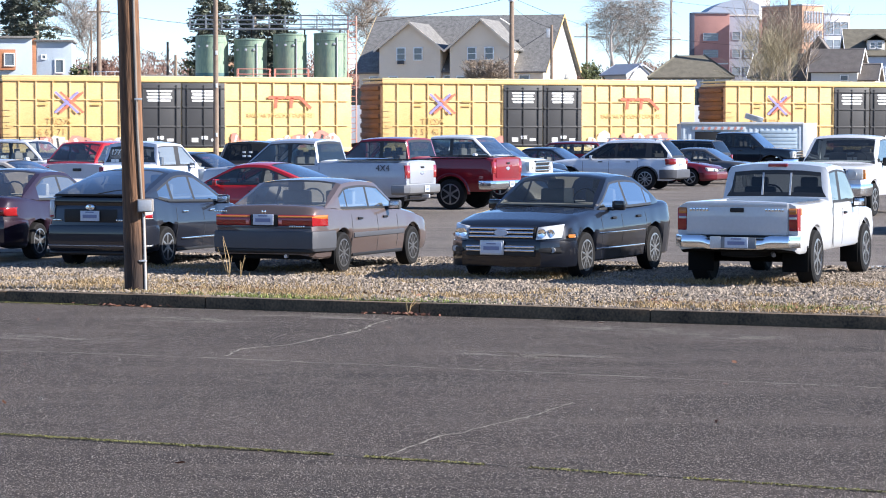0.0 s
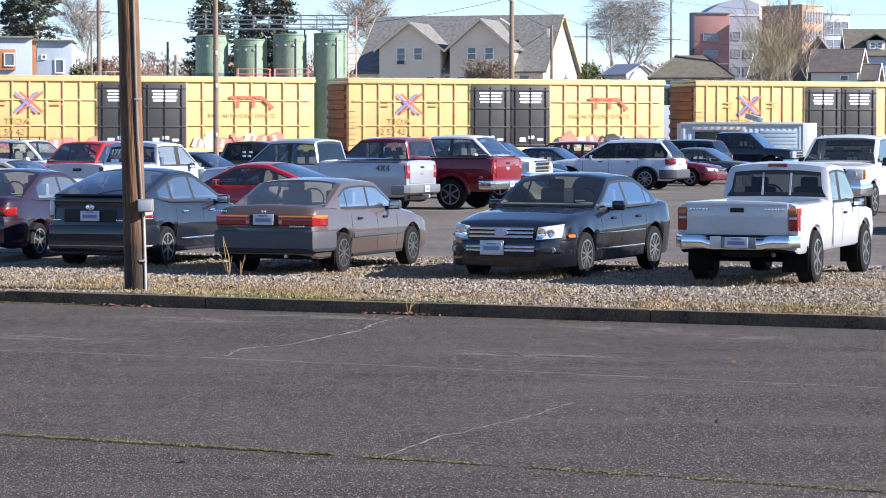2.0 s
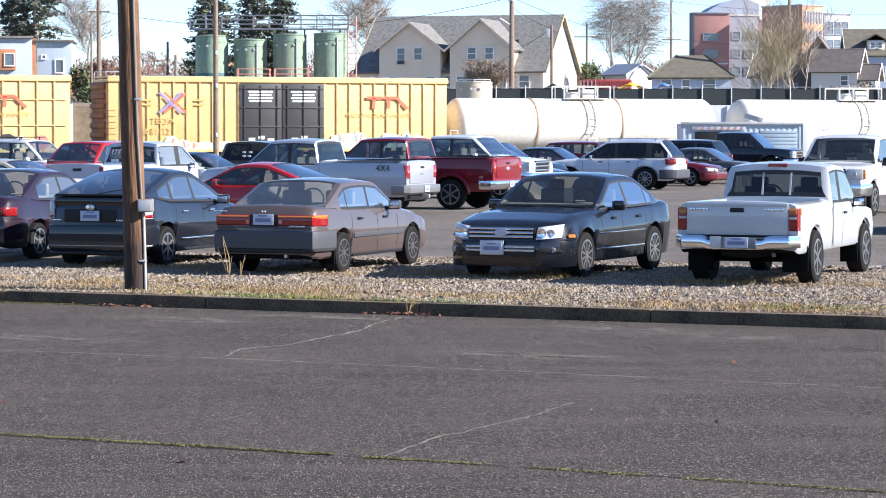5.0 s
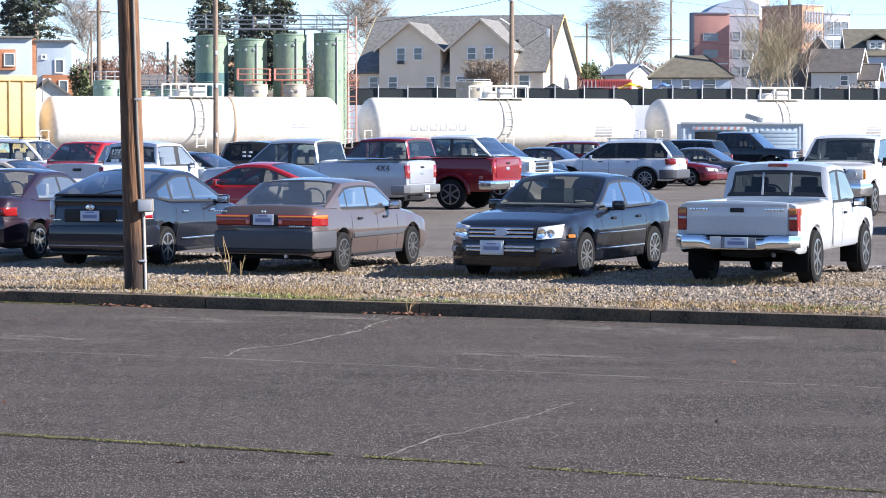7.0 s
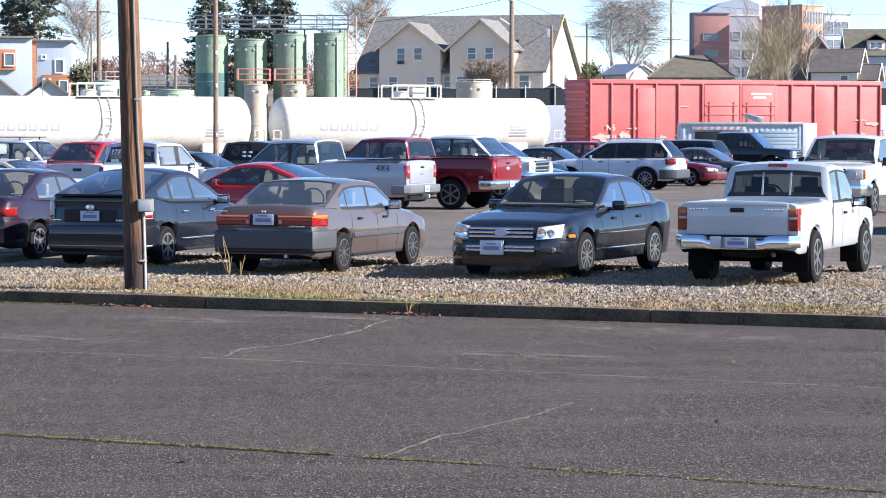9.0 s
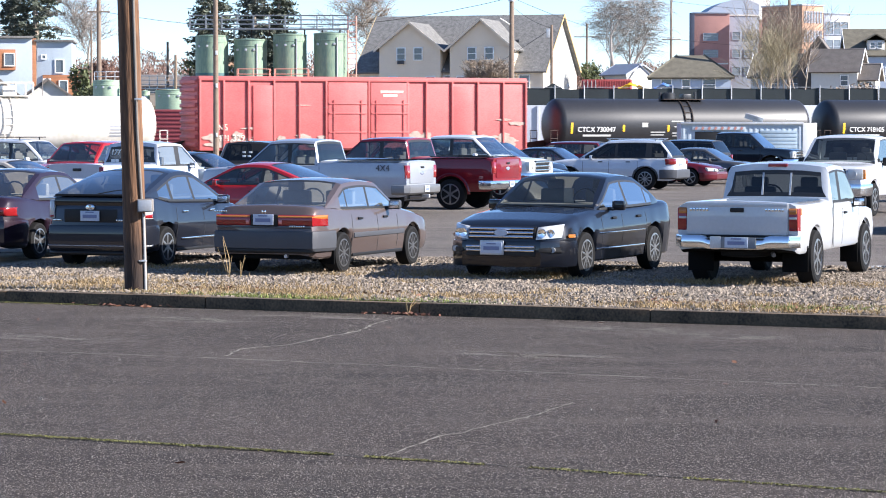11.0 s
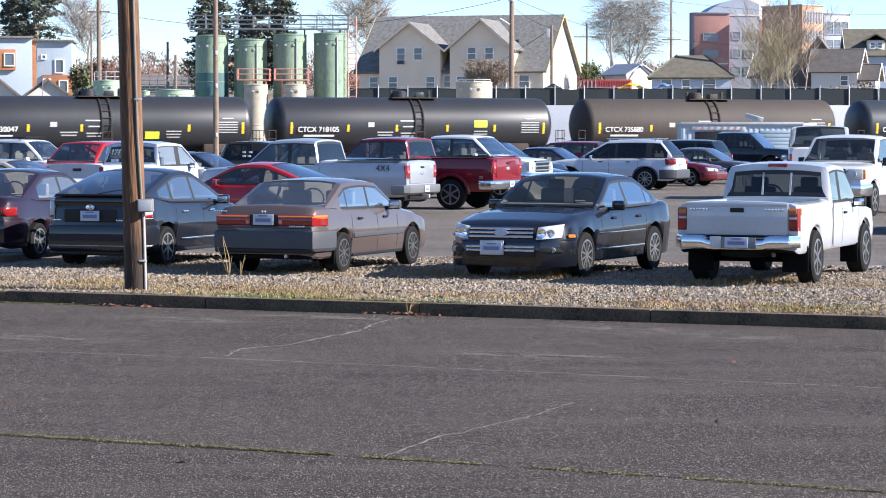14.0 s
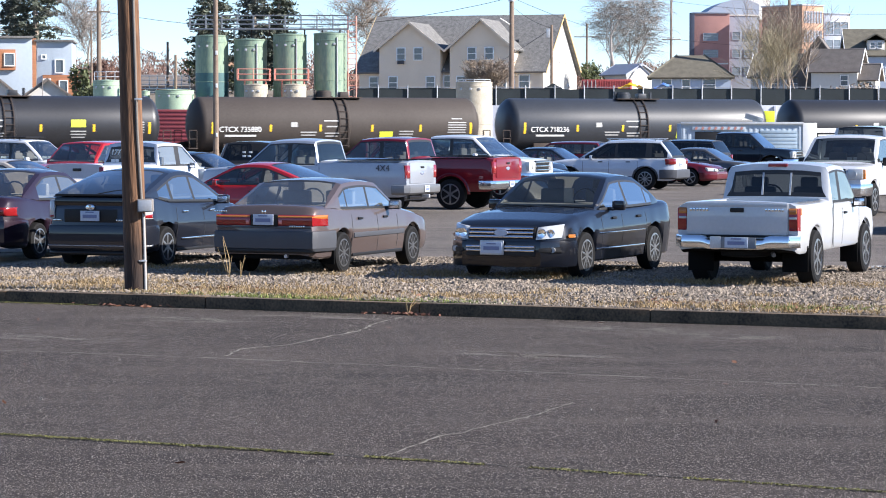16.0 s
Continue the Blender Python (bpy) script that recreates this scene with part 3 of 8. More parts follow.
def rear_kit(ob, S, lamp_c, lamp_s, bumper, bumper_mat, plate=None, lamp_mat=REDLENS, amber=None, wrap=0.5):
    """Tail lamps, rear bumper and number plate; lamp_c is (x, z) of each lamp."""
    y = -S["ro"]
    for s in (-1, 1):
        xa, xb = s * (lamp_c[0] - lamp_s[0] / 2), s * min(lamp_c[0] + lamp_s[0] / 2, S["w"] * 0.995)
        lp = skin_patch("tail_lamp", ob, S, -1, xa, xb, lamp_c[1] - lamp_s[1] / 2, lamp_c[1] + lamp_s[1] / 2, lamp_mat, 0.016)
        if amber:
            zc = lamp_c[1] + amber[0]
            skin_patch("indicator", lp, S, -1, xa * 1.005, xb * 0.998, zc - amber[1] / 2, zc + amber[1] / 2, AMBER if len(amber) < 3 else amber[2], 0.021)
    if bumper:
        z, h, d = bumper
        wrap_bumper("rear_bumper", ob, S, -1, z - h / 2, z + h / 2, d, bumper_mat, wrap)
    if plate:
        bars("number_plate", ob, (plate[0], y - plate[2], plate[1]), 0.32, 0.155, -1, PLATE, PLATEINK)


def front_kit(ob, S, lamp_c, lamp_s, grille, grille_mat, slats=3, bumper=None, bumper_mat=BLACKPL, plate=None, wrap=0.6):
    y = S["wb"] + S["fo"]
    for s in (-1, 1):
        bm = bmesh.new()
        swept = S.get("taper_f", 0) > 0.3
        if swept:
            # lens that follows the rounded corner of the nose, higher towards the wing
            cols = []
            for k in range(7):
                t = k / 6
                x = lamp_c[0] - lamp_s[0] / 2 + lamp_s[0] * t
                dy = 0.02 - 0.30 * t ** 1.7
                zb, zt = lamp_c[1] - lamp_s[1] * (0.5 - 0.12 * t), lamp_c[1] + lamp_s[1] * (0.34 + 0.26 * t)
                cols.append([bm.verts.new((s * x, y + dy + o, z)) for z, o in ((zb, -0.01), (zb + 0.02, 0.025), ((zb + zt) / 2, 0.03), (zt - 0.02, 0.0), (zt, -0.05), ((zb + zt) / 2, -0.12))])
            for a, b in zip(cols, cols[1:]):
                for k in range(6):
                    j = (k + 1) % 6
                    bm.faces.new((a[k], a[j], b[j], b[k]))
            bm.faces.new(cols[0])
            bm.faces.new(cols[-1])
            bmesh.ops.recalc_face_normals(bm, faces=bm.faces)
        else:
            box(bm, (s * lamp_c[0], y - lamp_c[2], lamp_c[1]), (lamp_s[0], 0.18, lamp_s[1]), 0.03, Matrix.Rotation(-s * 0.2, 4, "Z"))
        hl = part("headlight", bm, CLEARL, ob)
        bm = lathe([(0.001, 0.0), (lamp_s[1] * 0.3, 0.0), (lamp_s[1] * 0.32, -0.02)], 12)
        bm.transform(pose(s * (lamp_c[0] - 0.03), y + (-0.015 if swept else 0.098 - lamp_c[2]), lamp_c[1], -90, 0, 0))
        part("reflector", bm, CLEARL, hl)
    gx, gz, gw, gh = grille
    g = part("grille", boxes([((gx, y - 0.01, gz), (gw, 0.05, gh))], 0.015), BLACKPL, ob)
    for i in range(slats):
        z = gz + gh * ((i + 0.5) / slats - 0.5)
        part("grille_bar", boxes([((gx, y + 0.018, z), (gw * 0.97, 0.03, gh / slats * 0.42))], 0.006), grille_mat, g)
    if bumper:
        z, h, d = bumper
        wrap_bumper("front_bumper", ob, S, 1, z - h / 2, z + h / 2, d, bumper_mat, wrap)
    if plate:
        bars("number_plate", ob, (plate[0], y + plate[2], plate[1]), 0.32, 0.155, 1, PLATE, PLATEINK)


def sedan(wb=2.72, ro=1.0, fo=0.9, w=0.85, h=1.40, r=0.31, belt=0.92, hood=0.88, deck=0.98, **kw):
    L = wb + fo
    S = dict(wb=wb, ro=ro, fo=fo, w=w, r=r, sill=0.20, taper_f=0.32, taper_r=0.13, rear_len=0.5,
             top=[(-ro, deck - 0.06), (-ro + 0.12, deck), (-0.35, deck + 0.0), (0.1, belt + 0.03), (wb - 0.75, belt), (wb - 0.45, belt - 0.01), (wb + 0.2, hood - 0.03), (L - 0.3, hood - 0.12), (L - 0.06, hood - 0.2), (L, hood - 0.26)],
             cabin=dict(rb=-0.42, rt=0.42, ft=wb - 1.28, fb=wb - 0.48, z=h, cuts=[0, 0.20, 0.50, 0.53, 0.93, 1.0]),
             handles=(wb * 0.24, wb * 0.60), handle_z=belt - 0.14, seams=((0.32, 0.04), (wb * 0.49, -0.02), (wb - 0.62, 0.02)))
    S.update(kw)
    return S


def pickup(wb=3.3, ro=1.15, fo=0.9, w=0.95, h=1.85, r=0.38, rail=1.30, belt=1.22, hood=1.18, cab=1.9, cuts=(0, 0.05, 0.36, 0.42, 0.93, 1.0), **kw):
    L = wb + fo
    cb = wb - 0.35 - cab
    S = dict(wb=wb, ro=ro, fo=fo, w=w, r=r, sill=0.42, arch=1.2, tuck=0.45, crease=0.72, taper_r=0.015, taper_f=0.09, round_r=0.012, round_f=0.09,
             top=[(-ro, rail), (cb - 0.06, rail), (cb - 0.03, rail - 0.02), (cb, belt), (wb - 0.4, belt), (wb - 0.3, hood), (wb + 0.3, hood - 0.03), (L - 0.1, hood - 0.08), (L, hood - 0.13)],
             dip=(-ro + 0.07, cb - 0.10, 0.48), crown=0.03,
             cabin=dict(rb=cb + 0.0, rt=cb + 0.14, ft=wb - 0.98, fb=wb - 0.28, z=h, cuts=list(cuts), lean=0.17, inset=0.05, pinch=0.03, bow_r=0.95, bow_f=0.92, sill_r=0.15, head_r=0.17),
             handles=(wb - 1.35,), handle_z=belt - 0.17, seams=((wb - 0.45, 0.0), (wb - 1.5, 0.0), (cb - 0.04, 0.0)), tw=0.25)
    S.update(kw)
    return S


def suv(wb=2.85, ro=1.0, fo=0.95, w=0.98, h=1.76, r=0.37, belt=1.14, hood=1.08, **kw):
    L = wb + fo
    S = dict(wb=wb, ro=ro, fo=fo, w=w, r=r, sill=0.32, arch=1.14, taper_r=0.10, rear_len=0.4, tuck=0.8,
             top=[(-ro, belt), (wb - 0.5, belt - 0.02), (wb - 0.3, hood), (wb + 0.2, hood - 0.03), (L - 0.2, hood - 0.13), (L, hood - 0.22)],
             cabin=dict(rb=-ro + 0.06, rt=-ro + 0.38, ft=wb - 1.15, fb=wb - 0.38, z=h, cuts=[0, 0.06, 0.27, 0.31, 0.60, 0.63, 0.94, 1.0], lean=0.22, inset=0.04),
             handles=(wb * 0.22, wb * 0.58), handle_z=belt - 0.15, seams=((0.25, 0.05), (wb * 0.47, 0.0), (wb - 0.55, 0.0)), tw=0.24)
    S.update(kw)
    return S


def heading(x, y, a, z=0.0):
    return pose(x, y, z, 0, 0, -a)


INTERGREY = mat("pale_grey_interior", (0.24, 0.22, 0.20), 0.8, 0, 0.2)


def oval(bm, c, rx, rz, thick, n=20):
    """A flat oval badge that faces along y."""
    lathe([(0.001, -thick), (1.0, -thick), (1.0, 0.0), (0.82, thick), (0.001, thick)], n, "Z", bm)
    bm.transform(Matrix.Translation(c) @ Matrix.Diagonal((rx, 1, rz, 1)) @ Matrix.Rotation(radians(90), 4, "X"))
    bmesh.ops.recalc_face_normals(bm, faces=bm.faces)
    return bm


def wiper(ob, x0, x1, y, z, dy, dz):
    bm = bmesh.new()
    tube(bm, (x0, y, z), ((x0 + x1) / 2, y + dy * 0.6, z + dz * 0.6), 0.012, 0.008, 5)
    tube(bm, ((x0 + x1) / 2, y + dy * 0.6, z + dz * 0.6), (x1, y + dy, z + dz), 0.008, 0.006, 5)
    part("wiper", bm, BLACKPL, ob)


def build_front_row():
    # brown eighties-style saloon, rear to the camera
    taupe = paint("taupe_metallic_paint", (0.105, 0.080, 0.074), 1.2, 0.35)
    S = sedan(2.72, 0.97, 0.95, 0.835, 1.350, 0.305, 0.93, 0.86, 0.99, rim=DARKRIM, spokes=10, track_in=0.09, mirror_mat=GREYPL, strip=(0.55, GREYPL), strip_h=0.07, sill=0.24, inside=INTERGREY, glass=[DUSTYGLASS, GLASS, SIDEGLASS], taper_r=0.08, tuck=0.75)
    S["cabin"].update(rb=-0.52, rt=0.28, ft=1.52, fb=2.3, lean=0.17, bow_r=0.97, bow_f=0.95, pinch=0.04, cuts=[0, 0.19, 0.27, 0.285, 0.55, 0.575, 0.95, 1.0])
    ob = car("saloon_car", heading(-2.23, 39.27, 21.2), "faded taupe older saloon with grey bumper, rear to the kerb", taupe, S)
    rear_kit(ob, S, (0.53, 0.80), (0.62, 0.155), (0.50, 0.30, 0.05), GREYPL, (0, 0.81, 0.045), amber=(0.05, 0.05), wrap=0.62)
    part("plate_recess", boxes([((0, -0.975, 0.80), (0.42, 0.03, 0.17))], 0.008), BLACKPL, ob)
    for sg in (-1, 1):
        skin_patch("reversing_lamp", ob, S, -1, sg * 0.235, sg * 0.285, 0.735, 0.82, PINKLENS, 0.024, n=2)
        part("mud_flap", boxes([((sg * 0.74, -0.37, 0.25), (0.20, 0.02, 0.20))], 0.006), UNDER, ob)
        part("sill_strip", boxes([((sg * 0.795, 1.36, 0.255), (0.03, 1.95, 0.05))], 0.01), BLACKPL, ob)
    skin_patch("bumper_insert", ob, S, -1, -0.78, 0.78, 0.325, 0.40, BLACKPL, 0.055, n=14)
    part("valance", boxes([((0, -0.88, 0.29), (1.45, 0.08, 0.10))], 0.02), UNDER, ob)
    part("exhaust_pipe", tube(bmesh.new(), (0.34, -0.6, 0.29), (0.34, -0.98, 0.285), 0.028, n=10), GALV, ob)
    part("lamp_trim", boxes([((0, -0.98, 0.70), (1.5, 0.03, 0.018))], 0.006), GREYPL, ob)
    part("badge", boxes([((-0.025, -0.98, 0.925), (0.018, 0.02, 0.045)), ((0.025, -0.98, 0.925), (0.018, 0.02, 0.045)), ((0, -0.98, 0.925), (0.04, 0.02, 0.012))], 0.004), CHROME, ob)
    for x0, n, z in ((-0.78, 6, 0.925), (0.42, 7, 0.715)):
        for i in range(n):
            part("badge_letter", boxes([((x0 + i * 0.036, -0.984 if z > 0.8 else -0.995, z), (0.022, 0.012, 0.024))], 0.003), CHROME, ob)
    # dark grey hatchback
    slate = paint("dark_slate_paint", (0.011, 0.013, 0.020), 0.6, 0.3)
    S = sedan(2.70, 0.80, 0.92, 0.865, 1.48, 0.315, 0.98, 0.9, 1.08, spokes=6, sill=0.23, glass=[GLASS, GLASS, SIDEGLASS], handle_mat=CHROME, rear_len=0.42, taper_r=0.15)
    S["top"] = [(-0.80, 1.02), (-0.72, 1.10), (-0.4, 1.1), (0.2, 1.02), (1.95, 0.98), (2.3, 0.96), (2.9, 0.86), (3.45, 0.72), (3.62, 0.6)]
    S["cabin"].update(rb=-0.70, rt=0.5, ft=1.25, fb=2.35, z=1.475, lean=0.24, cuts=[0, 0.17, 0.30, 0.33, 0.56, 0.585, 0.92, 1.0])
    ob = car("hatchback_car", heading(-5.03, 41.1, 20.2), "dark slate hatchback with tall tail lamps, rear to the kerb", slate, S)
    rear_kit(ob, S, (0.76, 0.895), (0.18, 0.28), (0.46, 0.40, 0.045), slate, (-0.05, 0.80, 0.035), lamp_mat=CLEARL, amber=(-0.10, 0.06, REDLENS), wrap=0.42)
    part("spoiler", boxes([((0, -0.75, 1.115), (1.30, 0.15, 0.035))], 0.014), BLACKPL, ob)
    skin_patch("glazed_panel", ob, S, -1, -0.66, 0.66, 0.955, 1.075, PANEBLACK, 0.006, n=8)
    skin_patch("plate_recess", ob, S, -1, -0.50, 0.40, 0.70, 0.90, BLACKPL, 0.004, n=6)
    part("badge", oval(bmesh.new(), (-0.05, -0.825, 0.93), 0.075, 0.048, 0.008), CHROME, ob)
    # pale strip standing in for the reflection along the lower bumper
    skin_patch("bumper_line", ob, S, -1, -0.84, 0.84, 0.335, 0.36, GALV, 0.052, n=16)
    skin_patch("lower_bumper", ob, S, -1, -0.80, 0.80, 0.20, 0.27, BLACKPL, 0.03, n=14)
    wiper(ob, 0.0, 0.42, -0.66, 1.13, 0.10, 0.07)
    for i in range(7):
        part("badge_letter", boxes([((0.40 + i * 0.028, -0.825, 0.735), (0.018, 0.008, 0.022))], 0.002), CHROME, ob)
        part("badge_letter", boxes([((-0.68 + i * 0.022, -0.825, 0.735), (0.014, 0.008, 0.02))], 0.002), CHROME, ob)
    for sg in (-1, 1):
        part("sill_strip", boxes([((sg * (flank_x(S, 1.35, 0.42) + 0.004), 1.35, 0.42), (0.02, 1.7, 0.03))], 0.006), CHROME, ob)
        part("sill_strip", boxes([((sg * 0.80, 1.35, 0.25), (0.03, 1.9, 0.05))], 0.01), BLACKPL, ob)
    # burgundy saloon at the end of the row
    burg = paint("dark_plum_metallic", (0.020, 0.010, 0.018), 0.3, 0.3)
    S = sedan(2.62, 0.98, 0.85, 0.86, 1.43, 0.30, 0.95, 0.88, 1.02, inside=INTERTAN, glass=[GLASS, GLASS, SIDEGLASS])
    ob = car("saloon_car", heading(-7.37, 43.54, 19.5), "dark plum saloon with beige interior", burg, S)
    rear_kit(ob, S, (0.69, 0.80), (0.28, 0.13), (0.46, 0.40, 0.05), burg, (0, 0.85, 0.03))
    # black saloon, nose to the camera
    black = paint("black_blue_paint", (0.006, 0.007, 0.011), 0.3, 0.25)
    S = sedan(2.728, 0.99, 0.98, 0.900, 1.45, 0.33, 0.97, 0.93, 1.02, spokes=10, rim=ALLOY, strip=(0.40, CHROME), strip_h=0.025, sill=0.22, glass=[GLASS, CLEARSCREEN, SIDEGLASS], taper_f=0.34, taper_r=0.17, crease=0.70)
    S["cabin"].update(z=1.44, lean=0.25, cuts=[0, 0.16, 0.235, 0.25, 0.53, 0.56, 0.93, 1.0])
    ob = car("saloon_car", heading(2.40, 40.47, 205.2), "black saloon with chrome bar grille, nose to the kerb", black, S)
    y = S["wb"] + S["fo"]
    g = skin_patch("grille", ob, S, 1, -0.50, 0.50, 0.585, 0.755, BLACKPL, 0.012, slant=0.25, n=6)
    for k in range(3):
        z = 0.615 + 0.055 * k
        part("grille_bar", tube(bmesh.new(), (-0.485, y + 0.022 - 0.25 * (z - 0.585), z), (0.485, y + 0.022 - 0.25 * (z - 0.585), z), 0.021, n=10), CHROME, g)
    part("badge", oval(bmesh.new(), (0.0, y + 0.03, 0.67), 0.105, 0.05, 0.012), SILVERBADGE, ob)
    for sg in (-1, 1):
        hl = skin_patch("headlight", ob, S, 1, sg * 0.52, sg * 0.82, 0.575, 0.745, CLEARL, 0.008, slant=0.5, z_out=(0.03, 0.045))
        for cx, r in ((0.60, 0.062), (0.70, 0.055)):
            bm = lathe([(0.001, 0.0), (r, 0.012), (r * 1.05, -0.01)], 14)
            bm.transform(pose(sg * cx, y - end_depth(S, 1, cx) - 0.015, 0.665, -90, 0, 0))
            part("reflector", bm, CHROME, hl)
        skin_patch("side_marker", ob, S, 1, sg * 0.872, sg * 0.902, 0.60, 0.645, AMBER, 0.014, n=4)
        fp = skin_patch("fog_pod", ob, S, 1, sg * 0.58, sg * 0.80, 0.385, 0.475, BLACKPL, 0.040, n=5)
        part("fog_lamp", oval(bmesh.new(), (sg * 0.735, y - end_depth(S, 1, 0.735) + 0.04, 0.435), 0.05, 0.04, 0.012), CLEARL, fp)
        part("chrome_strip", boxes([((sg * (flank_x(S, 1.3, 0.62) + 0.004), 1.36, 0.625), (0.012, 1.85, 0.018))], 0.004), CHROME, ob)
    wrap_bumper("front_bumper", ob, S, 1, 0.19, 0.555, 0.025, black, 0.55)
    skin_patch("lower_grille", ob, S, 1, -0.52, 0.52, 0.33, 0.43, BLACKPL, 0.042, n=6)
    for z in (0.475, 0.425):
        for a, b in ((-0.52, -0.07), (0.30, 0.52)):
            part("chrome_strip", tube(bmesh.new(), (a, y + 0.05, z), (b, y + 0.05, z), 0.019, n=10), CHROME, ob)
    bars("number_plate", ob, (0.12, y + 0.085, 0.46), 0.32, 0.155, 1, PLATE, PLATEINK)
    part("plate_holder", boxes([((0.12, y + 0.07, 0.46), (0.36, 0.016, 0.20))], 0.006), GALV, ob)
    part("sunshade", boxes([((-0.1, 1.5, 1.14), (0.16, 0.03, 0.22))], 0.02), INTERTAN, ob)
    wiper(ob, -0.1, 0.62, 2.20, 0.985, 0.02, 0.03)
    wiper(ob, -0.65, 0.0, 2.20, 0.985, 0.02, 0.03)
    # white pickup with extended cab, tailgate to the camera
    white = paint("white_paint", (0.52, 0.535, 0.56), 0.0, 0.35)
    pearl = paint("silver_white_metallic", (0.47, 0.485, 0.505), 0.5, 0.35)
    S = pickup(3.10, 1.05, 0.85, 0.845, 1.615, 0.37, 1.13, 1.10, 1.02, 1.72, (0, 0.08, 0.27, 0.36, 0.91, 1.0), spokes=6, arch=1.16, mirror_mat=BLACKPL, sill=0.44,
               glass=[TINTED, GLASS, MIDGLASS])
    S["cabin"].update(lean=0.13, bow_r=0.95, bow_f=0.92)
    ob = car("pickup_truck", heading(4.33, 36.58, 21.2), "silvery white extended-cab pickup with chrome step bumper", pearl, S, "pickup truck")
    rear_kit(ob, S, (0.775, 0.905), (0.13, 0.30), None, CHROME)
    # stepped chrome bumper, lower in the middle where the plate sits
    bm = bmesh.new()
    n = 28
    rows = []
    for dz, off in ((-0.085, -0.03), (-0.08, 0.0), (-0.02, 0.012), (0.05, 0.0), (0.075, -0.01), (0.08, -0.07)):
        row = []
        for k in range(n + 1):
            u = -1 + 2 * k / n
            drop = 0.045 * max(0.0, min(1.0, (0.52 - abs(u)) / 0.1))
            bend = 0.16 * max(0.0, abs(u) - 0.86) / 0.14
            row.append(bm.verts.new((0.86 * u, -1.19 - off + bend, 0.615 + dz - (drop if dz > 0 else drop * 0.6))))
        rows.append(row)
    for a, b in zip(rows, rows[1:]):
        for k in range(n):
            bm.faces.new((a[k], a[k + 1], b[k + 1], b[k]))
    bmesh.ops.recalc_face_normals(bm, faces=bm.faces)
    if sum(f.normal.y * f.calc_area() for f in bm.faces) > 0:
        bmesh.ops.reverse_faces(bm, faces=bm.faces)
    rb = part("rear_bumper", bm, CHROME, ob, sharp=30)
    part("bumper_step", boxes([((0, -1.11, 0.64), (1.5, 0.16, 0.02))], 0.006), BLACKPL, rb)
    part("hitch_plate", boxes([((-0.26, -1.215, 0.60), (0.15, 0.016, 0.16))], 0.01), GALV, rb)
    part("plate_recess", boxes([((0.04, -1.212, 0.595), (0.50, 0.012, 0.15))], 0.01), DARKGALV, rb)
    bars("number_plate", ob, (0.03, -1.228, 0.60), 0.32, 0.14, -1, PLATE, PLATEINK)
    for sg in (-1, 1):
        skin_patch("indicator", ob, S, -1, sg * 0.71, sg * 0.842, 0.965, 1.06, AMBER, 0.024, n=4)
        skin_patch("reversing_lamp", ob, S, -1, sg * 0.71, sg * 0.842, 0.895, 0.955, CLEARL, 0.024, n=4)
        part("mud_flap", boxes([((sg * 0.66, -0.50, 0.36), (0.36, 0.02, 0.36))], 0.01), UNDER, ob)
        part("mud_flap", boxes([((sg * 0.70, 2.62, 0.32), (0.26, 0.02, 0.28))], 0.01), UNDER, ob)
        part("body_gap", boxes([((sg * (flank_x(S, 0.95, 0.8, 0.44) + 0.001), 0.965, 0.78), (0.006, 0.02, 0.62))]), TRIM, ob)
    tg = part("tailgate", boxes([((0, -1.058, 0.905), (1.39, 0.03, 0.42))], 0.012), pearl, ob)
    part("tailgate_band", boxes([((0, -1.06, 1.10), (1.39, 0.035, 0.06))], 0.014), pearl, ob)
    part("shadow_gap", boxes([((0, -1.052, 0.68), (1.39, 0.02, 0.03))], 0.002), BLACKPL, ob)
    part("tailgate_handle", boxes([((0, -1.08, 1.03), (0.19, 0.03, 0.06))], 0.012), BLACKPL, tg)
    for x0, n in ((-0.64, 6), (0.40, 6)):
        for i in range(n):
            part("badge_letter", boxes([((x0 + i * 0.045, -1.078, 1.035), (0.032, 0.012, 0.04))], 0.006), CHROME, tg)
    part("third_brake_lamp", boxes([((0, 1.02 + 0.15, 1.605), (0.28, 0.08, 0.05))], 0.015), REDLENS, ob)
    for sx in (-0.2, 0.2):
        bm = bmesh.new()
        slab(bm, [(sx - 0.012, 1.04, 1.19), (sx + 0.012, 1.04, 1.19), (sx + 0.012, 1.125, 1.50), (sx - 0.012, 1.125, 1.50)], 0.02)
        part("window_divider", bm, GALV, ob)
    part("axle", tube(bmesh.new(), (-0.7, 0, 0.36), (0.7, 0, 0.36), 0.07), UNDER, ob)
    part("spare_wheel", lathe([(0.2, -0.1), (0.35, -0.08), (0.36, 0.0), (0.35, 0.08), (0.2, 0.1)], 20, at=(0, -0.55, 0.48)), RUBBER, ob)
    part("exhaust_pipe", tube(bmesh.new(), (0.45, -0.9, 0.45), (0.50, -1.05, 0.43), 0.03, n=8), STEELGREY, ob)
    return white, black


WHITE, BLACK = build_front_row()


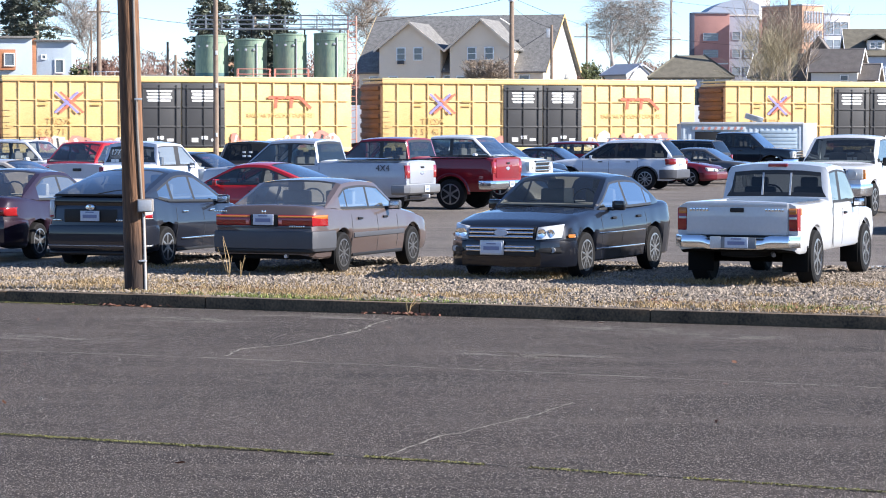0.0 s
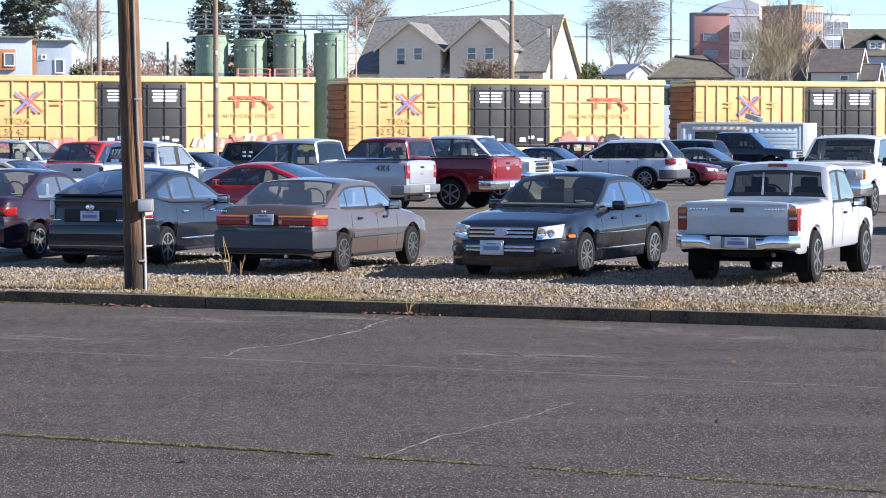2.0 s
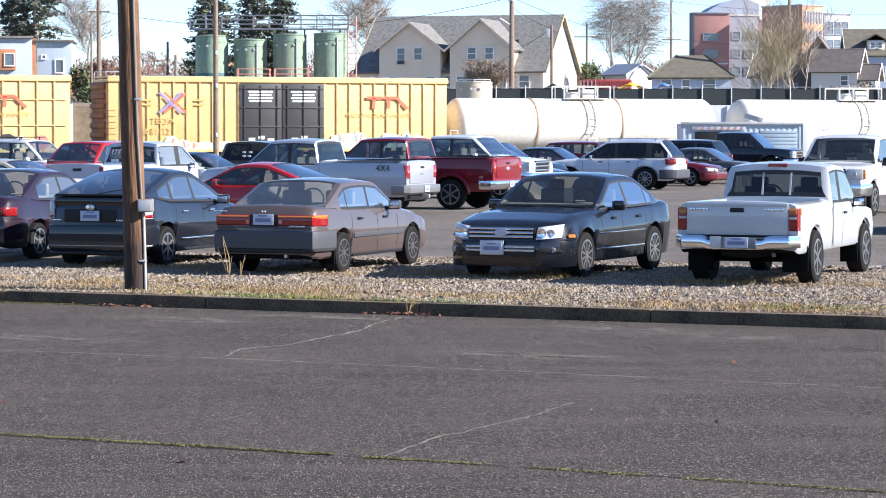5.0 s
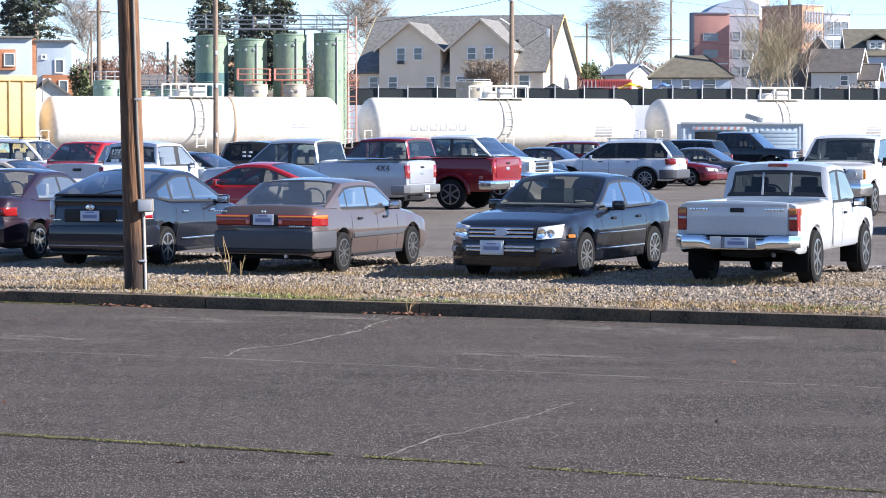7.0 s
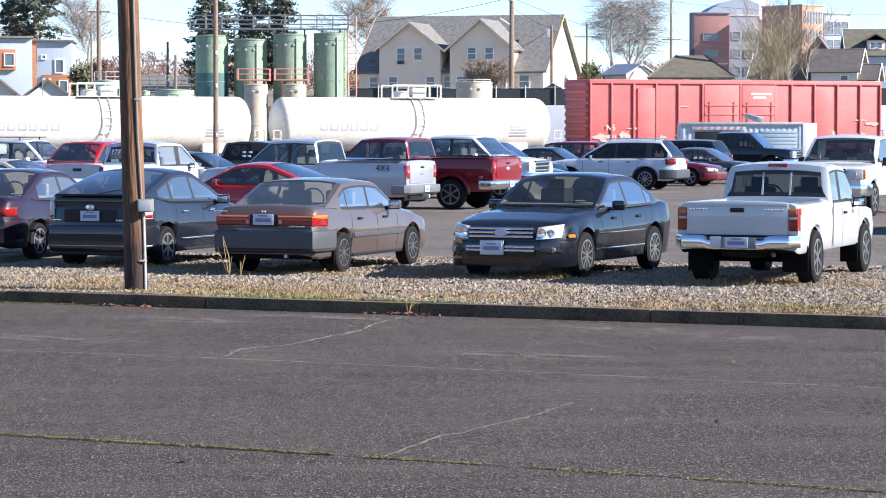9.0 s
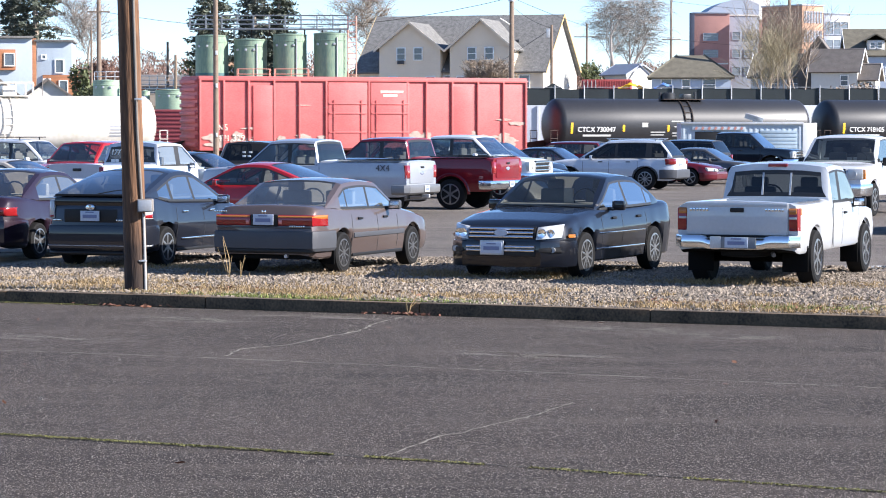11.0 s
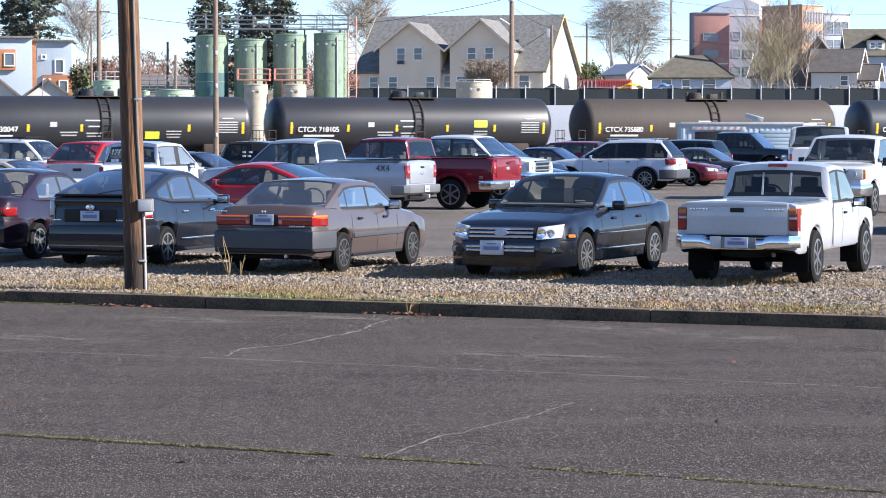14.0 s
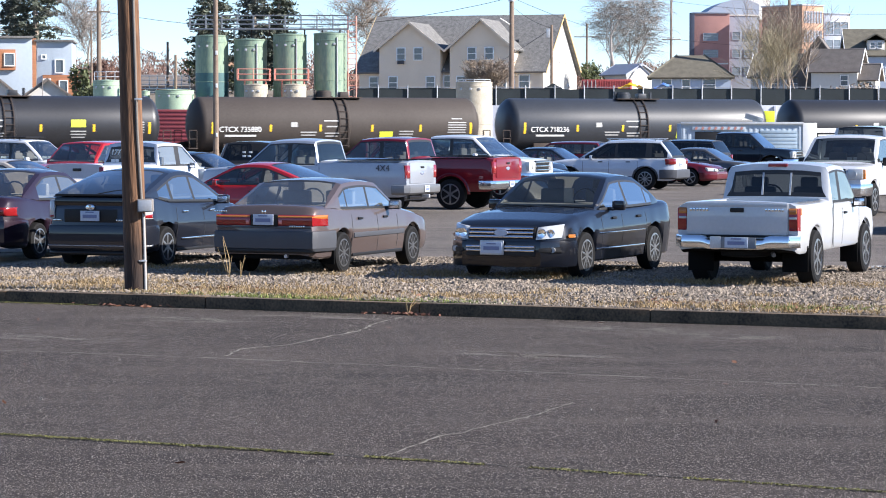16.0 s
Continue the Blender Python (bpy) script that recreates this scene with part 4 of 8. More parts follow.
def build_middle_rows():
    GREYSTEP = mat("grey_step_bumper", (0.20, 0.20, 0.205), 0.4, 0.5, 0.1)
    silver = paint("silver_paint", (0.37, 0.39, 0.43), 1.6, 0.35)
    red = paint("ruby_red_paint", (0.16, 0.006, 0.013), 0.3, 0.28)
    bright = paint("bright_red_paint", (0.34, 0.013, 0.018), 0.1, 0.3)
    crimson = paint("crimson_paint", (0.10, 0.006, 0.013), 0.2, 0.3)
    navy = paint("dark_navy_paint", (0.007, 0.010, 0.017), 0.3, 0.28)
    grey = paint("grey_paint", (0.07, 0.073, 0.082), 0.4, 0.3)
    beige = paint("champagne_paint", (0.34, 0.31, 0.27), 0.4, 0.35)

    def full_size(name, m, label, col, cab=1.95, rr=0.40, g4=None, dark=TINTED, side=MIDGLASS, low=0.0, wb=3.68, chrome=CHROME):
        S = pickup(wb, 1.22, 0.98, 1.0, 1.93 - low, rr, 1.42 - low, 1.34 - low, 1.28 - low, cab, (0, 0.05, 0.36, 0.41, 0.94, 1.0), spokes=6, glass=[dark, GLASS, side], sill=0.48)
        S["cabin"].update(sill_r=0.05, head_r=0.07)
        ob = car(name, m, label, col, S, "pickup truck")
        rear_kit(ob, S, (0.89, 1.16 - low), (0.20, 0.32), (0.66, 0.24, 0.14), chrome, (0, 0.68, 0.155), wrap=0.35)
        for sg in (-1, 1):
            skin_patch("reversing_lamp", ob, S, -1, sg * 0.83, sg * 0.93, 1.12 - low, 1.20 - low, PINKLENS, 0.024, n=4)
        tg = part("tailgate", boxes([((0, -1.228, 1.13 - low), (1.56, 0.03, 0.50))], 0.015), col, ob)
        part("tailgate_handle", boxes([((0, -1.25, 1.27 - low), (0.2, 0.03, 0.05))], 0.012), BLACKPL, tg)
        part("badge", oval(bmesh.new(), (0, -1.25, 1.13 - low), 0.12, 0.05, 0.008), SILVERBADGE, tg)
        front_kit(ob, S, (0.78, 1.0, 0.08), (0.36, 0.28), (0, 1.0, 1.1, 0.36), CHROME, 3, (0.66, 0.3, 0.1), CHROME)
        if g4:
            lettering("lettering", g4, 0.15, Matrix.Translation((-0.999, -0.42, 1.18 - low)) @ pose(0, 0, 0, 90, 0, -90), GREYPL, ob)
        for sg in (-1, 1):
            arch_lip(ob, S, sg, 0.0, 0.075, 0.03, col)
            arch_lip(ob, S, sg, wb, 0.075, 0.03, col)
        part("hitch", boxes([((0, -1.34, 0.5), (0.08, 0.2, 0.08))], 0.01), GALV, ob)
        for s in (-1, 1):
            part("bed_rail", boxes([((s * 0.92, -0.25, 1.445 - low), (0.12, 1.7, 0.025))], 0.008), BLACKPL, ob)
        return ob, S

    full_size("pickup_truck", heading(-1.67, 65.5, -69), "silver four-wheel-drive pickup with open bed", silver, 1.95, 0.39, "4X4", low=0.065, wb=3.42, chrome=GREYSTEP)
    full_size("pickup_truck", heading(0.60, 71.5, -66), "dark ruby red pickup with chrome rear bumper", red, 2.1, 0.41, low=0.04)
    # red coupe
    S = sedan(2.72, 0.95, 0.95, 0.90, 1.38, 0.33, 0.93, 0.86, 0.95, glass=[MIDGLASS, GLASS, MIDGLASS])
    S["cabin"].update(rb=-0.75, rt=0.35, ft=1.15, fb=2.0, cuts=[0, 0.14, 0.42, 0.45, 0.93, 1])
    ob = car("coupe_car", heading(-3.15, 57.6, -66), "bright red coupe with sloping fastback", bright, S)
    rear_kit(ob, S, (0.7, 0.78), (0.3, 0.14), None, bright)
    part("dashboard_box", boxes([((-0.4, 1.3, 1.02), (0.2, 0.2, 0.1))], 0.03), GALV, ob)
    # white suv with roof rails
    S = suv(2.866, 1.05, 1.09, 0.99, 1.75, 0.385, glass=[TINTED, GLASS, TINTED], spokes=10, inside=INTERIOR)
    S["cabin"].update(rt=-0.50, ft=1.45, cuts=[0, 0.055, 0.22, 0.285, 0.585, 0.61, 0.93, 1.0], lean=0.26)
    ob = car("suv_car", heading(7.5, 95.2, -70), "white sport utility vehicle with roof rails", paint("frost_white_paint", (0.50, 0.53, 0.58), 0.5, 0.35), S)
    rear_kit(ob, S, (0.84, 1.0), (0.28, 0.20), (0.55, 0.34, 0.10), GREYPL, (0, 0.9, 0.02))
    for s in (-1, 1):
        part("roof_rail", boxes([((s * 0.66, 0.55, 1.81), (0.05, 1.9, 0.035)), ((s * 0.66, -0.3, 1.775), (0.05, 0.06, 0.07)), ((s * 0.66, 1.4, 1.775), (0.05, 0.06, 0.07))], 0.01), GALV, ob)
        part("sill_cladding", boxes([((s * 0.955, 1.43, 0.40), (0.05, 1.95, 0.17))], 0.02), GREYPL, ob)
        for ax in (0.0, S["wb"]):
            arch_lip(ob, S, s, ax, 0.06, 0.014, GREYPL)
    # white crew cab, nose to the right of the aisle
    ob, S = full_size("pickup_truck", heading(-1.2, 83.9, 114), "white crew-cab pickup with black grille", WHITE, 2.2, 0.42)
    # dark wagon, navy saloon, small red one behind
    S = suv(2.75, 0.95, 0.95, 0.94, 1.68, 0.35, glass=[TINTED, GLASS, TINTED])
    car("suv_car", heading(0.6, 91.5, 114), "black wagon with tinted windows", BLACK, S)
    S = sedan(2.75, 1.05, 0.95, 0.92, 1.46, 0.33)
    car("saloon_car", heading(2.9, 98.5, 114), "dark navy saloon parked in the lot", navy, S)
    car("saloon_car", heading(0.7, 88.2, 114), "dark navy saloon parked in the lot", navy, S)
    S = suv(2.7, 0.95, 0.9, 0.9, 1.62, 0.34)
    car("suv_car", heading(6.2, 112, -66), "small red sport utility vehicle", crimson, S)
    # black suv, crimson saloon, dark pickup, dark saloon
    S = suv(2.8, 1.0, 0.95, 0.97, 1.70, 0.37, glass=[TINTED, GLASS, TINTED])
    ob = car("suv_car", heading(10.6, 108.5, -66), "black sport utility vehicle with tinted glass", BLACK, S)
    rear_kit(ob, S, (0.80, 1.0), (0.2, 0.24), (0.55, 0.3, 0.1), BLACK, (0, 0.9, 0.03))
    S = sedan(2.7, 1.0, 0.95, 0.9, 1.40, 0.33, spokes=5)
    ob = car("saloon_car", heading(7.2, 102.1, 114), "crimson red saloon with alloy wheels", crimson, S)
    front_kit(ob, S, (0.66, 0.62, 0.12), (0.36, 0.16), (0, 0.6, 0.7, 0.14), CHROME, 2, (0.4, 0.3, 0.05), crimson)
    ob, S = full_size("pickup_truck", heading(10.9, 115.3, 112), "dark navy lifted crew-cab pickup", navy, 2.2, 0.45, side=TINTED)
    ob.matrix_basis = ob.matrix_basis @ pose(0, 0, 0.08)
    S = sedan(2.7, 1.0, 0.95, 0.9, 1.40, 0.33)
    car("saloon_car", heading(9.3, 106.0, 114), "dark grey saloon between other cars", grey, S)
    # white work pickup, nose towards the kerb
    S = pickup(3.40, 1.2, 0.98, 1.0, 1.96, 0.41, 1.40, 1.34, 1.28, 1.6, (0, 0.06, 0.9, 1.0), spokes=6, mirror_mat=BLACKPL, mirror=1.5, sill=0.5, glass=[TINTED, MIDGLASS, MIDGLASS])
    ob = car("pickup_truck", heading(11.05, 68.55, 204), "white work pickup with amber side lamps, nose out", WHITE, S, "pickup truck")
    front_kit(ob, S, (0.76, 1.04, 0.06), (0.36, 0.26), (0, 1.0, 1.05, 0.34), CHROME, 2, (0.66, 0.3, 0.1), CHROME)
    for s in (-1, 1):
        part("indicator", boxes([((s * 0.955, 4.25, 1.04), (0.07, 0.12, 0.24))], 0.02), AMBER, ob)
    # the edge of a dark saloon
    S = sedan(2.7, 1.0, 0.95, 0.88, 1.43, 0.32)
    ob = car("saloon_car", heading(10.2, 54.2, 24), "dark plum saloon with red tail lamps", paint("dark_plum_paint", (0.03, 0.012, 0.02), 0.3, 0.3), S)
    rear_kit(ob, S, (0.68, 0.86), (0.36, 0.17), (0.48, 0.3, 0.08), BLACKPL, (0, 0.8, 0.02))
    # left side: pickup with stickers, red suv, champagne saloon, rack suv
    S = pickup(3.3, 1.15, 0.95, 0.93, 1.79, 0.37, 1.26, 1.22, 1.16, 1.8, (0, 0.06, 0.42, 0.52, 0.93, 1.0), glass=[TINTED, GLASS, GLASS])
    ob = car("pickup_truck", heading(-8.55, 66.7, 30), "white older pickup with stickers on its rear window", paint("silver_white_paint", (0.43, 0.455, 0.51), 0.1, 0.35), S, "pickup truck")
    rear_kit(ob, S, (0.85, 1.0), (0.13, 0.4), (0.6, 0.18, 0.14), CHROME, (0, 0.6, 0.145), wrap=0.3)
    part("tailgate_handle", boxes([((0.1, -1.16, 1.13), (0.26, 0.03, 0.07))], 0.012), BLACKPL, ob)
    cb = 3.3 - 0.35 - 1.8
    lettering("lettering", "177", 0.14, pose(-0.62, cb + 0.02, 1.48, 90 - 14, 0, 0), WHITEINK, ob)
    for x, z, s in ((-0.55, 1.33, 0.07), (-0.42, 1.33, 0.07), (-0.5, 1.26, 0.04), (-0.15, 1.38, 0.08), (-0.2, 1.28, 0.06)):
        part("window_sticker", boxes([((x, cb - 0.015 + (z - 1.2) * 0.25, z), (s * 1.6, 0.01, s))], 0.002), WHITEINK, ob)
    S = suv(2.9, 1.0, 0.95, 0.97, 1.74, 0.37)
    ob = car("suv_car", heading(-10.5, 84.4, 204), "red sport utility vehicle with windscreen to the aisle", bright, S)
    front_kit(ob, S, (0.72, 0.8, 0.12), (0.3, 0.2), (0, 0.8, 0.9, 0.2), CHROME, 2)
    S = sedan(2.75, 1.1, 1.0, 0.88, 1.41, 0.32, inside=INTERTAN)
    ob = car("saloon_car", heading(-9.3, 60.6, -66), "champagne older saloon with beige interior", beige, S)
    S = suv(2.75, 1.0, 0.95, 0.95, 1.78, 0.36)
    ob = car("suv_car", heading(-15.1, 90.0, 114), "white sport utility vehicle with a black roof rack", WHITE, S)
    bm = bmesh.new()
    for i in range(6):
        box(bm, (0, -0.5 + i * 0.4, 1.88), (1.2, 0.03, 0.03), 0.006)
    for s in (-1, 1):
        box(bm, (s * 0.6, 0.5, 1.88), (0.03, 2.1, 0.03), 0.006)
        box(bm, (s * 0.6, -0.3, 1.83), (0.03, 0.03, 0.1))
        box(bm, (s * 0.6, 1.3, 1.83), (0.03, 0.03, 0.1))
    part("roof_rack", bm, BLACKPL, ob)
    S = suv(2.75, 1.0, 0.95, 0.95, 1.76, 0.36, glass=[TINTED, GLASS, TINTED])
    ob = car("suv_car", heading(-5.6, 79.2, 14), "grey sport utility vehicle with stickers on its rear glass", grey, S)
    for x, z in ((-0.08, 1.45), (0.12, 1.45), (-0.06, 1.34), (0.1, 1.34)):
        part("window_sticker", boxes([((x, -1.0 + 0.06 + (z - 1.14) * 0.52 - 0.02, z), (0.1, 0.01, 0.07))], 0.002), WHITEINK, ob)
    S = sedan(2.7, 1.0, 0.95, 0.88, 1.46, 0.32)
    car("saloon_car", heading(-6.4, 75.5, -66), "dark saloon half hidden by pickups", navy, S)
    S = suv(2.6, 0.85, 0.85, 0.88, 1.36, 0.32, 0.98, 0.88, glass=[TINTED, GLASS, TINTED], sill=0.24)
    ob = car("hatchback_car", heading(-1.50, 69.0, -66), "black hatchback squeezed between two pickups", BLACK, S)
    rear_kit(ob, S, (0.74, 0.90), (0.24, 0.22), (0.50, 0.34, 0.05), BLACK, (0, 0.72, 0.03))


build_middle_rows()

# ---- railway ----
TRACK = 22.5
TC, TS = math.cos(radians(TRACK)), math.sin(radians(TRACK))
RAIL_Z = 0.12
SPEED = 11.30


def on_track(s, t=0.0):
    """Pose of a wagon whose left end is s metres along the line at the start; y = 0 is the near side."""
    d = s - SPEED * t + 0.0055 * t * t
    return pose(d * TC, 142.8 + d * TS, RAIL_Z, 0, 0, TRACK)


YELLOW = mat("yellow_wagon_paint", (0.60, 0.385, 0.135), 0.55, 0, 0.10, 0.7, 12, 0.03, tint=(0.68, 0.48, 0.22))
DOORBLACK = mat("dark_grey_door_paint", (0.027, 0.027, 0.029), 0.55, 0, 0.25, 1, 20)
ROOFPALE = mat("pale_wagon_roof", (0.5, 0.41, 0.22), 0.6)
BROWNEND = mat("brown_wagon_end", (0.16, 0.075, 0.035), 0.7, 0, 0.3, 1.5, 20)
RUSTRED = mat("red_wagon_paint", (0.48, 0.085, 0.085), 0.6, 0, 0.12, 0.8, 14, 0.05, tint=(0.56, 0.14, 0.13))
FLAKED = mat("flaking_primer", (0.42, 0.30, 0.25), 0.9, 0, 0.35, 3, 25, tint=(0.5, 0.42, 0.36))
TANKWHITE = mat("white_tank_paint", (0.60, 0.54, 0.44), 0.5, 0, 0.06, 0.35, 5, 0.02, tint=(0.74, 0.73, 0.70))
TANKBLACK = mat("black_tank_paint", (0.023, 0.024, 0.028), 0.42, 0, 0.2, 0.5, 10, spec=0.5)
TANKBROWN = mat("faded_brown_tank_paint", (0.060, 0.050, 0.044), 0.65, 0, 0.15, 0.5, 10, spec=0.25)
TANKSLATE = mat("slate_tank_paint", (0.034, 0.038, 0.046), 0.42, 0, 0.18, 0.5, 10, spec=0.5)
STEELDARK = mat("rusty_running_gear", (0.045, 0.032, 0.026), 0.85, 0, 0.3, 3, 30)
SIGNYEL = mat("yellow_marker", (0.8, 0.5, 0.02), 0.5, 0, 0.08)
LIMEYEL = mat("lime_placard", (0.75, 0.8, 0.05), 0.5, 0, 0.08)
INKRED = mat("faded_red_marking", (0.55, 0.13, 0.07), 0.6, 0, 0.25, 4, 30)
INKBLUE = mat("violet_blue_marking", (0.22, 0.20, 0.48), 0.6, 0, 0.2, 4, 30)
INKBROWN = mat("faded_brown_lettering", (0.48, 0.32, 0.11), 0.7, 0, 0.3, 4, 30)
DIMINK = mat("dulled_white_lettering", (0.42, 0.42, 0.41), 0.7, 0, 0.25, 6, 40)
INKGREY = mat("grey_lettering", (0.35, 0.36, 0.38), 0.7, 0, 0.2, 4, 30)
SPRAYW = mat("white_spray_paint", (0.66, 0.58, 0.48), 0.6, 0, 0.15, 3, 20)
SPRAYR = mat("red_spray_paint", (0.58, 0.2, 0.15), 0.6, 0, 0.2, 3, 20)
SPRAYK = mat("black_spray_paint", (0.03, 0.03, 0.035), 0.6, 0, 0.2, 3, 20)
SPRAYC = mat("pale_cyan_spray_paint", (0.5, 0.66, 0.62), 0.6, 0, 0.2, 3, 20)


def bogie(parent, x):
    bm = bmesh.new()
    for y in (0.35, 2.55):
        box(bm, (x, y, 0.52), (2.5, 0.16, 0.28), 0.05)
        for dx in (-0.9, 0.9):
            lathe([(0.001, 0.06), (0.20, 0.06), (0.42, 0.02), (0.46, -0.03), (0.001, -0.04)], 20, "Z", bm)
            bm.verts.ensure_lookup_table()
            vs = bm.verts[-100:]
            for v in vs:
                v.co = Vector((v.co.x + x + dx, (v.co.z if y < 1 else -v.co.z) + y + (0.16 if y < 1 else -0.16), v.co.y + 0.46))
    box(bm, (x, 1.45, 0.6), (0.5, 2.2, 0.3), 0.05)
    bmesh.ops.recalc_face_normals(bm, faces=bm.faces)
    part("bogie", bm, STEELDARK, parent)


def couplers(parent, L, z=0.85):
    for x, s in ((0, -1), (L, 1)):
        bm = bmesh.new()
        box(bm, (x + s * 0.32, 1.45, z), (0.66, 0.22, 0.24), 0.04)
        box(bm, (x + s * 0.62, 1.45, z), (0.26, 0.34, 0.34), 0.06)
        part("coupler", bm, STEELDARK, parent)


def graffiti(parent, x0, x1, z, h, mats, seed):
    rng = random.Random(seed)
    x = x0
    while x < x1:
        w = rng.uniform(0.35, 0.9)
        bm = bmesh.new()
        hh = h * rng.uniform(0.5, 1.0)
        n = 9
        pts = [(x + w * (0.5 + 0.62 * math.cos(2 * math.pi * i / n) * rng.uniform(0.7, 1.15)), -0.062, z + hh * (0.5 + 0.55 * math.sin(2 * math.pi * i / n) * rng.uniform(0.75, 1.15))) for i in range(n)]
        slab(bm, pts, 0.004)
        part("sprayed_letter", bm, rng.choice(mats), parent)
        bm = bmesh.new()
        a = rng.uniform(-0.5, 0.5)
        box(bm, (x + w / 2, -0.068, z + hh * 0.5), (w * 0.2, 0.004, hh * 0.7), 0, Matrix.Rotation(a, 4, "Y"))
        part("sprayed_stroke", bm, rng.choice([SPRAYK, SPRAYR, SPRAYW]), parent)
        x += w * rng.uniform(0.7, 1.0)


def yellow_boxcar(s, number, grid_posts, tag, seed):
    L, H = 18.8, 4.83
    ob = thing("boxcar", on_track(s), "yellow steel boxcar with black plug doors and graffiti", "boxcar", "train wagons")
    z0 = 0.95
    part("body", boxes([((L / 2, 1.5, (z0 + H) / 2 - 0.1), (L - 0.1, 2.96, H - z0 - 0.2))], 0.02), YELLOW, ob)
    part("underframe", boxes([((L / 2, 1.45, 0.9), (L - 0.4, 0.5, 0.35)), ((L / 2, 1.5, 0.92), (L - 0.1, 2.9, 0.1))], 0.02), STEELDARK, ob)
    rf = part("roof", boxes([((L / 2, 1.5, H - 0.09), (L, 3.1, 0.1))], 0.03), ROOFPALE, ob)
    for i in range(24):
        part("roof_rib", boxes([((L * (i + 0.5) / 24, 1.5, H - 0.035), (0.08, 2.9, 0.03))]), ROOFPALE, rf)
    d0, d1 = 7.0, 11.75
    for i in range(11 if not grid_posts else 9):
        for a, b in ((0.0, d0), (d1, L)):
            n = 10 if not grid_posts else 8
            if i <= n:
                x = a + (b - a) * i / n
                if 0 < x < L:
                    part("side_post", boxes([((x, -0.03, (z0 + H) / 2 - 0.12), (0.07, 0.05, H - z0 - 0.35))], 0.012), YELLOW, ob)
    for z in ((2.25, 3.55) if grid_posts else ()):
        for a, b in ((0.25, d0), (d1, L - 0.25)):
            part("side_rail", boxes([(((a + b) / 2, -0.028, z), (b - a, 0.045, 0.06))], 0.010), YELLOW, ob)
    part("top_chord", boxes([((L / 2, -0.035, H - 0.24), (L, 0.10, 0.20))], 0.02), YELLOW, ob)
    part("bottom_chord", boxes([((L / 2, -0.02, z0 + 0.04), (L, 0.08, 0.22))], 0.02), YELLOW, ob)
    for a in (d0, (d0 + d1) / 2):
        w = (d1 - d0) / 2
        dr = part("door", boxes([((a + w / 2, -0.04, (z0 + H) / 2 - 0.12), (w - 0.06, 0.10, H - z0 - 0.55))], 0.02), DOORBLACK, ob, "dark grey plug door")
        for k in range(4):
            z = z0 + 0.25 + (H - z0 - 0.9) * k / 3
            part("door_rib", boxes([((a + w / 2, -0.10, z), (w - 0.1, 0.06, 0.10))], 0.02), DOORBLACK, dr)
        for fx in (0.12, 0.5, 0.88):
            part("lock_rod", tube(bmesh.new(), (a + w * fx, -0.13, z0 + 0.2), (a + w * fx, -0.13, H - 0.5), 0.028, n=6), DOORBLACK, dr)
        for k in range(4):
            part("notice_line", boxes([((a + w * 0.5, -0.098, H - 0.82 - k * 0.16), (w * (0.56 - 0.05 * (k % 2)), 0.006, 0.10))]), WHITEINK, dr)
        for k in range(3):
            part("notice_patch", boxes([((a + w * (0.3 + 0.22 * k), -0.098, z0 + 0.55 + 0.12 * (k % 2)), (w * 0.14, 0.006, 0.22 - 0.04 * k))]), WHITEINK, dr)
    # crossing bars of the faded emblem, red marks and lines of writing
    for sg, mt in ((1, INKRED), (-1, INKBLUE), (1, INKBLUE), (-1, INKRED)):
        off = 0.13 if mt is INKRED else -0.13
        bm = bmesh.new()
        box(bm, (3.45 + off, -0.078 - 0.004 * (mt is INKRED) - 0.003 * sg, 3.42), (1.6, 0.006, 0.12), 0, Matrix.Rotation(sg * 0.72, 4, "Y"))
        part("emblem_bar", bm, mt, ob)
    for x in (2.1, 4.9):
        part("writing_bar", boxes([((x, -0.072, 3.55), (0.55, 0.006, 0.09)), ((x, -0.072, 3.32), (0.5, 0.006, 0.09))]), INKBROWN, ob)
    for a, b, c in (((14.1, 3.72), (15.0, 3.72), 0.16), ((14.55, 3.72), (14.5, 3.15), 0.18), ((15.05, 3.72), (15.9, 3.72), 0.16), ((15.4, 3.72), (15.35, 3.15), 0.18)):
        v = Vector((b[0] - a[0], 0, b[1] - a[1]))
        bm = bmesh.new()
        box(bm, ((a[0] + b[0]) / 2, -0.074, (a[1] + b[1]) / 2), (v.length, 0.006, c), 0, Matrix.Rotation(-math.atan2(v.z, v.x), 4, "Y"))
        part("emblem_stroke", bm, INKRED, ob)
    for sg in (1,):
        bm = bmesh.new()
        box(bm, (16.15, -0.076 - 0.003 * sg, 3.43), (0.85, 0.006, 0.16), 0, Matrix.Rotation(sg * 0.75, 4, "Y"))
        part("emblem_stroke", bm, INKRED, ob)
    lettering("lettering", "RAILCAR POOLING EXPERTS", 0.2, pose(13.0, -0.07, 2.72, 90, 0, 0), INKBROWN, ob)
    lettering("lettering", "TBOX", 0.33, pose(2.3, -0.07, 2.35, 90, 0, 0), INKBROWN, ob)
    lettering("lettering", number, 0.33, pose(1.7, -0.07, 1.82, 90, 0, 0), INKBROWN, ob)
    # corrugated brown end
    end = part("end_wall", boxes([((-0.03, 1.5, (z0 + H) / 2 - 0.15), (0.06, 2.9, H - z0 - 0.4))], 0.01), BROWNEND, ob, "brown corrugated end wall")
    for k in range(7):
        part("corrugation", boxes([((-0.11, 1.5, z0 + 0.3 + k * 0.5), (0.14, 2.75, 0.26))], 0.06), BROWNEND, end)
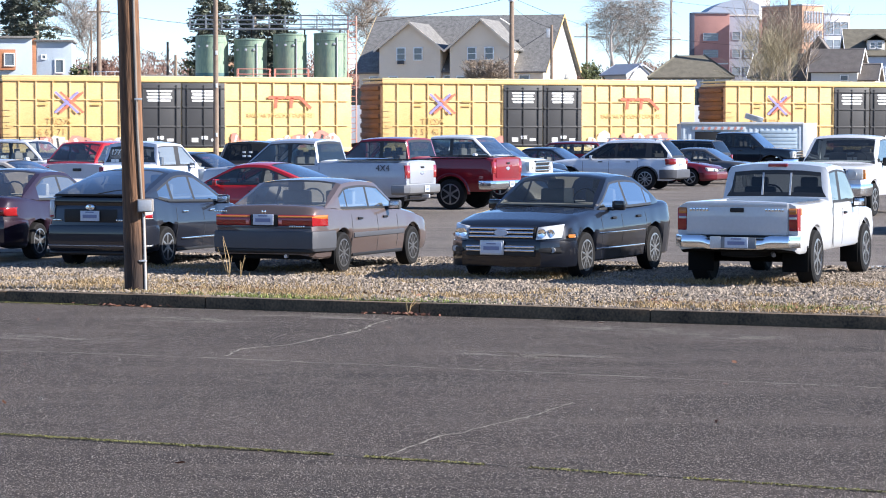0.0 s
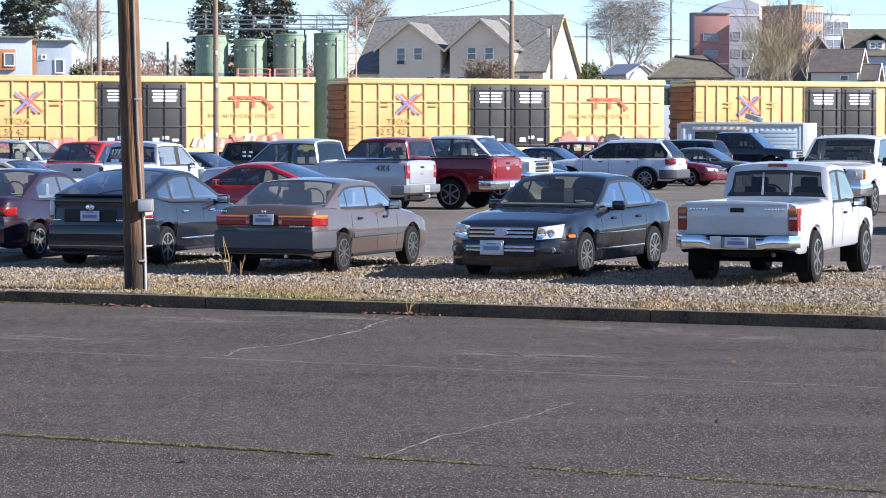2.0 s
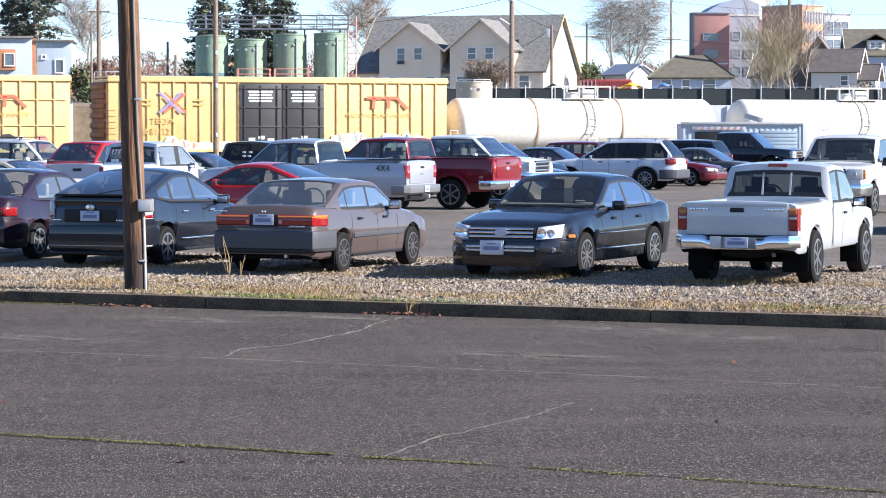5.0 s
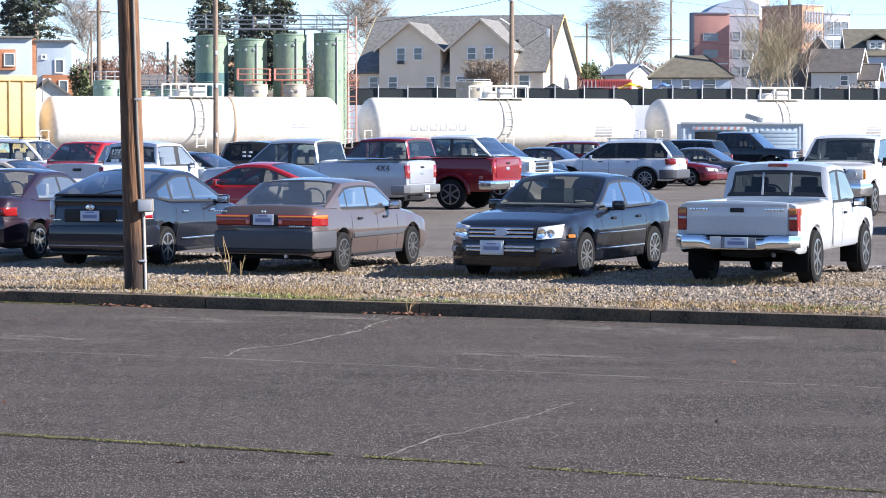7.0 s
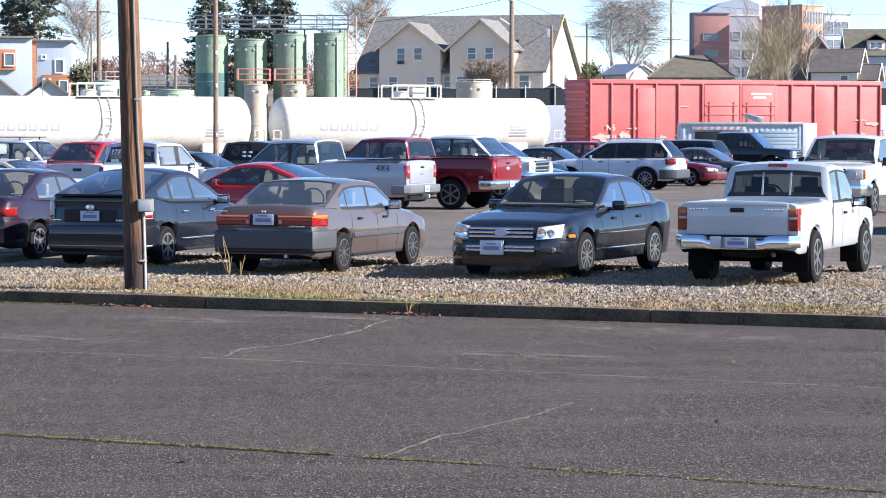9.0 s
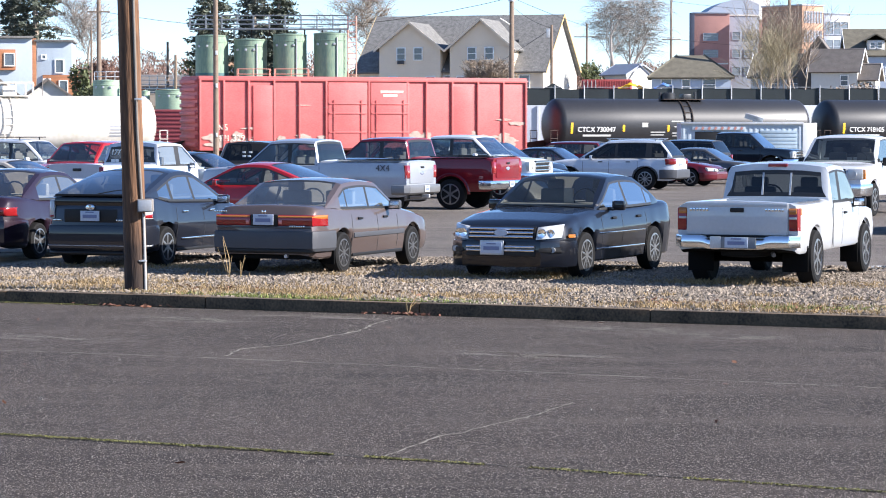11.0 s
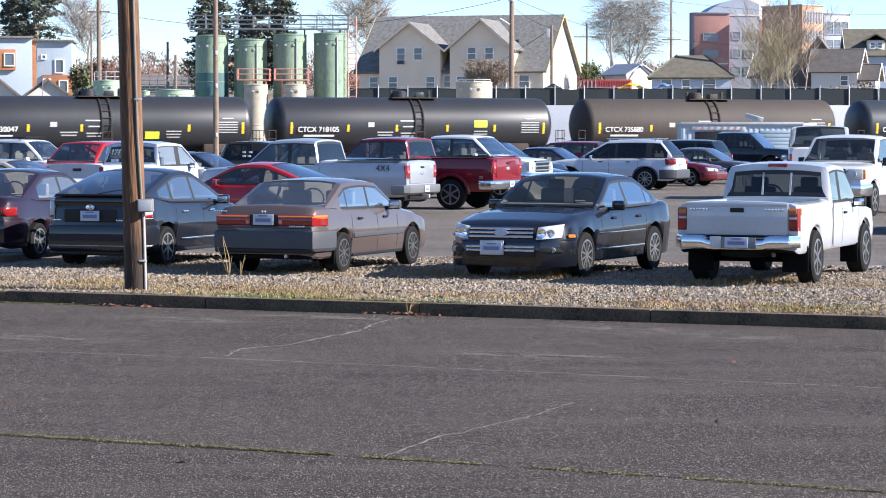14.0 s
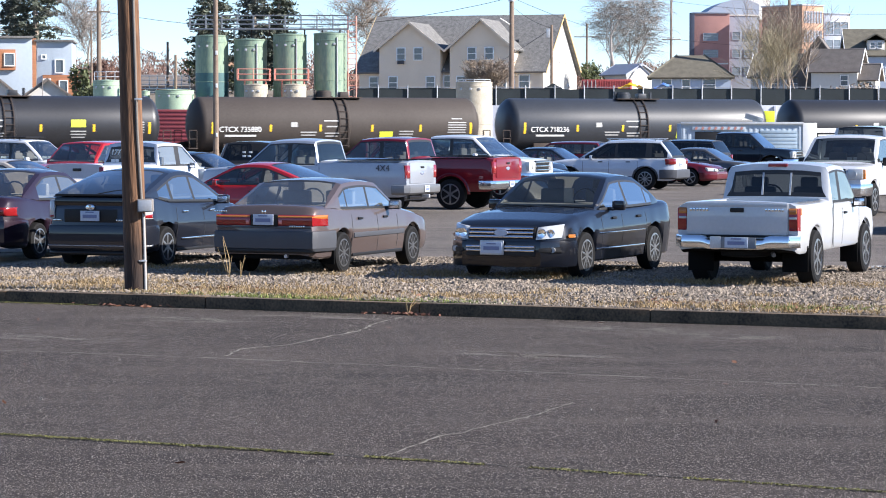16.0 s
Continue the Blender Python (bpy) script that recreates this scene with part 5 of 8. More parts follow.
    for k in range(8):
        part("ladder_rung", tube(bmesh.new(), (0.1, -0.09, 1.0 + k * 0.3), (0.55, -0.09, 1.0 + k * 0.3), 0.015, n=5), YELLOW, ob)
    sets = {"a": [SPRAYW, SPRAYR], "b": [SPRAYR, SPRAYW, SPRAYK], "c": [SPRAYC, SPRAYW]}
    graffiti(ob, 1.5 if tag != "c" else 3.0, d0 - 0.3, z0 + 0.05, 0.75, sets[tag], seed)
    graffiti(ob, d1 + 0.3, L - 1.5, z0 + 0.05, 0.95, sets[tag], seed + 5)
    bogie(ob, 2.6)
    bogie(ob, L - 2.6)
    couplers(ob, L)
    return ob


def red_boxcar(s):
    L, H, z0 = 18.6, 4.83, 0.95
    ob = thing("boxcar", on_track(s), "faded red boxcar with flaking paint along its sill", "boxcar", "train wagons")
    part("body", boxes([((L / 2, 1.5, (z0 + H) / 2 - 0.05), (L - 0.1, 2.96, H - z0 - 0.1))], 0.02), RUSTRED, ob)
    part("roof", boxes([((L / 2, 1.5, H - 0.07), (L, 3.1, 0.12))], 0.03), RUSTRED, ob)
    part("underframe", boxes([((L / 2, 1.45, 0.9), (L - 0.4, 0.5, 0.35))], 0.02), STEELDARK, ob)
    for x in (0.06, 1.35, 2.7, 4.1, 5.5, 7.0, 9.4, 11.6, 12.7, 14.2, 15.7, 17.2, L - 0.06):
        part("side_post", boxes([((x, -0.045, (z0 + H) / 2 - 0.1), (0.09, 0.11, H - z0 - 0.25))], 0.02), RUSTRED, ob)
    part("top_chord", boxes([((L / 2, -0.04, H - 0.17), (L, 0.10, 0.16))], 0.02), RUSTRED, ob)
    for x in (7.05, 9.45):
        dr = part("door", boxes([((x + 1.15, -0.06, (z0 + H) / 2 - 0.1), (2.2, 0.06, H - z0 - 0.4))], 0.02), RUSTRED, ob)
        for z in (1.9, 2.9, 3.4):
            part("door_rib", boxes([((x + 1.15, -0.11, z), (2.1, 0.05, 0.07))], 0.015), RUSTRED, dr)
        for fx in (0.35, 1.9):
            part("lock_rod", tube(bmesh.new(), (x + fx, -0.13, z0 + 0.2), (x + fx, -0.13, 3.6), 0.025, n=6), RUSTRED, dr)
    for x in (3.5, 14.8):
        part("access_hatch", boxes([((x, -0.03, 2.85), (1.1, 0.06, 3.0))], 0.02), RUSTRED, ob)
    rng = random.Random(8)
    for i in range(130):
        x = rng.uniform(0.6, L - 0.4)
        w, h = rng.uniform(0.2, 1.1), rng.uniform(0.10, 0.5)
        if rng.random() < 0.12:
            z = rng.uniform(2.0, 4.2)
            h *= 0.5
        else:
            z = z0 + 0.1 + rng.uniform(0, 0.5)
        n = 10
        bm = bmesh.new()
        slab(bm, [(x + w * 0.5 * math.cos(2 * math.pi * k / n) * rng.uniform(0.6, 1.2), -0.018 - 0.0001 * i, z + h * 0.5 * (1 + math.sin(2 * math.pi * k / n) * rng.uniform(0.6, 1.2))) for k in range(n)], 0.003)
        part("flaked_patch", bm, FLAKED, ob)
    lettering("lettering", "NS", 0.32, pose(1.0, -0.06, 2.0, 90, 0, 0), SPRAYW, ob)
    lettering("lettering", "471 329", 0.32, pose(1.0, -0.06, 1.45, 90, 0, 0), SPRAYW, ob)
    part("notice_patch", boxes([((10.7, -0.10, 4.05), (1.3, 0.006, 0.12)), ((10.6, -0.10, 3.85), (0.8, 0.006, 0.12))]), SPRAYW, ob)
    end = part("end_wall", boxes([((-0.03, 1.5, (z0 + H) / 2), (0.06, 2.9, H - z0 - 0.2))], 0.01), RUSTRED, ob)
    for k in range(9):
        part("corrugation", boxes([((-0.11, 1.5, z0 + 0.3 + k * 0.41), (0.14, 2.75, 0.22))], 0.06), RUSTRED, end)
    bogie(ob, 2.6)
    bogie(ob, L - 2.6)
    couplers(ob, L)
    return ob


def tank_wagon(s, label, material, style, number="", L=16.1, band_mat=None):
    ob = thing("tank_wagon", on_track(s), label, "tank car", "train wagons")
    R, zc = 1.46, 2.30
    prof = []
    for i in range(0, 9):
        a = math.pi / 2 * i / 8
        prof.append((max(0.001, R * math.sin(a) ** 0.9), 0.62 * (1 - math.cos(a))))
    prof += [(R, L * 0.3), (R, L * 0.7)]
    prof += [(r, L - h) for r, h in prof[8::-1]]
    bm = lathe(prof, 48, "X", at=(0, 1.5, zc))
    bmesh.ops.recalc_face_normals(bm, faces=bm.faces)
    part("tank", bm, material, ob, sharp=50)
    ink = WHITEINK if style == "black" else INKGREY
    for x in ([0.3 * L, 0.62 * L] if style == "banded" else [0.52 * L] if style == "black" else []):
        bm = lathe([(R + 0.02, x - 0.07), (R + 0.045, x - 0.05), (R + 0.045, x + 0.05), (R + 0.02, x + 0.07)], 48, "X", at=(0, 1.5, zc))
        part("saddle_band", bm, band_mat or material, ob)
    # sill, ends, platforms
    part("sill", boxes([((L / 2, 1.5, 0.86), (L + 0.6, 0.6, 0.34))], 0.03), STEELDARK if style == "black" else material, ob)
    for x in (2.2, L - 2.2):
        part("saddle", boxes([((x, 1.5, 1.05), (1.3, 2.3, 0.5))], 0.08), material if style != "black" else STEELDARK, ob)
    for x in (-0.15, L + 0.15):
        part("end_platform", boxes([((x, 1.5, 1.06), (0.5, 2.8, 0.06))], 0.01), STEELDARK, ob)
        for y in (0.15, 2.85):
            bm = bmesh.new()
            tube(bm, (x - 0.2, y, 1.06), (x - 0.2, y, 2.0), 0.022, n=5)
            tube(bm, (x + 0.2, y, 1.06), (x + 0.2, y, 2.0), 0.022, n=5)
            tube(bm, (x - 0.2, y, 2.0), (x + 0.2, y, 2.0), 0.022, n=5)
            tube(bm, (x - 0.2, y, 1.55), (x + 0.2, y, 1.55), 0.022, n=5)
            part("hand_rail", bm, STEELDARK if style == "black" else material, ob)
    # manway with its platform and ladder
    xm = L * 0.5
    top = zc + R
    bm = lathe([(0.42, top - 0.1), (0.42, top + 0.28), (0.36, top + 0.30), (0.36, top + 0.36), (0.001, top + 0.37)], 20, at=(xm - 0.6, 1.5, 0))
    part("manway", bm, material, ob)
    for yw in (0.95, 2.05):
        part("walkway", boxes([((xm, yw, top - 0.02), (2.6, 0.5, 0.05))], 0.01), material if style != "black" else STEELDARK, ob)
    bm = bmesh.new()
    if style != "black":
        for x in (xm - 1.4, xm - 0.5, xm + 0.5, xm + 1.4):
            for y in (0.7, 2.3):
                part("rail_post", tube(bmesh.new(), (x, y, top - 0.05), (x, y, top + 0.65), 0.045, n=6), material, ob)
        for y in (0.7, 2.3):
            part("handrail", tube(bmesh.new(), (xm - 1.4, y, top + 0.65), (xm + 1.4, y, top + 0.65), 0.045, n=6), material, ob)
        box(bm, (xm + 0.3, 1.5, top + 0.25), (0.7, 0.7, 0.5), 0.05)
    else:
        box(bm, (xm + 0.5, 1.5, top + 0.14), (0.5, 0.5, 0.3), 0.05)
        for dx in (-1.1, 1.1):
            part("vent_pipe", tube(bmesh.new(), (xm + dx, 1.5, top), (xm + dx, 1.5, top + 0.4), 0.08, n=8), material, ob)
    part("valve_housing", bm, material, ob)
    lad = bmesh.new()
    pts = [(zc + R * math.sin(a) * 1.04, 1.5 - R * math.cos(a) * 1.04) for a in [math.pi * k / 16 for k in (7, 6, 5, 4, 3, 2, 1, 0)]] + [(1.1, -0.02)]
    for dx in (-0.24, 0.24):
        for (z1, y1), (z2, y2) in zip(pts, pts[1:]):
            tube(lad, (xm + dx, y1, z1), (xm + dx, y2, z2), 0.035, n=5)
    metal_of = material if style != "black" else STEELDARK
    lad = part("ladder", lad, metal_of, ob)
    z = 1.2
    while z < zc + R * 0.95:
        y = 1.5 - 1.04 * math.sqrt(max(0, R * R - max(0, z - zc) ** 2)) if z > zc else -0.02
        part("rung", tube(bmesh.new(), (xm - 0.24, y, z), (xm + 0.24, y, z), 0.02, n=5), metal_of, lad)
        z += 0.36

    def on_tank(x, z, w, h, name, mt):
        # a thin plate bent to the round of the tank
        bm = bmesh.new()
        n = 3
        a0, a1 = math.asin((z - h / 2 - zc) / R), math.asin((z + h / 2 - zc) / R)
        rows = []
        for k in range(n + 1):
            a = a0 + (a1 - a0) * k / n
            rows.append([bm.verts.new((x + dx, 1.5 - (R + 0.012) * math.cos(a), zc + (R + 0.012) * math.sin(a))) for dx in (-w / 2, w / 2)])
        for A, B in zip(rows, rows[1:]):
            bm.faces.new((A[0], A[1], B[1], B[0]))
        part(name, bm, mt, ob)

    if style == "black":
        for fx, h in ((0.055, 0.6), (0.25, 0.36), (0.42, 0.36), (0.6, 0.36), (0.77, 0.36), (0.95, 0.6)):
            on_tank(L * fx, 2.12, 0.13, h, "reflector_strip", SIGNYEL)
        m = pose(0.075 * L, 0.008, 1.92, 90, 0, 0)
        if number:
            lettering("lettering", number, 0.27, m, WHITEINK, ob)
        else:
            on_tank(0.15 * L, 2.0, 2.2, 0.25, "writing_bar", WHITEINK)
        on_tank(0.15 * L, 1.72, 1.7, 0.10, "writing_bar", WHITEINK)
        for x, z, w, h in ((0.33, 2.3, 0.35, 0.25), (0.38, 1.9, 0.9, 0.07), (0.38, 1.75, 0.8, 0.07), (0.46, 2.5, 0.9, 0.07), (0.46, 2.2, 0.6, 0.07), (0.46, 1.85, 0.8, 0.07), (0.46, 1.7, 0.7, 0.07), (0.72, 1.95, 0.8, 0.06), (0.72, 1.8, 0.8, 0.06), (0.72, 1.65, 0.7, 0.06), (0.9, 2.62, 0.6, 0.06)):
            on_tank(L * x, z, w, h, "writing_bar", DIMINK)
        for k in range(5):
            on_tank(L * 0.9, 2.42 - 0.13 * k, 1.05, 0.055, "writing_bar", DIMINK)
        on_tank(L * (0.72 if number.endswith("5") or not number else 0.65), 2.35 if number.endswith("5") else 1.75, 0.75, 0.38, "placard", LIMEYEL)
    elif style == "lettered":
        for k in range(6):
            x = L * 0.155 + k * 0.56
            for dx, dz, w, h in ((-0.18, 0, 0.07, 0.4), (0.18, 0, 0.07, 0.4), (0, 0.17, 0.36, 0.06), (0, -0.17, 0.36, 0.06)):
                on_tank(x + dx, 2.2 + dz, w, h, "letter_bar", INKGREY)
        for k in range(4):
            on_tank(L * 0.86, 2.2 - 0.16 * k, 1.0, 0.08, "writing_bar", INKGREY)
    else:
        for k in range(4):
            on_tank(L * 0.84, 2.65 - 0.16 * k, 1.0, 0.09, "writing_bar", INKGREY)
    bogie(ob, 2.0)
    bogie(ob, L - 2.0)
    couplers(ob, L + 0.0)
    return ob


def build_railway():
    # ballast bed, sleepers and two rails
    bm = bmesh.new()
    A, B = -130, 190
    for k in range(40):
        a, b = A + (B - A) * k / 40, A + (B - A) * (k + 1) / 40
        quad(bm, ((a, -2.2, -0.28), (b, -2.2, -0.28), (b, -0.6, -0.02), (a, -0.6, -0.02)))
        quad(bm, ((a, -0.6, -0.02), (b, -0.6, -0.02), (b, 3.6, -0.02), (a, 3.6, -0.02)))
        quad(bm, ((a, 3.6, -0.02), (b, 3.6, -0.02), (b, 5.2, -0.28), (a, 5.2, -0.28)))
    bmesh.ops.remove_doubles(bm, verts=bm.verts, dist=0.001)
    bed = part("railway_bed", bm, mat("ballast", (0.17, 0.15, 0.13), 0.95, 0, 0.5, 8, 60, 1.0))
    bed.matrix_basis = pose(0, 142.8, 0, 0, 0, TRACK)
    tagged(bed, "grey stone ballast bed of a single railway track", "railway", kind="structure")
    for y in (0.73, 2.17):
        rl = part("rail", boxes([((30, y, 0.06), (320, 0.07, 0.14))], 0.01), GALV, bed)
    bm = bmesh.new()
    for k in range(300):
        box(bm, (-60 + k * 0.6, 1.45, -0.0), (0.24, 2.6, 0.05))
    part("sleeper", bm, GREYWOOD, bed)["kind"] = "stuff"


TRAIN = []


def build_train():
    Kf = 0.952
    for s, number, posts, tag in ((-24.0, "66 62 71", True, "a"), (-3.69 * Kf, "62 59 40", True, "a"), (18.0 * Kf, "62 57 48", True, "b"), (39.74 * Kf, "66 81 52", False, "c")):
        TRAIN.append((yellow_boxcar(s, number, posts, tag, len(TRAIN) + 3), s))
    rust = mat("rust_streaked_band", (0.45, 0.3, 0.2), 0.7, 0, 0.3, 3, 20)
    for s, lab, mt, st, num, L in (
            (60.1 * Kf, "white tank car with rusty saddle bands", TANKWHITE, "banded", "", 16.1),
            (78.5 * Kf, "white tank car with faded grey writing", TANKWHITE, "lettered", "", 16.0),
            (96.7 * Kf, "white tank car with faded grey writing", TANKWHITE, "lettered", "", 15.9)):
        TRAIN.append((tank_wagon(s, lab, mt, st, num, L, rust), s))
    s = 115.5 * Kf
    TRAIN.append((red_boxcar(s), s))
    for s, lab, mt, num in (
            (137.0 * Kf, "black tank car with yellow markers and white lettering", TANKBLACK, "CTCX 730047"),
            (155.1 * Kf, "black tank car with yellow markers and white lettering", TANKBLACK, "CTCX 718105"),
            (173.95 * Kf, "faded brown tank car with yellow markers", TANKBROWN, "CTCX 735880"),
            (192.6 * Kf, "slate black tank car with white lettering", TANKSLATE, "CTCX 718236"),
            (211.2 * Kf, "black tank car with yellow markers and white lettering", TANKBLACK, "")):
        TRAIN.append((tank_wagon(s, lab, mt, "black", num, 16.25), s))


build_railway()
build_train()


# ---- the moving van ----
def build_van():
    S = suv(3.3, 1.0, 0.95, 0.99, 2.22, 0.35, 1.62, 1.22, glass=[TINTED, MIDGLASS, MIDGLASS], inside=INTERGREY)
    S["cabin"].update(rt=-0.85, ft=2.3, fb=3.05, cuts=[0, 0.05, 0.30, 0.33, 0.62, 0.65, 0.95, 1.0], lean=0.12)
    ob = car("van", heading(20, 78, -66), "white passenger van with dark rear window driving through the lot", WHITE, S, "van", "moving vehicles")
    rear_kit(ob, S, (0.90, 1.15), (0.10, 0.5), (0.5, 0.26, 0.1), GREYPL, (0, 0.8, 0.02))
    front_kit(ob, S, (0.74, 0.85, 0.1), (0.34, 0.24), (0, 0.85, 0.9, 0.2), CHROME, 2)
    return ob


VAN = build_van()


def motions():
    for ob, s in TRAIN:
        walk(ob, [(float(t), on_track(s, t)) for t in range(17)])
    walk(VAN, [(t, heading(x, y, a)) for t, x, y, a in (
        (0.0, 62.0, 54.0, -66), (9.0, 27.0, 71.6, -66), (11.3, 16.05, 78.2, -66), (12.1, 13.75, 79.4, -66), (12.6, 12.75, 80.2, -50), (13.2, 11.55, 80.7, -22), (13.7, 11.5, 81.2, -2),
        (14.5, 11.85, 82.0, 18), (15.2, 12.7, 83.7, 24), (16.0, 13.75, 86.1, 24))])

# ---- poles ----
def build_poles():
    # near timber pole with conduit and meter box
    ob = thing("utility_pole", pose(-4.0, 34.6, -0.1, 0, -1.35, 0), "weathered brown timber utility pole with conduit and grey box", "utility pole")
    bm = bmesh.new()
    n, rng = 20, random.Random(2)
    rows = []
    for k in range(24):
        z = 11 * k / 23
        r = 0.152 - 0.0035 * z
        rows.append([bm.verts.new((r * (1 + 0.02 * noise.noise(Vector((i, z * 0.4, 1)))) * math.cos(2 * math.pi * i / n), r * (1 + 0.03 * noise.noise(Vector((i, z * 0.3, 7)))) * math.sin(2 * math.pi * i / n), z)) for i in range(n)])
    for a, b in zip(rows, rows[1:]):
        for i in range(n):
            bm.faces.new((a[i], a[(i + 1) % n], b[(i + 1) % n], b[i]))
    bm.faces.new(rows[-1])
    part("shaft", bm, WOODPOLE, ob)
    bm = bmesh.new()
    tube(bm, (0.115, -0.12, 1.3), (0.085, -0.13, 2.2), 0.02, n=10)
    tube(bm, (0.085, -0.13, 2.2), (0.07, -0.13, 10), 0.02, n=10)
    part("conduit", bm, mat("weathered_conduit", (0.17, 0.145, 0.12), 0.55, 0, 0.2), ob)
    part("lower_conduit", tube(bmesh.new(), (0.135, -0.10, 0.1), (0.135, -0.10, 1.12), 0.018, n=10), mat("pale_plastic_conduit", (0.42, 0.40, 0.37), 0.5, 0, 0.12), ob)
    bx = part("meter_box", boxes([((0.17, -0.15, 1.22), (0.20, 0.14, 0.17))], 0.012), PVC, ob, "light grey meter box")
    part("box_lid", boxes([((0.17, -0.226, 1.22), (0.17, 0.012, 0.14))], 0.004), GALV, bx)
    for z in (0.5, 2.6, 4.4):
        part("strap", boxes([((0.11, -0.13, z), (0.10, 0.04, 0.025))], 0.004), GALV, ob)

    def pole(x, y, z0, z1, r, label, arm=None, lean=0.0):
        ob = thing("utility_pole", pose(x, y, z0, 0, lean, 0), label, "utility pole", "distant poles")
        part("shaft", tube(bmesh.new(), (0, 0, 0), (0, 0, z1 - z0), r, r * 0.75, 10), GREYWOOD, ob)
        for za, w in arm or ():
            part("crossarm", boxes([((0, -0.15, za - z0), (w, 0.12, 0.14))], 0.01), GREYWOOD, ob)
            for k in range(4):
                part("insulator", lathe([(0.05, 0), (0.07, 0.08), (0.03, 0.2)], 8, at=(w * (k / 3 - 0.5) * 0.9, -0.15, za - z0 + 0.06)), GALV, ob)
        return ob

    p = pole(-11.1, 130, -0.3, 10.5, 0.145, "tall brown timber pole before the railway")
    for z in (2.2, 4.6, 6.2):
        part("tag", boxes([((0.05, -0.14, z), (0.1, 0.02, 0.2))], 0.003), WHITEINK, p)
    p = pole(6.5, 252, 4.4, 17.5, 0.26, "tall grey utility pole with a transformer beside the house", [(14.6, 2.4)])
    part("lamp_arm", tube(bmesh.new(), (0, 0, 7.6), (-1.1, -0.6, 8.3), 0.07, n=6), GALV, p)
    part("transformer", lathe([(0.001, 9.9), (0.33, 9.9), (0.33, 10.9), (0.001, 11.0)], 14, at=(0, -0.5, 0)), GALV, p)
    p = pole(10.7, 262, 4.5, 12.5, 0.17, "short timber pole with small fittings before the white gable")
    part("fitting", boxes([((-0.35, 0, 7.2), (0.4, 0.2, 0.9))], 0.05), GALV, p)
    pole(-33.6, 260, 4.2, 17, 0.26, "tall timber pole with a crossarm", [(13.7, 2.2)])
    pole(-34.6, 262, 4.2, 12, 0.12, "thin pole beside a taller one")
    pole(-36.2, 350, 6, 13.8, 0.2, "bare distant timber pole")
    pole(-21.5, 214, -0.3, 8.2, 0.14, "slender timber pole by the tanks", None, 0)
    pole(22.7, 420, 8, 19, 0.2, "distant pole with crossarms", [(16.9, 4.0)])
    pole(27.2, 430, 8, 20, 0.2, "distant pole with crossarms", [(18.2, 4.5)])
    pole(36.0, 420, 8, 24, 0.22, "distant tall transmission pole", [(16.5, 3.0)])
    pole(39.0, 300, 6, 18, 0.22, "timber pole beside the brick building")


# ---- yard behind the tracks ----
TEAL = mat("green_tank_paint", (0.14, 0.235, 0.19), 0.55, 0, 0.15, 0.5, 8, 0.02, tint=(0.30, 0.37, 0.24), stretch=(1, 1, 0.25))
SAGE = mat("pale_green_tank_paint", (0.32, 0.42, 0.30), 0.6, 0, 0.2, 1.2, 12, 0.03)
CREAM = mat("rusty_cream_tank", (0.40, 0.34, 0.25), 0.7, 0, 0.25, 1.2, 14, 0.05, tint=(0.56, 0.51, 0.41))
PINKRAIL = mat("faded_red_steel", (0.6, 0.24, 0.18), 0.6, 0, 0.15)
WALLPALE = mat("pale_grey_wall", (0.55, 0.57, 0.62), 0.8, 0, 0.1, 0.5, 6)
FENCEDK = mat("dark_fence_screen", (0.025, 0.033, 0.036), 0.85, 0, 0.3, 0.6, 14)


def railing(parent, pts, h, material, r=0.03, mid=1):
    for p in pts:
        part("railing_post", tube(bmesh.new(), p, (p[0], p[1], p[2] + h), r, n=5), material, parent)
    runs = [pts] if len(pts) < 6 else [[pts[0], pts[-1]]]
    for run in runs:
        for a, b in zip(run, run[1:]):
            for k in range(mid + 1):
                z = h * (k + 1) / (mid + 1)
                part("rail", tube(bmesh.new(), (a[0], a[1], a[2] + z), (b[0], b[1], b[2] + z), r * 0.9, n=5), material, parent)


def silo(x, y, z0, z1, r, material, label, rings=3):
    ob = thing("storage_silo", pose(x, y, z0), label, "silo", "storage tanks")
    h = z1 - z0
    prof = [(r, 0)]
    for k in range(1, rings + 1):
        z = h * 0.93 * k / rings
        prof += [(r, z - 0.03), (r + 0.025, z - 0.02), (r + 0.025, z + 0.02), (r, z + 0.03)]
    prof += [(r, h * 0.975), (r + 0.03, h * 0.977), (r + 0.03, h * 0.985), (r * 0.98, h * 0.986), (0.001, h)]
    part("shell", lathe(prof, 40), material, ob)
    for a in (3.9, 4.5, 5.0):
        part("nozzle", boxes([((r * 1.0 * math.cos(a), r * 1.0 * math.sin(a), h * 0.9), (0.18, 0.18, 0.18))], 0.03), GALV, ob)
    return ob


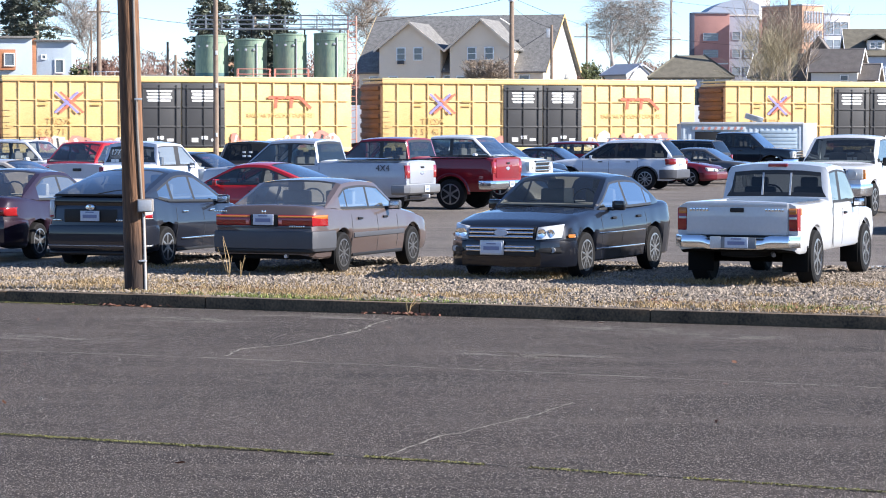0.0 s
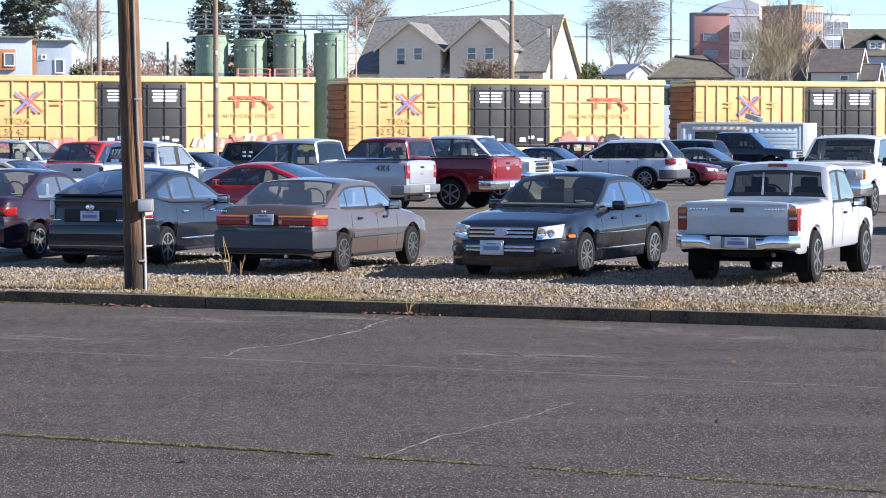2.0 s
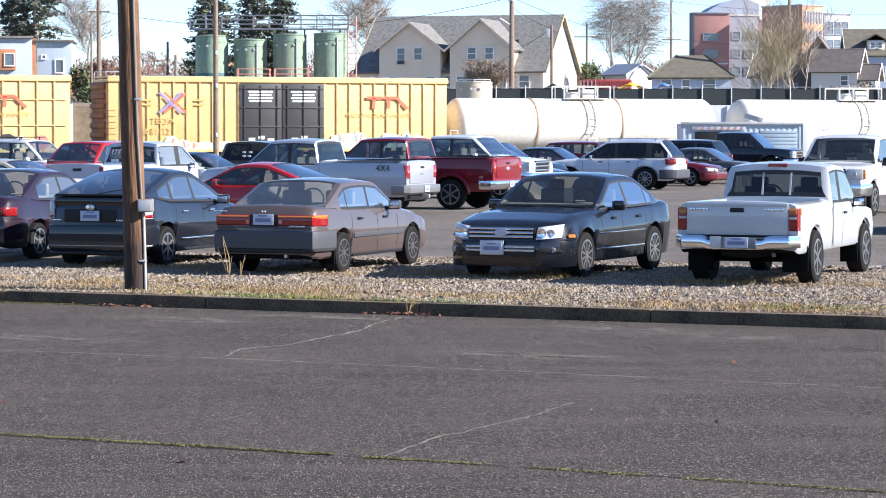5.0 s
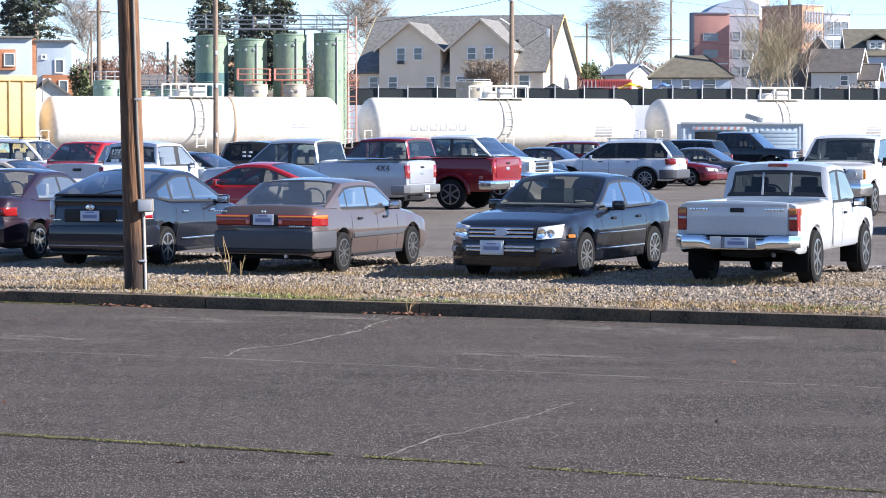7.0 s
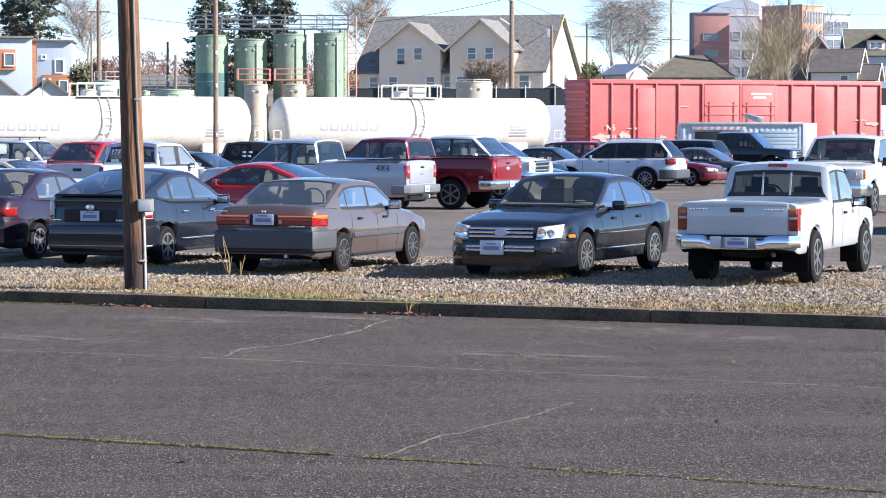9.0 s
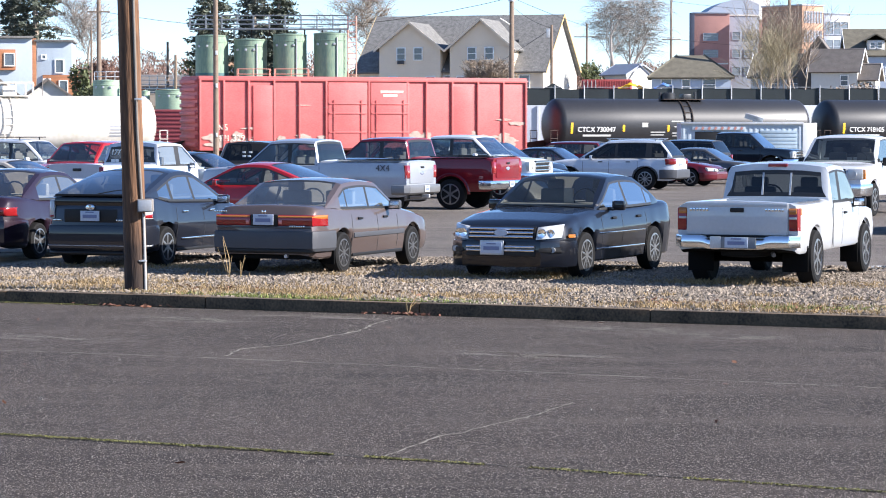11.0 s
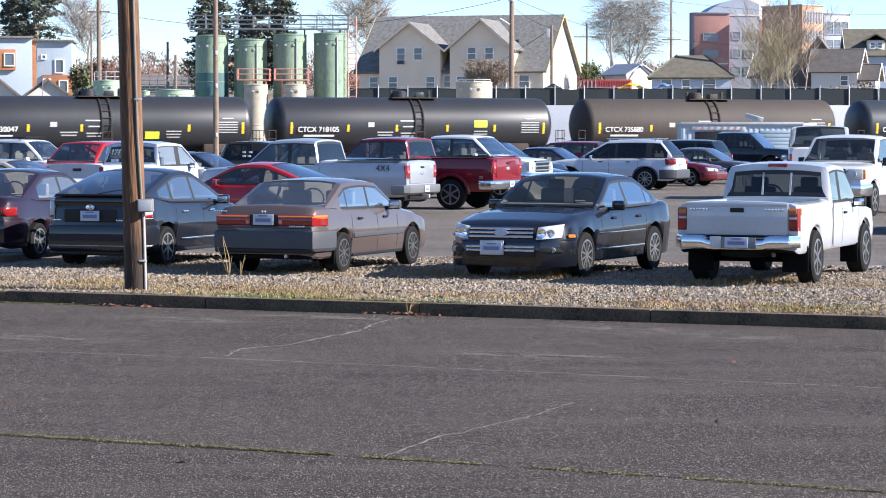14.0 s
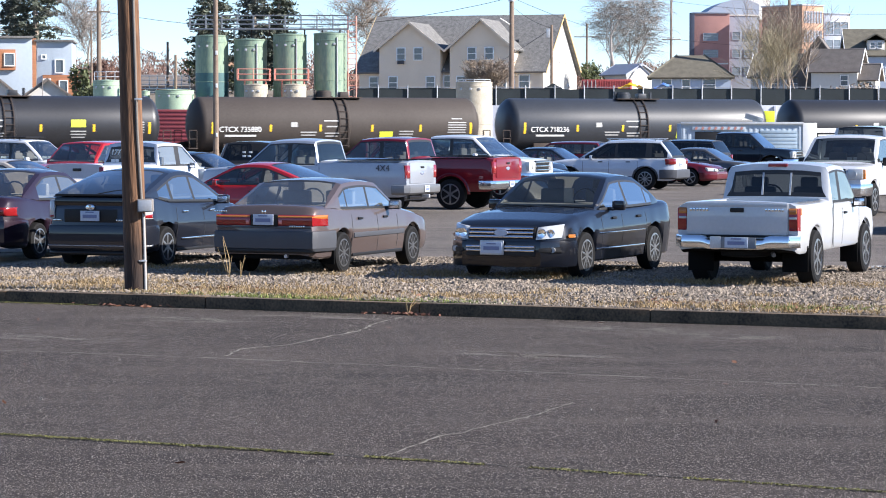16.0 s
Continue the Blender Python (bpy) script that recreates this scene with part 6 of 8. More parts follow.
def build_yard():
    # retaining wall and screened fence
    bm = boxes([((18, 224.6, 1.95), (64, 0.5, 4.6))], 0.03)
    for x in range(-12, 50, 4):
        box(bm, (x, 224.3, 1.95), (0.15, 0.15, 4.5))
    tagged(part("retaining_wall", bm, WALLPALE), "pale grey sheeted wall behind the railway", "wall", kind="structure")
    fence = thing("fence", pose(0, 226, 4.2), "dark green screened fence with steel posts", "fence")
    for k in range(24):
        x = -8 + k * 2.5
        part("post", tube(bmesh.new(), (x, -0.06, -0.05), (x, -0.06, 1.75), 0.05, n=8), GALV, fence)
        rng = random.Random(k)
        bm = bmesh.new()
        slab(bm, [(x + 0.05, 0, 0.05), (x + 2.45, 0, 0.05), (x + 2.45, 0, 1.5 + rng.uniform(-0.08, 0.05)), (x + 1.2, 0.02, 1.47 + rng.uniform(-0.1, 0.06)), (x + 0.05, 0, 1.52)], 0.02)
        part("screen", bm, FENCEDK, fence)
    part("top_rail", tube(bmesh.new(), (-8, -0.05, 1.6), (50, -0.05, 1.6), 0.025, n=6), GALV, fence)
    # four tall silos with a catwalk, base below the fence level
    Y = 215.0
    for xc, ztop, r in ((-18.66, 9.91, 1.33), (-15.55, 9.59, 1.33), (-12.37, 10.0, 1.35), (-9.1, 10.1, 1.33)):
        tank = silo(xc, Y, -0.3, ztop, r, TEAL, "tall blue-green steel storage silo")
        if xc < -17:
            part("lower_band", lathe([(r + 0.012, 0.05), (r + 0.012, 7.05)], 40), mat("dark_teal_band", (0.05, 0.125, 0.13), 0.55, 0, 0.2, 0.6, 8), tank, "darker teal painted lower half")
        else:
            part("level_pipe", tube(bmesh.new(), (r * 0.45, -r * 0.95, 0.2), (r * 0.45, -r * 0.95, ztop - 0.2), 0.05, n=6), GALV, tank)
    walkway = thing("catwalk", pose(0, Y - 0.4, 10.28), "grey steel catwalk with railings above the silos", "catwalk")
    xa, xb = -20.4, -7.59
    part("deck", boxes([(((xa + xb) / 2, 0, 0), (xb - xa, 1.0, 0.12))], 0.01), DARKGALV, walkway)
    for yy in (-0.5, 0.5):
        railing(walkway, [(xa + (xb - xa) * k / 10, yy, 0.05) for k in range(11)], 1.05, DARKGALV, 0.035, 2)
    for k in range(9):
        x = xa + (xb - xa) * (k + 0.5) / 9
        part("support", tube(bmesh.new(), (x, 0, -0.6), (x, 0, 0), 0.06, n=6), STEELDARK, walkway)
    # caged ladder tower in faded red
    lt = thing("ladder_tower", pose(-7.32, Y - 0.5, -0.3), "faded red steel ladder tower beside the silos", "ladder")
    hh = 11.33 + 0.3
    for sx in (-0.33, 0.33):
        for sy in (-0.3, 0.3):
            part("leg", tube(bmesh.new(), (sx, sy, 0), (sx, sy, hh), 0.045, n=6), PINKRAIL, lt)
    for k in range(26):
        z = hh * (k + 1) / 27
        part("rung", tube(bmesh.new(), (-0.33, -0.3, z), (0.33, -0.3, z + (0.25 if k % 4 == 0 else 0)), 0.03, n=5), PINKRAIL, lt)
    # pink railed platforms
    for a, b in ((-16.37, -13.8), (-13.4, -10.74)):
        pf = thing("railed_platform", pose(0, 211.5, 6.19), "faded red railed platform before a silo", "platform", "platforms")
        part("deck", boxes([(((a + b) / 2, 0.8, -0.05), (b - a, 1.8, 0.1))], 0.01), PINKRAIL, pf)
        railing(pf, [(a, 1.5, 0), (a, 0, 0), ((a + b) / 2, 0, 0), (b, 0, 0), (b, 1.5, 0)], 0.82, PINKRAIL, 0.04, 1)
        for x in (a + 0.6, (a + b) / 2, b - 0.3):
            part("leg", tube(bmesh.new(), (x, 0.1, -6.19 - 0.2), (x, 0.1, 0), 0.06, n=6), PINKRAIL, pf)
        silo(b - 1.08, 211.6, -0.3, 5.86, 0.95, CREAM, "short rusty cream process tank", 2)
    # lower green tanks, cream tank before the house
    for xc, y, r, ztop, rail, mt, lab in (
            (-27.21, 216, 1.19, 6.27, 0.8, SAGE, "short pale green storage tank with railing"),
            (-21.48, 213, 1.54, 5.44, 0, SAGE, "low pale green domed tank"),
            (-23.95, 214, 0.36, 5.37, 0, SAGE, "small green tank beside larger ones"),
            (2.4, 205, 1.4, 5.93, 0.3, CREAM, "rusty cream domed storage tank")):
        t = silo(xc, y, -0.3, ztop, r, mt, lab, 2)
        if rail:
            railing(t, [(r * 0.9 * math.cos(a), r * 0.9 * math.sin(a), ztop + 0.1) for a in (3.3, 4.0, 4.7, 5.4, 6.1)], rail, GALV, 0.035, 1)
    rl = thing("catwalk", pose(0, 218, 5.57), "grey steel walkway with railings over low tanks", "catwalk")
    a, b = -24.68, -20.69
    part("deck", boxes([(((a + b) / 2, 0, 0), (b - a, 1.0, 0.1))], 0.01), GALV, rl)
    railing(rl, [(a + (b - a) * k / 6, -0.5, 0) for k in range(7)], 1.0, GALV, 0.035, 2)
    for x in (a + 0.4, b - 0.3):
        part("leg", tube(bmesh.new(), (x, 0, -5.57 - 0.2), (x, 0, 0), 0.07, n=6), GALV, rl)
    # red louvred shed
    sh = thing("shed", pose(-20.38, 200, -0.3), "dark red ribbed metal shed beside the railway", "shed")
    part("wall", boxes([((0, 1.5, 2.0), (5.2, 3.0, 4.0))], 0.02), mat("dark_red_sheet", (0.22, 0.04, 0.05), 0.6, 0, 0.15), sh)
    for k in range(13):
        part("rib", boxes([((0, -0.03, 0.3 + k * 0.3), (5.2, 0.08, 0.14))], 0.02), mat("red_rib", (0.24, 0.045, 0.055), 0.6) if k == 0 else bpy.data.materials["red_rib"], sh)
    # container office in front of the railway
    c = thing("container", pose(12.09, 135, -0.3), "pale blue-grey container with a roller door and striped board", "container")
    pale = mat("pale_container_paint", (0.38, 0.44, 0.50), 0.6, 0, 0.1, 1, 12)
    W = 6.18
    MARKERRED = mat("faded_stripe_red", (0.42, 0.2, 0.17), 0.6)
    part("body", boxes([((W / 2, 1.25, 1.42), (W, 2.4, 2.7))], 0.03), pale, c)
    for k in range(22):
        part("corrugation", boxes([((W * (k + 0.5) / 22, 0.045, 1.4), (0.13, 0.03, 2.4))], 0.01), pale, c)
    part("roof_edge", boxes([((W / 2, 0.0, 2.78), (W + 0.05, 0.14, 0.12))], 0.01), GALV, c)
    dr = part("roller_door", boxes([((W * 0.80, -0.02, 1.25), (1.9, 0.06, 2.3))], 0.01), mat("roller_door_blue", (0.36, 0.45, 0.52), 0.5, 0.2), c)
    for k in range(12):
        part("slat", boxes([((W * 0.80, -0.06, 0.25 + k * 0.19), (1.86, 0.04, 0.15))], 0.015), dr.data.materials[0], dr)
    bd = part("striped_board", boxes([((W * 0.31, -0.03, 2.52), (2.7, 0.04, 0.17))], 0.005), pale, c)
    part("side_opening", boxes([((W * 0.22, 0.02, 1.35), (1.3, 0.04, 2.0))], 0.01), BLACKPL, c)
    part("end_panel", boxes([((W + 0.36, 0.4, 1.42), (0.72, 0.8, 2.75))], 0.02), WHITEINK, c)
    for k in range(8):
        bm = bmesh.new()
        box(bm, (W * 0.31 - 1.15 + k * 0.33, -0.056, 2.52), (0.12, 0.01, 0.16), 0, Matrix.Rotation(0.5, 4, "Y"))
        part("stripe", bm, MARKERRED, bd)
    bm = bmesh.new()
    box(bm, (W * 0.61, 0.6, 3.05), (0.95, 0.7, 0.05), 0.01, Matrix.Rotation(-0.35, 4, "X") @ Matrix.Rotation(0.3, 4, "Y"))
    box(bm, (W * 0.61, 0.7, 2.9), (0.06, 0.06, 0.4))
    tagged(part("solar_panel", bm, GALV, c), "small grey solar panel on a stand")
    sg = thing("sign", pose(20.08, 165, -0.3), "white and lime sign board on a post", "sign")
    part("post", tube(bmesh.new(), (0, 0.06, 0), (0, 0.06, 3.6), 0.06, n=8), GALV, sg)
    part("board", boxes([((0, 0, 3.2), (1.0, 0.04, 0.85))], 0.01), LIMEYEL, sg)


def build_wires():
    # slack overhead lines between the far poles
    for i, (a, b, sag) in enumerate((((6.5, 252, 14.7), (36.0, 420, 16.6), 1.2), ((6.5, 252, 13.9), (10.7, 262, 12.2), 0.3), ((-33.6, 260, 13.8), (6.5, 252, 14.7), 2.2), ((22.7, 420, 17.0), (36.0, 420, 16.6), 0.6), ((10.7, 262, 12.2), (2.5, 285, 7.5), 0.2), ((36.0, 420, 22.5), (90, 420, 21.5), 1.5), ((36.0, 420, 16.6), (90, 420, 16.0), 1.5))):
        bm = bmesh.new()
        pts = []
        for k in range(15):
            t = k / 14
            p = Vector(a).lerp(Vector(b), t)
            p.z -= sag * 4 * t * (1 - t)
            pts.append(p)
        for p, q in zip(pts, pts[1:]):
            tube(bm, p, q, 0.022, n=4, cap=False)
        tagged(part("overhead_wire", bm, BLACKPL), "thin dark overhead wire between utility poles", "cable", "overhead wires")


build_poles()
build_wires()
build_yard()

# ---- houses, buildings and trees beyond the yard ----
SIDING = mat("beige_lap_siding", (0.78, 0.65, 0.50), 0.75, 0, 0.08, 0.6, 20)
SHINGLE = mat("grey_roof_shingle", (0.15, 0.147, 0.14), 0.9, 0, 0.5, 2.5, 7, 0.5, tint=(0.24, 0.235, 0.225))
BROWNROOF = mat("brown_roof_shingle", (0.155, 0.135, 0.12), 0.9, 0, 0.3, 1.5, 14, 0.4)
TANROOF = mat("tan_roof_shingle", (0.22, 0.19, 0.135), 0.9, 0, 0.25, 1.5, 14, 0.4)
MOSSROOF = mat("mossy_roof_shingle", (0.105, 0.095, 0.072), 0.9, 0, 0.35, 1.5, 14, 0.4, tint=(0.16, 0.145, 0.11))
PALEPANE = mat("hazy_window_glass", (0.14, 0.165, 0.2), 0.1, 0, 0.2, 0.5, 4, spec=0.8)
WHITEWALL = mat("white_siding", (0.64, 0.62, 0.57), 0.7, 0, 0.05)
BLUEWALL = mat("pale_blue_siding", (0.40, 0.47, 0.58), 0.7, 0, 0.08)
TOWNBLUE = mat("blue_render", (0.36, 0.42, 0.48), 0.75, 0, 0.08)
CEDAR = mat("cedar_cladding", (0.36, 0.15, 0.07), 0.7, 0, 0.25, 2, 20, stretch=(0.2, 0.2, 4))
OCHRE = mat("ochre_bargeboard", (0.50, 0.36, 0.17), 0.7)
BRICK = mat("red_brick", (0.42, 0.22, 0.19), 0.85, 0, 0.2, 0.4, 6, 0.2)
BRICKO = mat("orange_brick", (0.46, 0.27, 0.18), 0.85, 0, 0.2, 0.4, 6, 0.2)
SLATEPANEL = mat("grey_metal_panel", (0.33, 0.36, 0.42), 0.5, 0.2, 0.1)
WFRAME = mat("white_window_frame", (0.85, 0.85, 0.84), 0.6)
PANE = mat("dark_window_glass", (0.09, 0.11, 0.14), 0.08, 0, 0.2, 0.5, 4, spec=0.8)
BARK = mat("grey_bark", (0.26, 0.22, 0.18), 0.9, 0, 0.3, 2, 20)
TWIG = mat("pale_twigs", (0.27, 0.215, 0.165), 0.9, 0, 0.25, 2, 20)
PALETWIG = mat("silvery_twigs", (0.29, 0.255, 0.225), 0.9, 0, 0.2, 2, 20)
OLIVETWIG = mat("olive_twigs", (0.33, 0.285, 0.185), 0.9, 0, 0.25, 2, 20)
NEEDLE = mat("conifer_needles", (0.10, 0.115, 0.085), 0.85, 0, 0.3, 2, 20, island=0.5)
NEEDLEB = mat("bluish_needles", (0.12, 0.135, 0.115), 0.85, 0, 0.3, 2, 20, island=0.5)
EVERGREEN = mat("evergreen_leaves", (0.09, 0.105, 0.045), 0.8, 0, 0.3, 2, 20, island=0.5)
RUSSET = mat("russet_twigs", (0.22, 0.13, 0.10), 0.9, 0, 0.3, 2, 20, island=0.4)


def window(parent, x, y, z, w, h, face="y", rail=True, pane=PANE, frame_mat=WFRAME):
    """A framed sash window standing 4 cm proud of a wall that faces -y (or +x)."""
    def put(c, s):
        return (c, s) if face == "y" else ((x - (c[1] - y), y + (c[0] - x), c[2]), (s[1], s[0], s[2]))
    items = [put((x - w / 2, y - 0.03, z), (0.1, 0.12, h + 0.1)), put((x + w / 2, y - 0.03, z), (0.1, 0.12, h + 0.1)), put((x, y - 0.03, z + h / 2), (w, 0.12, 0.1)), put((x, y - 0.05, z - h / 2), (w + 0.1, 0.16, 0.1))]
    if rail:
        items.append(put((x, y - 0.025, z), (w, 0.08, 0.07)))
    fr = part("window_frame", boxes(items, 0.01), frame_mat, parent)
    part("pane", boxes([put((x, y - 0.005, z), (w - 0.08, 0.03, h - 0.08))]), pane, fr)
    return fr


def gable_roof(parent, x0, x1, y0, y1, ze, zr, material, over=0.4, thick=0.18, board=None, hip=0.0):
    """Two roof slopes with the ridge along x over the plan x0..x1, y0..y1."""
    ym = (y0 + y1) / 2
    sl = (zr - ze) / (ym - y0)
    for s, yy in ((-1, y0), (1, y1)):
        ye, z = yy + s * over, ze - over * sl
        pts = [(x0 - over, ye, z), (x1 + over, ye, z), (x1 + over - hip, ym, zr), (x0 - over + hip, ym, zr)]
        bm = bmesh.new()
        slab(bm, pts if s < 0 else pts[::-1], thick)
        part("roof_slope", bm, material, parent)
        if hip:
            xe = x0 - over if s < 0 else x1 + over
            tri = [(xe, y0 - over, z), (xe - s * hip, ym, zr), (xe, y1 + over, z)]
            bm = bmesh.new()
            slab(bm, tri[::-1] if s < 0 else tri, thick)
            bmesh.ops.recalc_face_normals(bm, faces=bm.faces)
            part("roof_slope", bm, material, parent)
            continue
        for xe in (x0 - over - 0.02, x1 + over + 0.02):
            bm = bmesh.new()
            slab(bm, [(xe, ye, z - 0.28), (xe, ym, zr - 0.28), (xe, ym, zr + 0.03), (xe, ye, z + 0.03)], 0.05)
            part("bargeboard", bm, board or WFRAME, parent)


def gable_body(parent, x0, x1, y0, y1, z0, ze, zr, material, name="wall"):
    """Walls with pointed ends, ridge along x."""
    bm = bmesh.new()
    ym = (y0 + y1) / 2
    prof = [(y0, z0), (y1, z0), (y1, ze), (ym, zr), (y0, ze)]
    a = [bm.verts.new((x0, y, z)) for y, z in prof]
    b = [bm.verts.new((x1, y, z)) for y, z in prof]
    bm.faces.new(a[::-1])
    bm.faces.new(b)
    for i in range(5):
        j = (i + 1) % 5
        bm.faces.new((a[i], a[j], b[j], b[i]))
    bmesh.ops.recalc_face_normals(bm, faces=bm.faces)
    return part(name, bm, material, parent)


def courses(parent, x0, x1, y, z0, z1, material, step=0.22):
    """Lap siding boards on a wall that faces -y."""
    bm = bmesh.new()
    z = z0
    while z < z1:
        slab(bm, [(x0, y - 0.035, z), (x1, y - 0.035, z), (x1, y - 0.012, z + step), (x0, y - 0.012, z + step)], 0.01)
        z += step
    part("siding", bm, material, parent)["kind"] = "stuff"


def build_beige_house():
    z0 = 5.2
    h = thing("house", pose(10.9, 290, z0, 0, 0, -16), "large beige sided house with grey roof and two front gables", "house")
    L, D, ze, zr = 21.0, 16.0, 3.75, 9.9
    gable_body(h, -L, 0, 0, D, 0, ze, zr - 0.15, SIDING)
    part("end_cladding", boxes([((0.02, D / 2, ze / 2), (0.04, D, ze))]), WHITEWALL, h)
    bm = bmesh.new()
    slab(bm, [(0.045, 0.05, ze), (0.045, D - 0.05, ze), (0.045, D / 2, zr - 0.3)], 0.03)
    part("gable_cladding", bm, WHITEWALL, h, "sunlit white gable end")
    gable_roof(h, -L, 0, 0, D, ze, zr, SHINGLE, 0.5, 0.2, OCHRE)
    courses(h, -L, 0, 0, 0.2, ze - 0.2, SIDING)
    for xg, zp in ((-14.9, 8.9), (-6.8, 9.2)):
        hw, zeg = 3.5, 6.2
        # gable wing: ridge runs along y
        bm = bmesh.new()
        prof = [(xg - hw, 0), (xg + hw, 0), (xg + hw, zeg), (xg, zp - 0.15), (xg - hw, zeg)]
        a = [bm.verts.new((x, -0.9, z)) for x, z in prof]
        b = [bm.verts.new((x, 6.4, z)) for x, z in prof]
        bm.faces.new(a)
        bm.faces.new(b[::-1])
        for i in range(5):
            j = (i + 1) % 5
            bm.faces.new((a[i], b[i], b[j], a[j]))
        bmesh.ops.recalc_face_normals(bm, faces=bm.faces)
        part("gable_wing", bm, SIDING, h)
        courses(h, xg - hw, xg + hw, -0.9, 0.2, zeg - 0.1, SIDING)
        sl = (zp - zeg) / hw
        for s in (-1, 1):
            ov = 0.55
            pts = [(xg + s * (hw + ov), -1.35, zeg - ov * sl), (xg, -1.35, zp), (xg, 7.2, zp), (xg + s * (hw + ov), 7.2, zeg - ov * sl)]
            bm = bmesh.new()
            slab(bm, pts[::-1] if s > 0 else pts, 0.16)
            bmesh.ops.recalc_face_normals(bm, faces=bm.faces)
            part("gable_roof", bm, SHINGLE, h)
            bm = bmesh.new()
            slab(bm, [(xg + s * (hw + ov), -1.37, zeg - ov * sl - 0.25), (xg, -1.37, zp - 0.25), (xg, -1.37, zp + 0.03), (xg + s * (hw + ov), -1.37, zeg - ov * sl + 0.03)], 0.05)
            part("bargeboard", bm, SIDING, h)
        for dx in (-0.98, 0.98):
            window(h, xg + dx, -0.94, 5.35, 0.95, 1.35)
        part("air_conditioner", boxes([((xg - 0.98, -1.1, 4.45), (0.7, 0.4, 0.4))], 0.03), GREYPL, h)
        window(h, xg - 1.9 if xg < -10 else xg - 2.2, -0.94, 2.2, 1.0, 1.35)
        window(h, xg + 2.4, -0.94, 2.2, 1.0, 1.35)
    window(h, -19.3, -0.04, 2.2, 1.0, 1.35)
    window(h, -2.1, -0.04, 2.3, 1.15, 1.4)
    window(h, -10.8, -0.04, 2.3, 1.0, 1.35)
    for yy in (6.2, 7.4, 9.0, 10.2):
        for zz in (5.0,):
            window(h, 0.08, yy, zz, 0.45, 0.9, "x", False)
    window(h, 0.08, 11.5, 1.7, 0.6, 0.9, "x")
    for x in (-11.2, -3.2):
        part("downpipe", tube(bmesh.new(), (x, -0.12, 0), (x, -0.12, ze), 0.06, n=6), WFRAME, h)
    for x, zz in ((-6.0, 8.0), (-12.0, 8.0)):
        part("roof_vent", boxes([((x + 2.0, 3.9, ze + 3.1), (0.7, 0.4, 0.3))], 0.05), GREYPL, h)


def plain_house(x, y, z0, rz, L, D, ze, zr, wall, roof, label, windows=(), board=None, hip=0.0):
    h = thing("house", pose(x, y, z0, 0, 0, rz), label, "house", "houses beyond the yard")
    gable_body(h, -L / 2, L / 2, 0, D, 0, ze, (zr if not hip else ze + 0.02) - 0.15 * (not hip), wall)
    gable_roof(h, -L / 2, L / 2, 0, D, ze, zr, roof, 0.45, 0.18, board, hip)
    for wx, wz, ww, wh in windows:
        window(h, wx, -0.03, wz, ww, wh)
    return h


def gable_front(x, y, z0, rz, W, D, ze, zr, wall, roof, label, windows=()):
    """A small house whose pointed end faces the yard."""
    h = thing("house", pose(x, y, z0, 0, 0, rz), label, "house", "houses beyond the yard")
    ob = gable_body(h, 0, D, -W / 2, W / 2, 0, ze, zr - 0.15, wall)
    ob.matrix_basis = pose(0, 0, 0, 0, 0, 90)
    n0 = len(h.children)
    gable_roof(h, 0, D, -W / 2, W / 2, ze, zr, roof, min(0.35, W * 0.1), 0.16, roof)
    for c in list(h.children)[n0:]:
        c.matrix_basis = pose(0, 0, 0, 0, 0, 90)
    for wx, wz, ww, wh in windows:
        window(h, wx, -0.03, wz, ww, wh)
    return h


def block(name, m, W, D, H, wall, label, category, cols=0, rows=0, ww=1.4, wh=1.6, z_first=2.0, pitch=None, x_in=1.0, parapet=None):
    """A flat-roofed building with a grid of windows on its near side."""
    b = thing(name, m, label, category, "buildings beyond the yard")
    part("wall", boxes([((W / 2, D / 2, H / 2), (W, D, H))], 0.03), wall, b)
    part("roof", boxes([((W / 2, D / 2, H + 0.12), (W + 0.3, D + 0.3, 0.24))], 0.03), parapet or SLATEPANEL, b)
    for i in range(cols):
        for j in range(rows):
            x = x_in + (W - 2 * x_in) * (i + 0.5) / cols
            window(b, x, -0.02, z_first + j * (pitch or 3.6), ww, wh, pane=PALEPANE, frame_mat=SLATEPANEL)
    return b


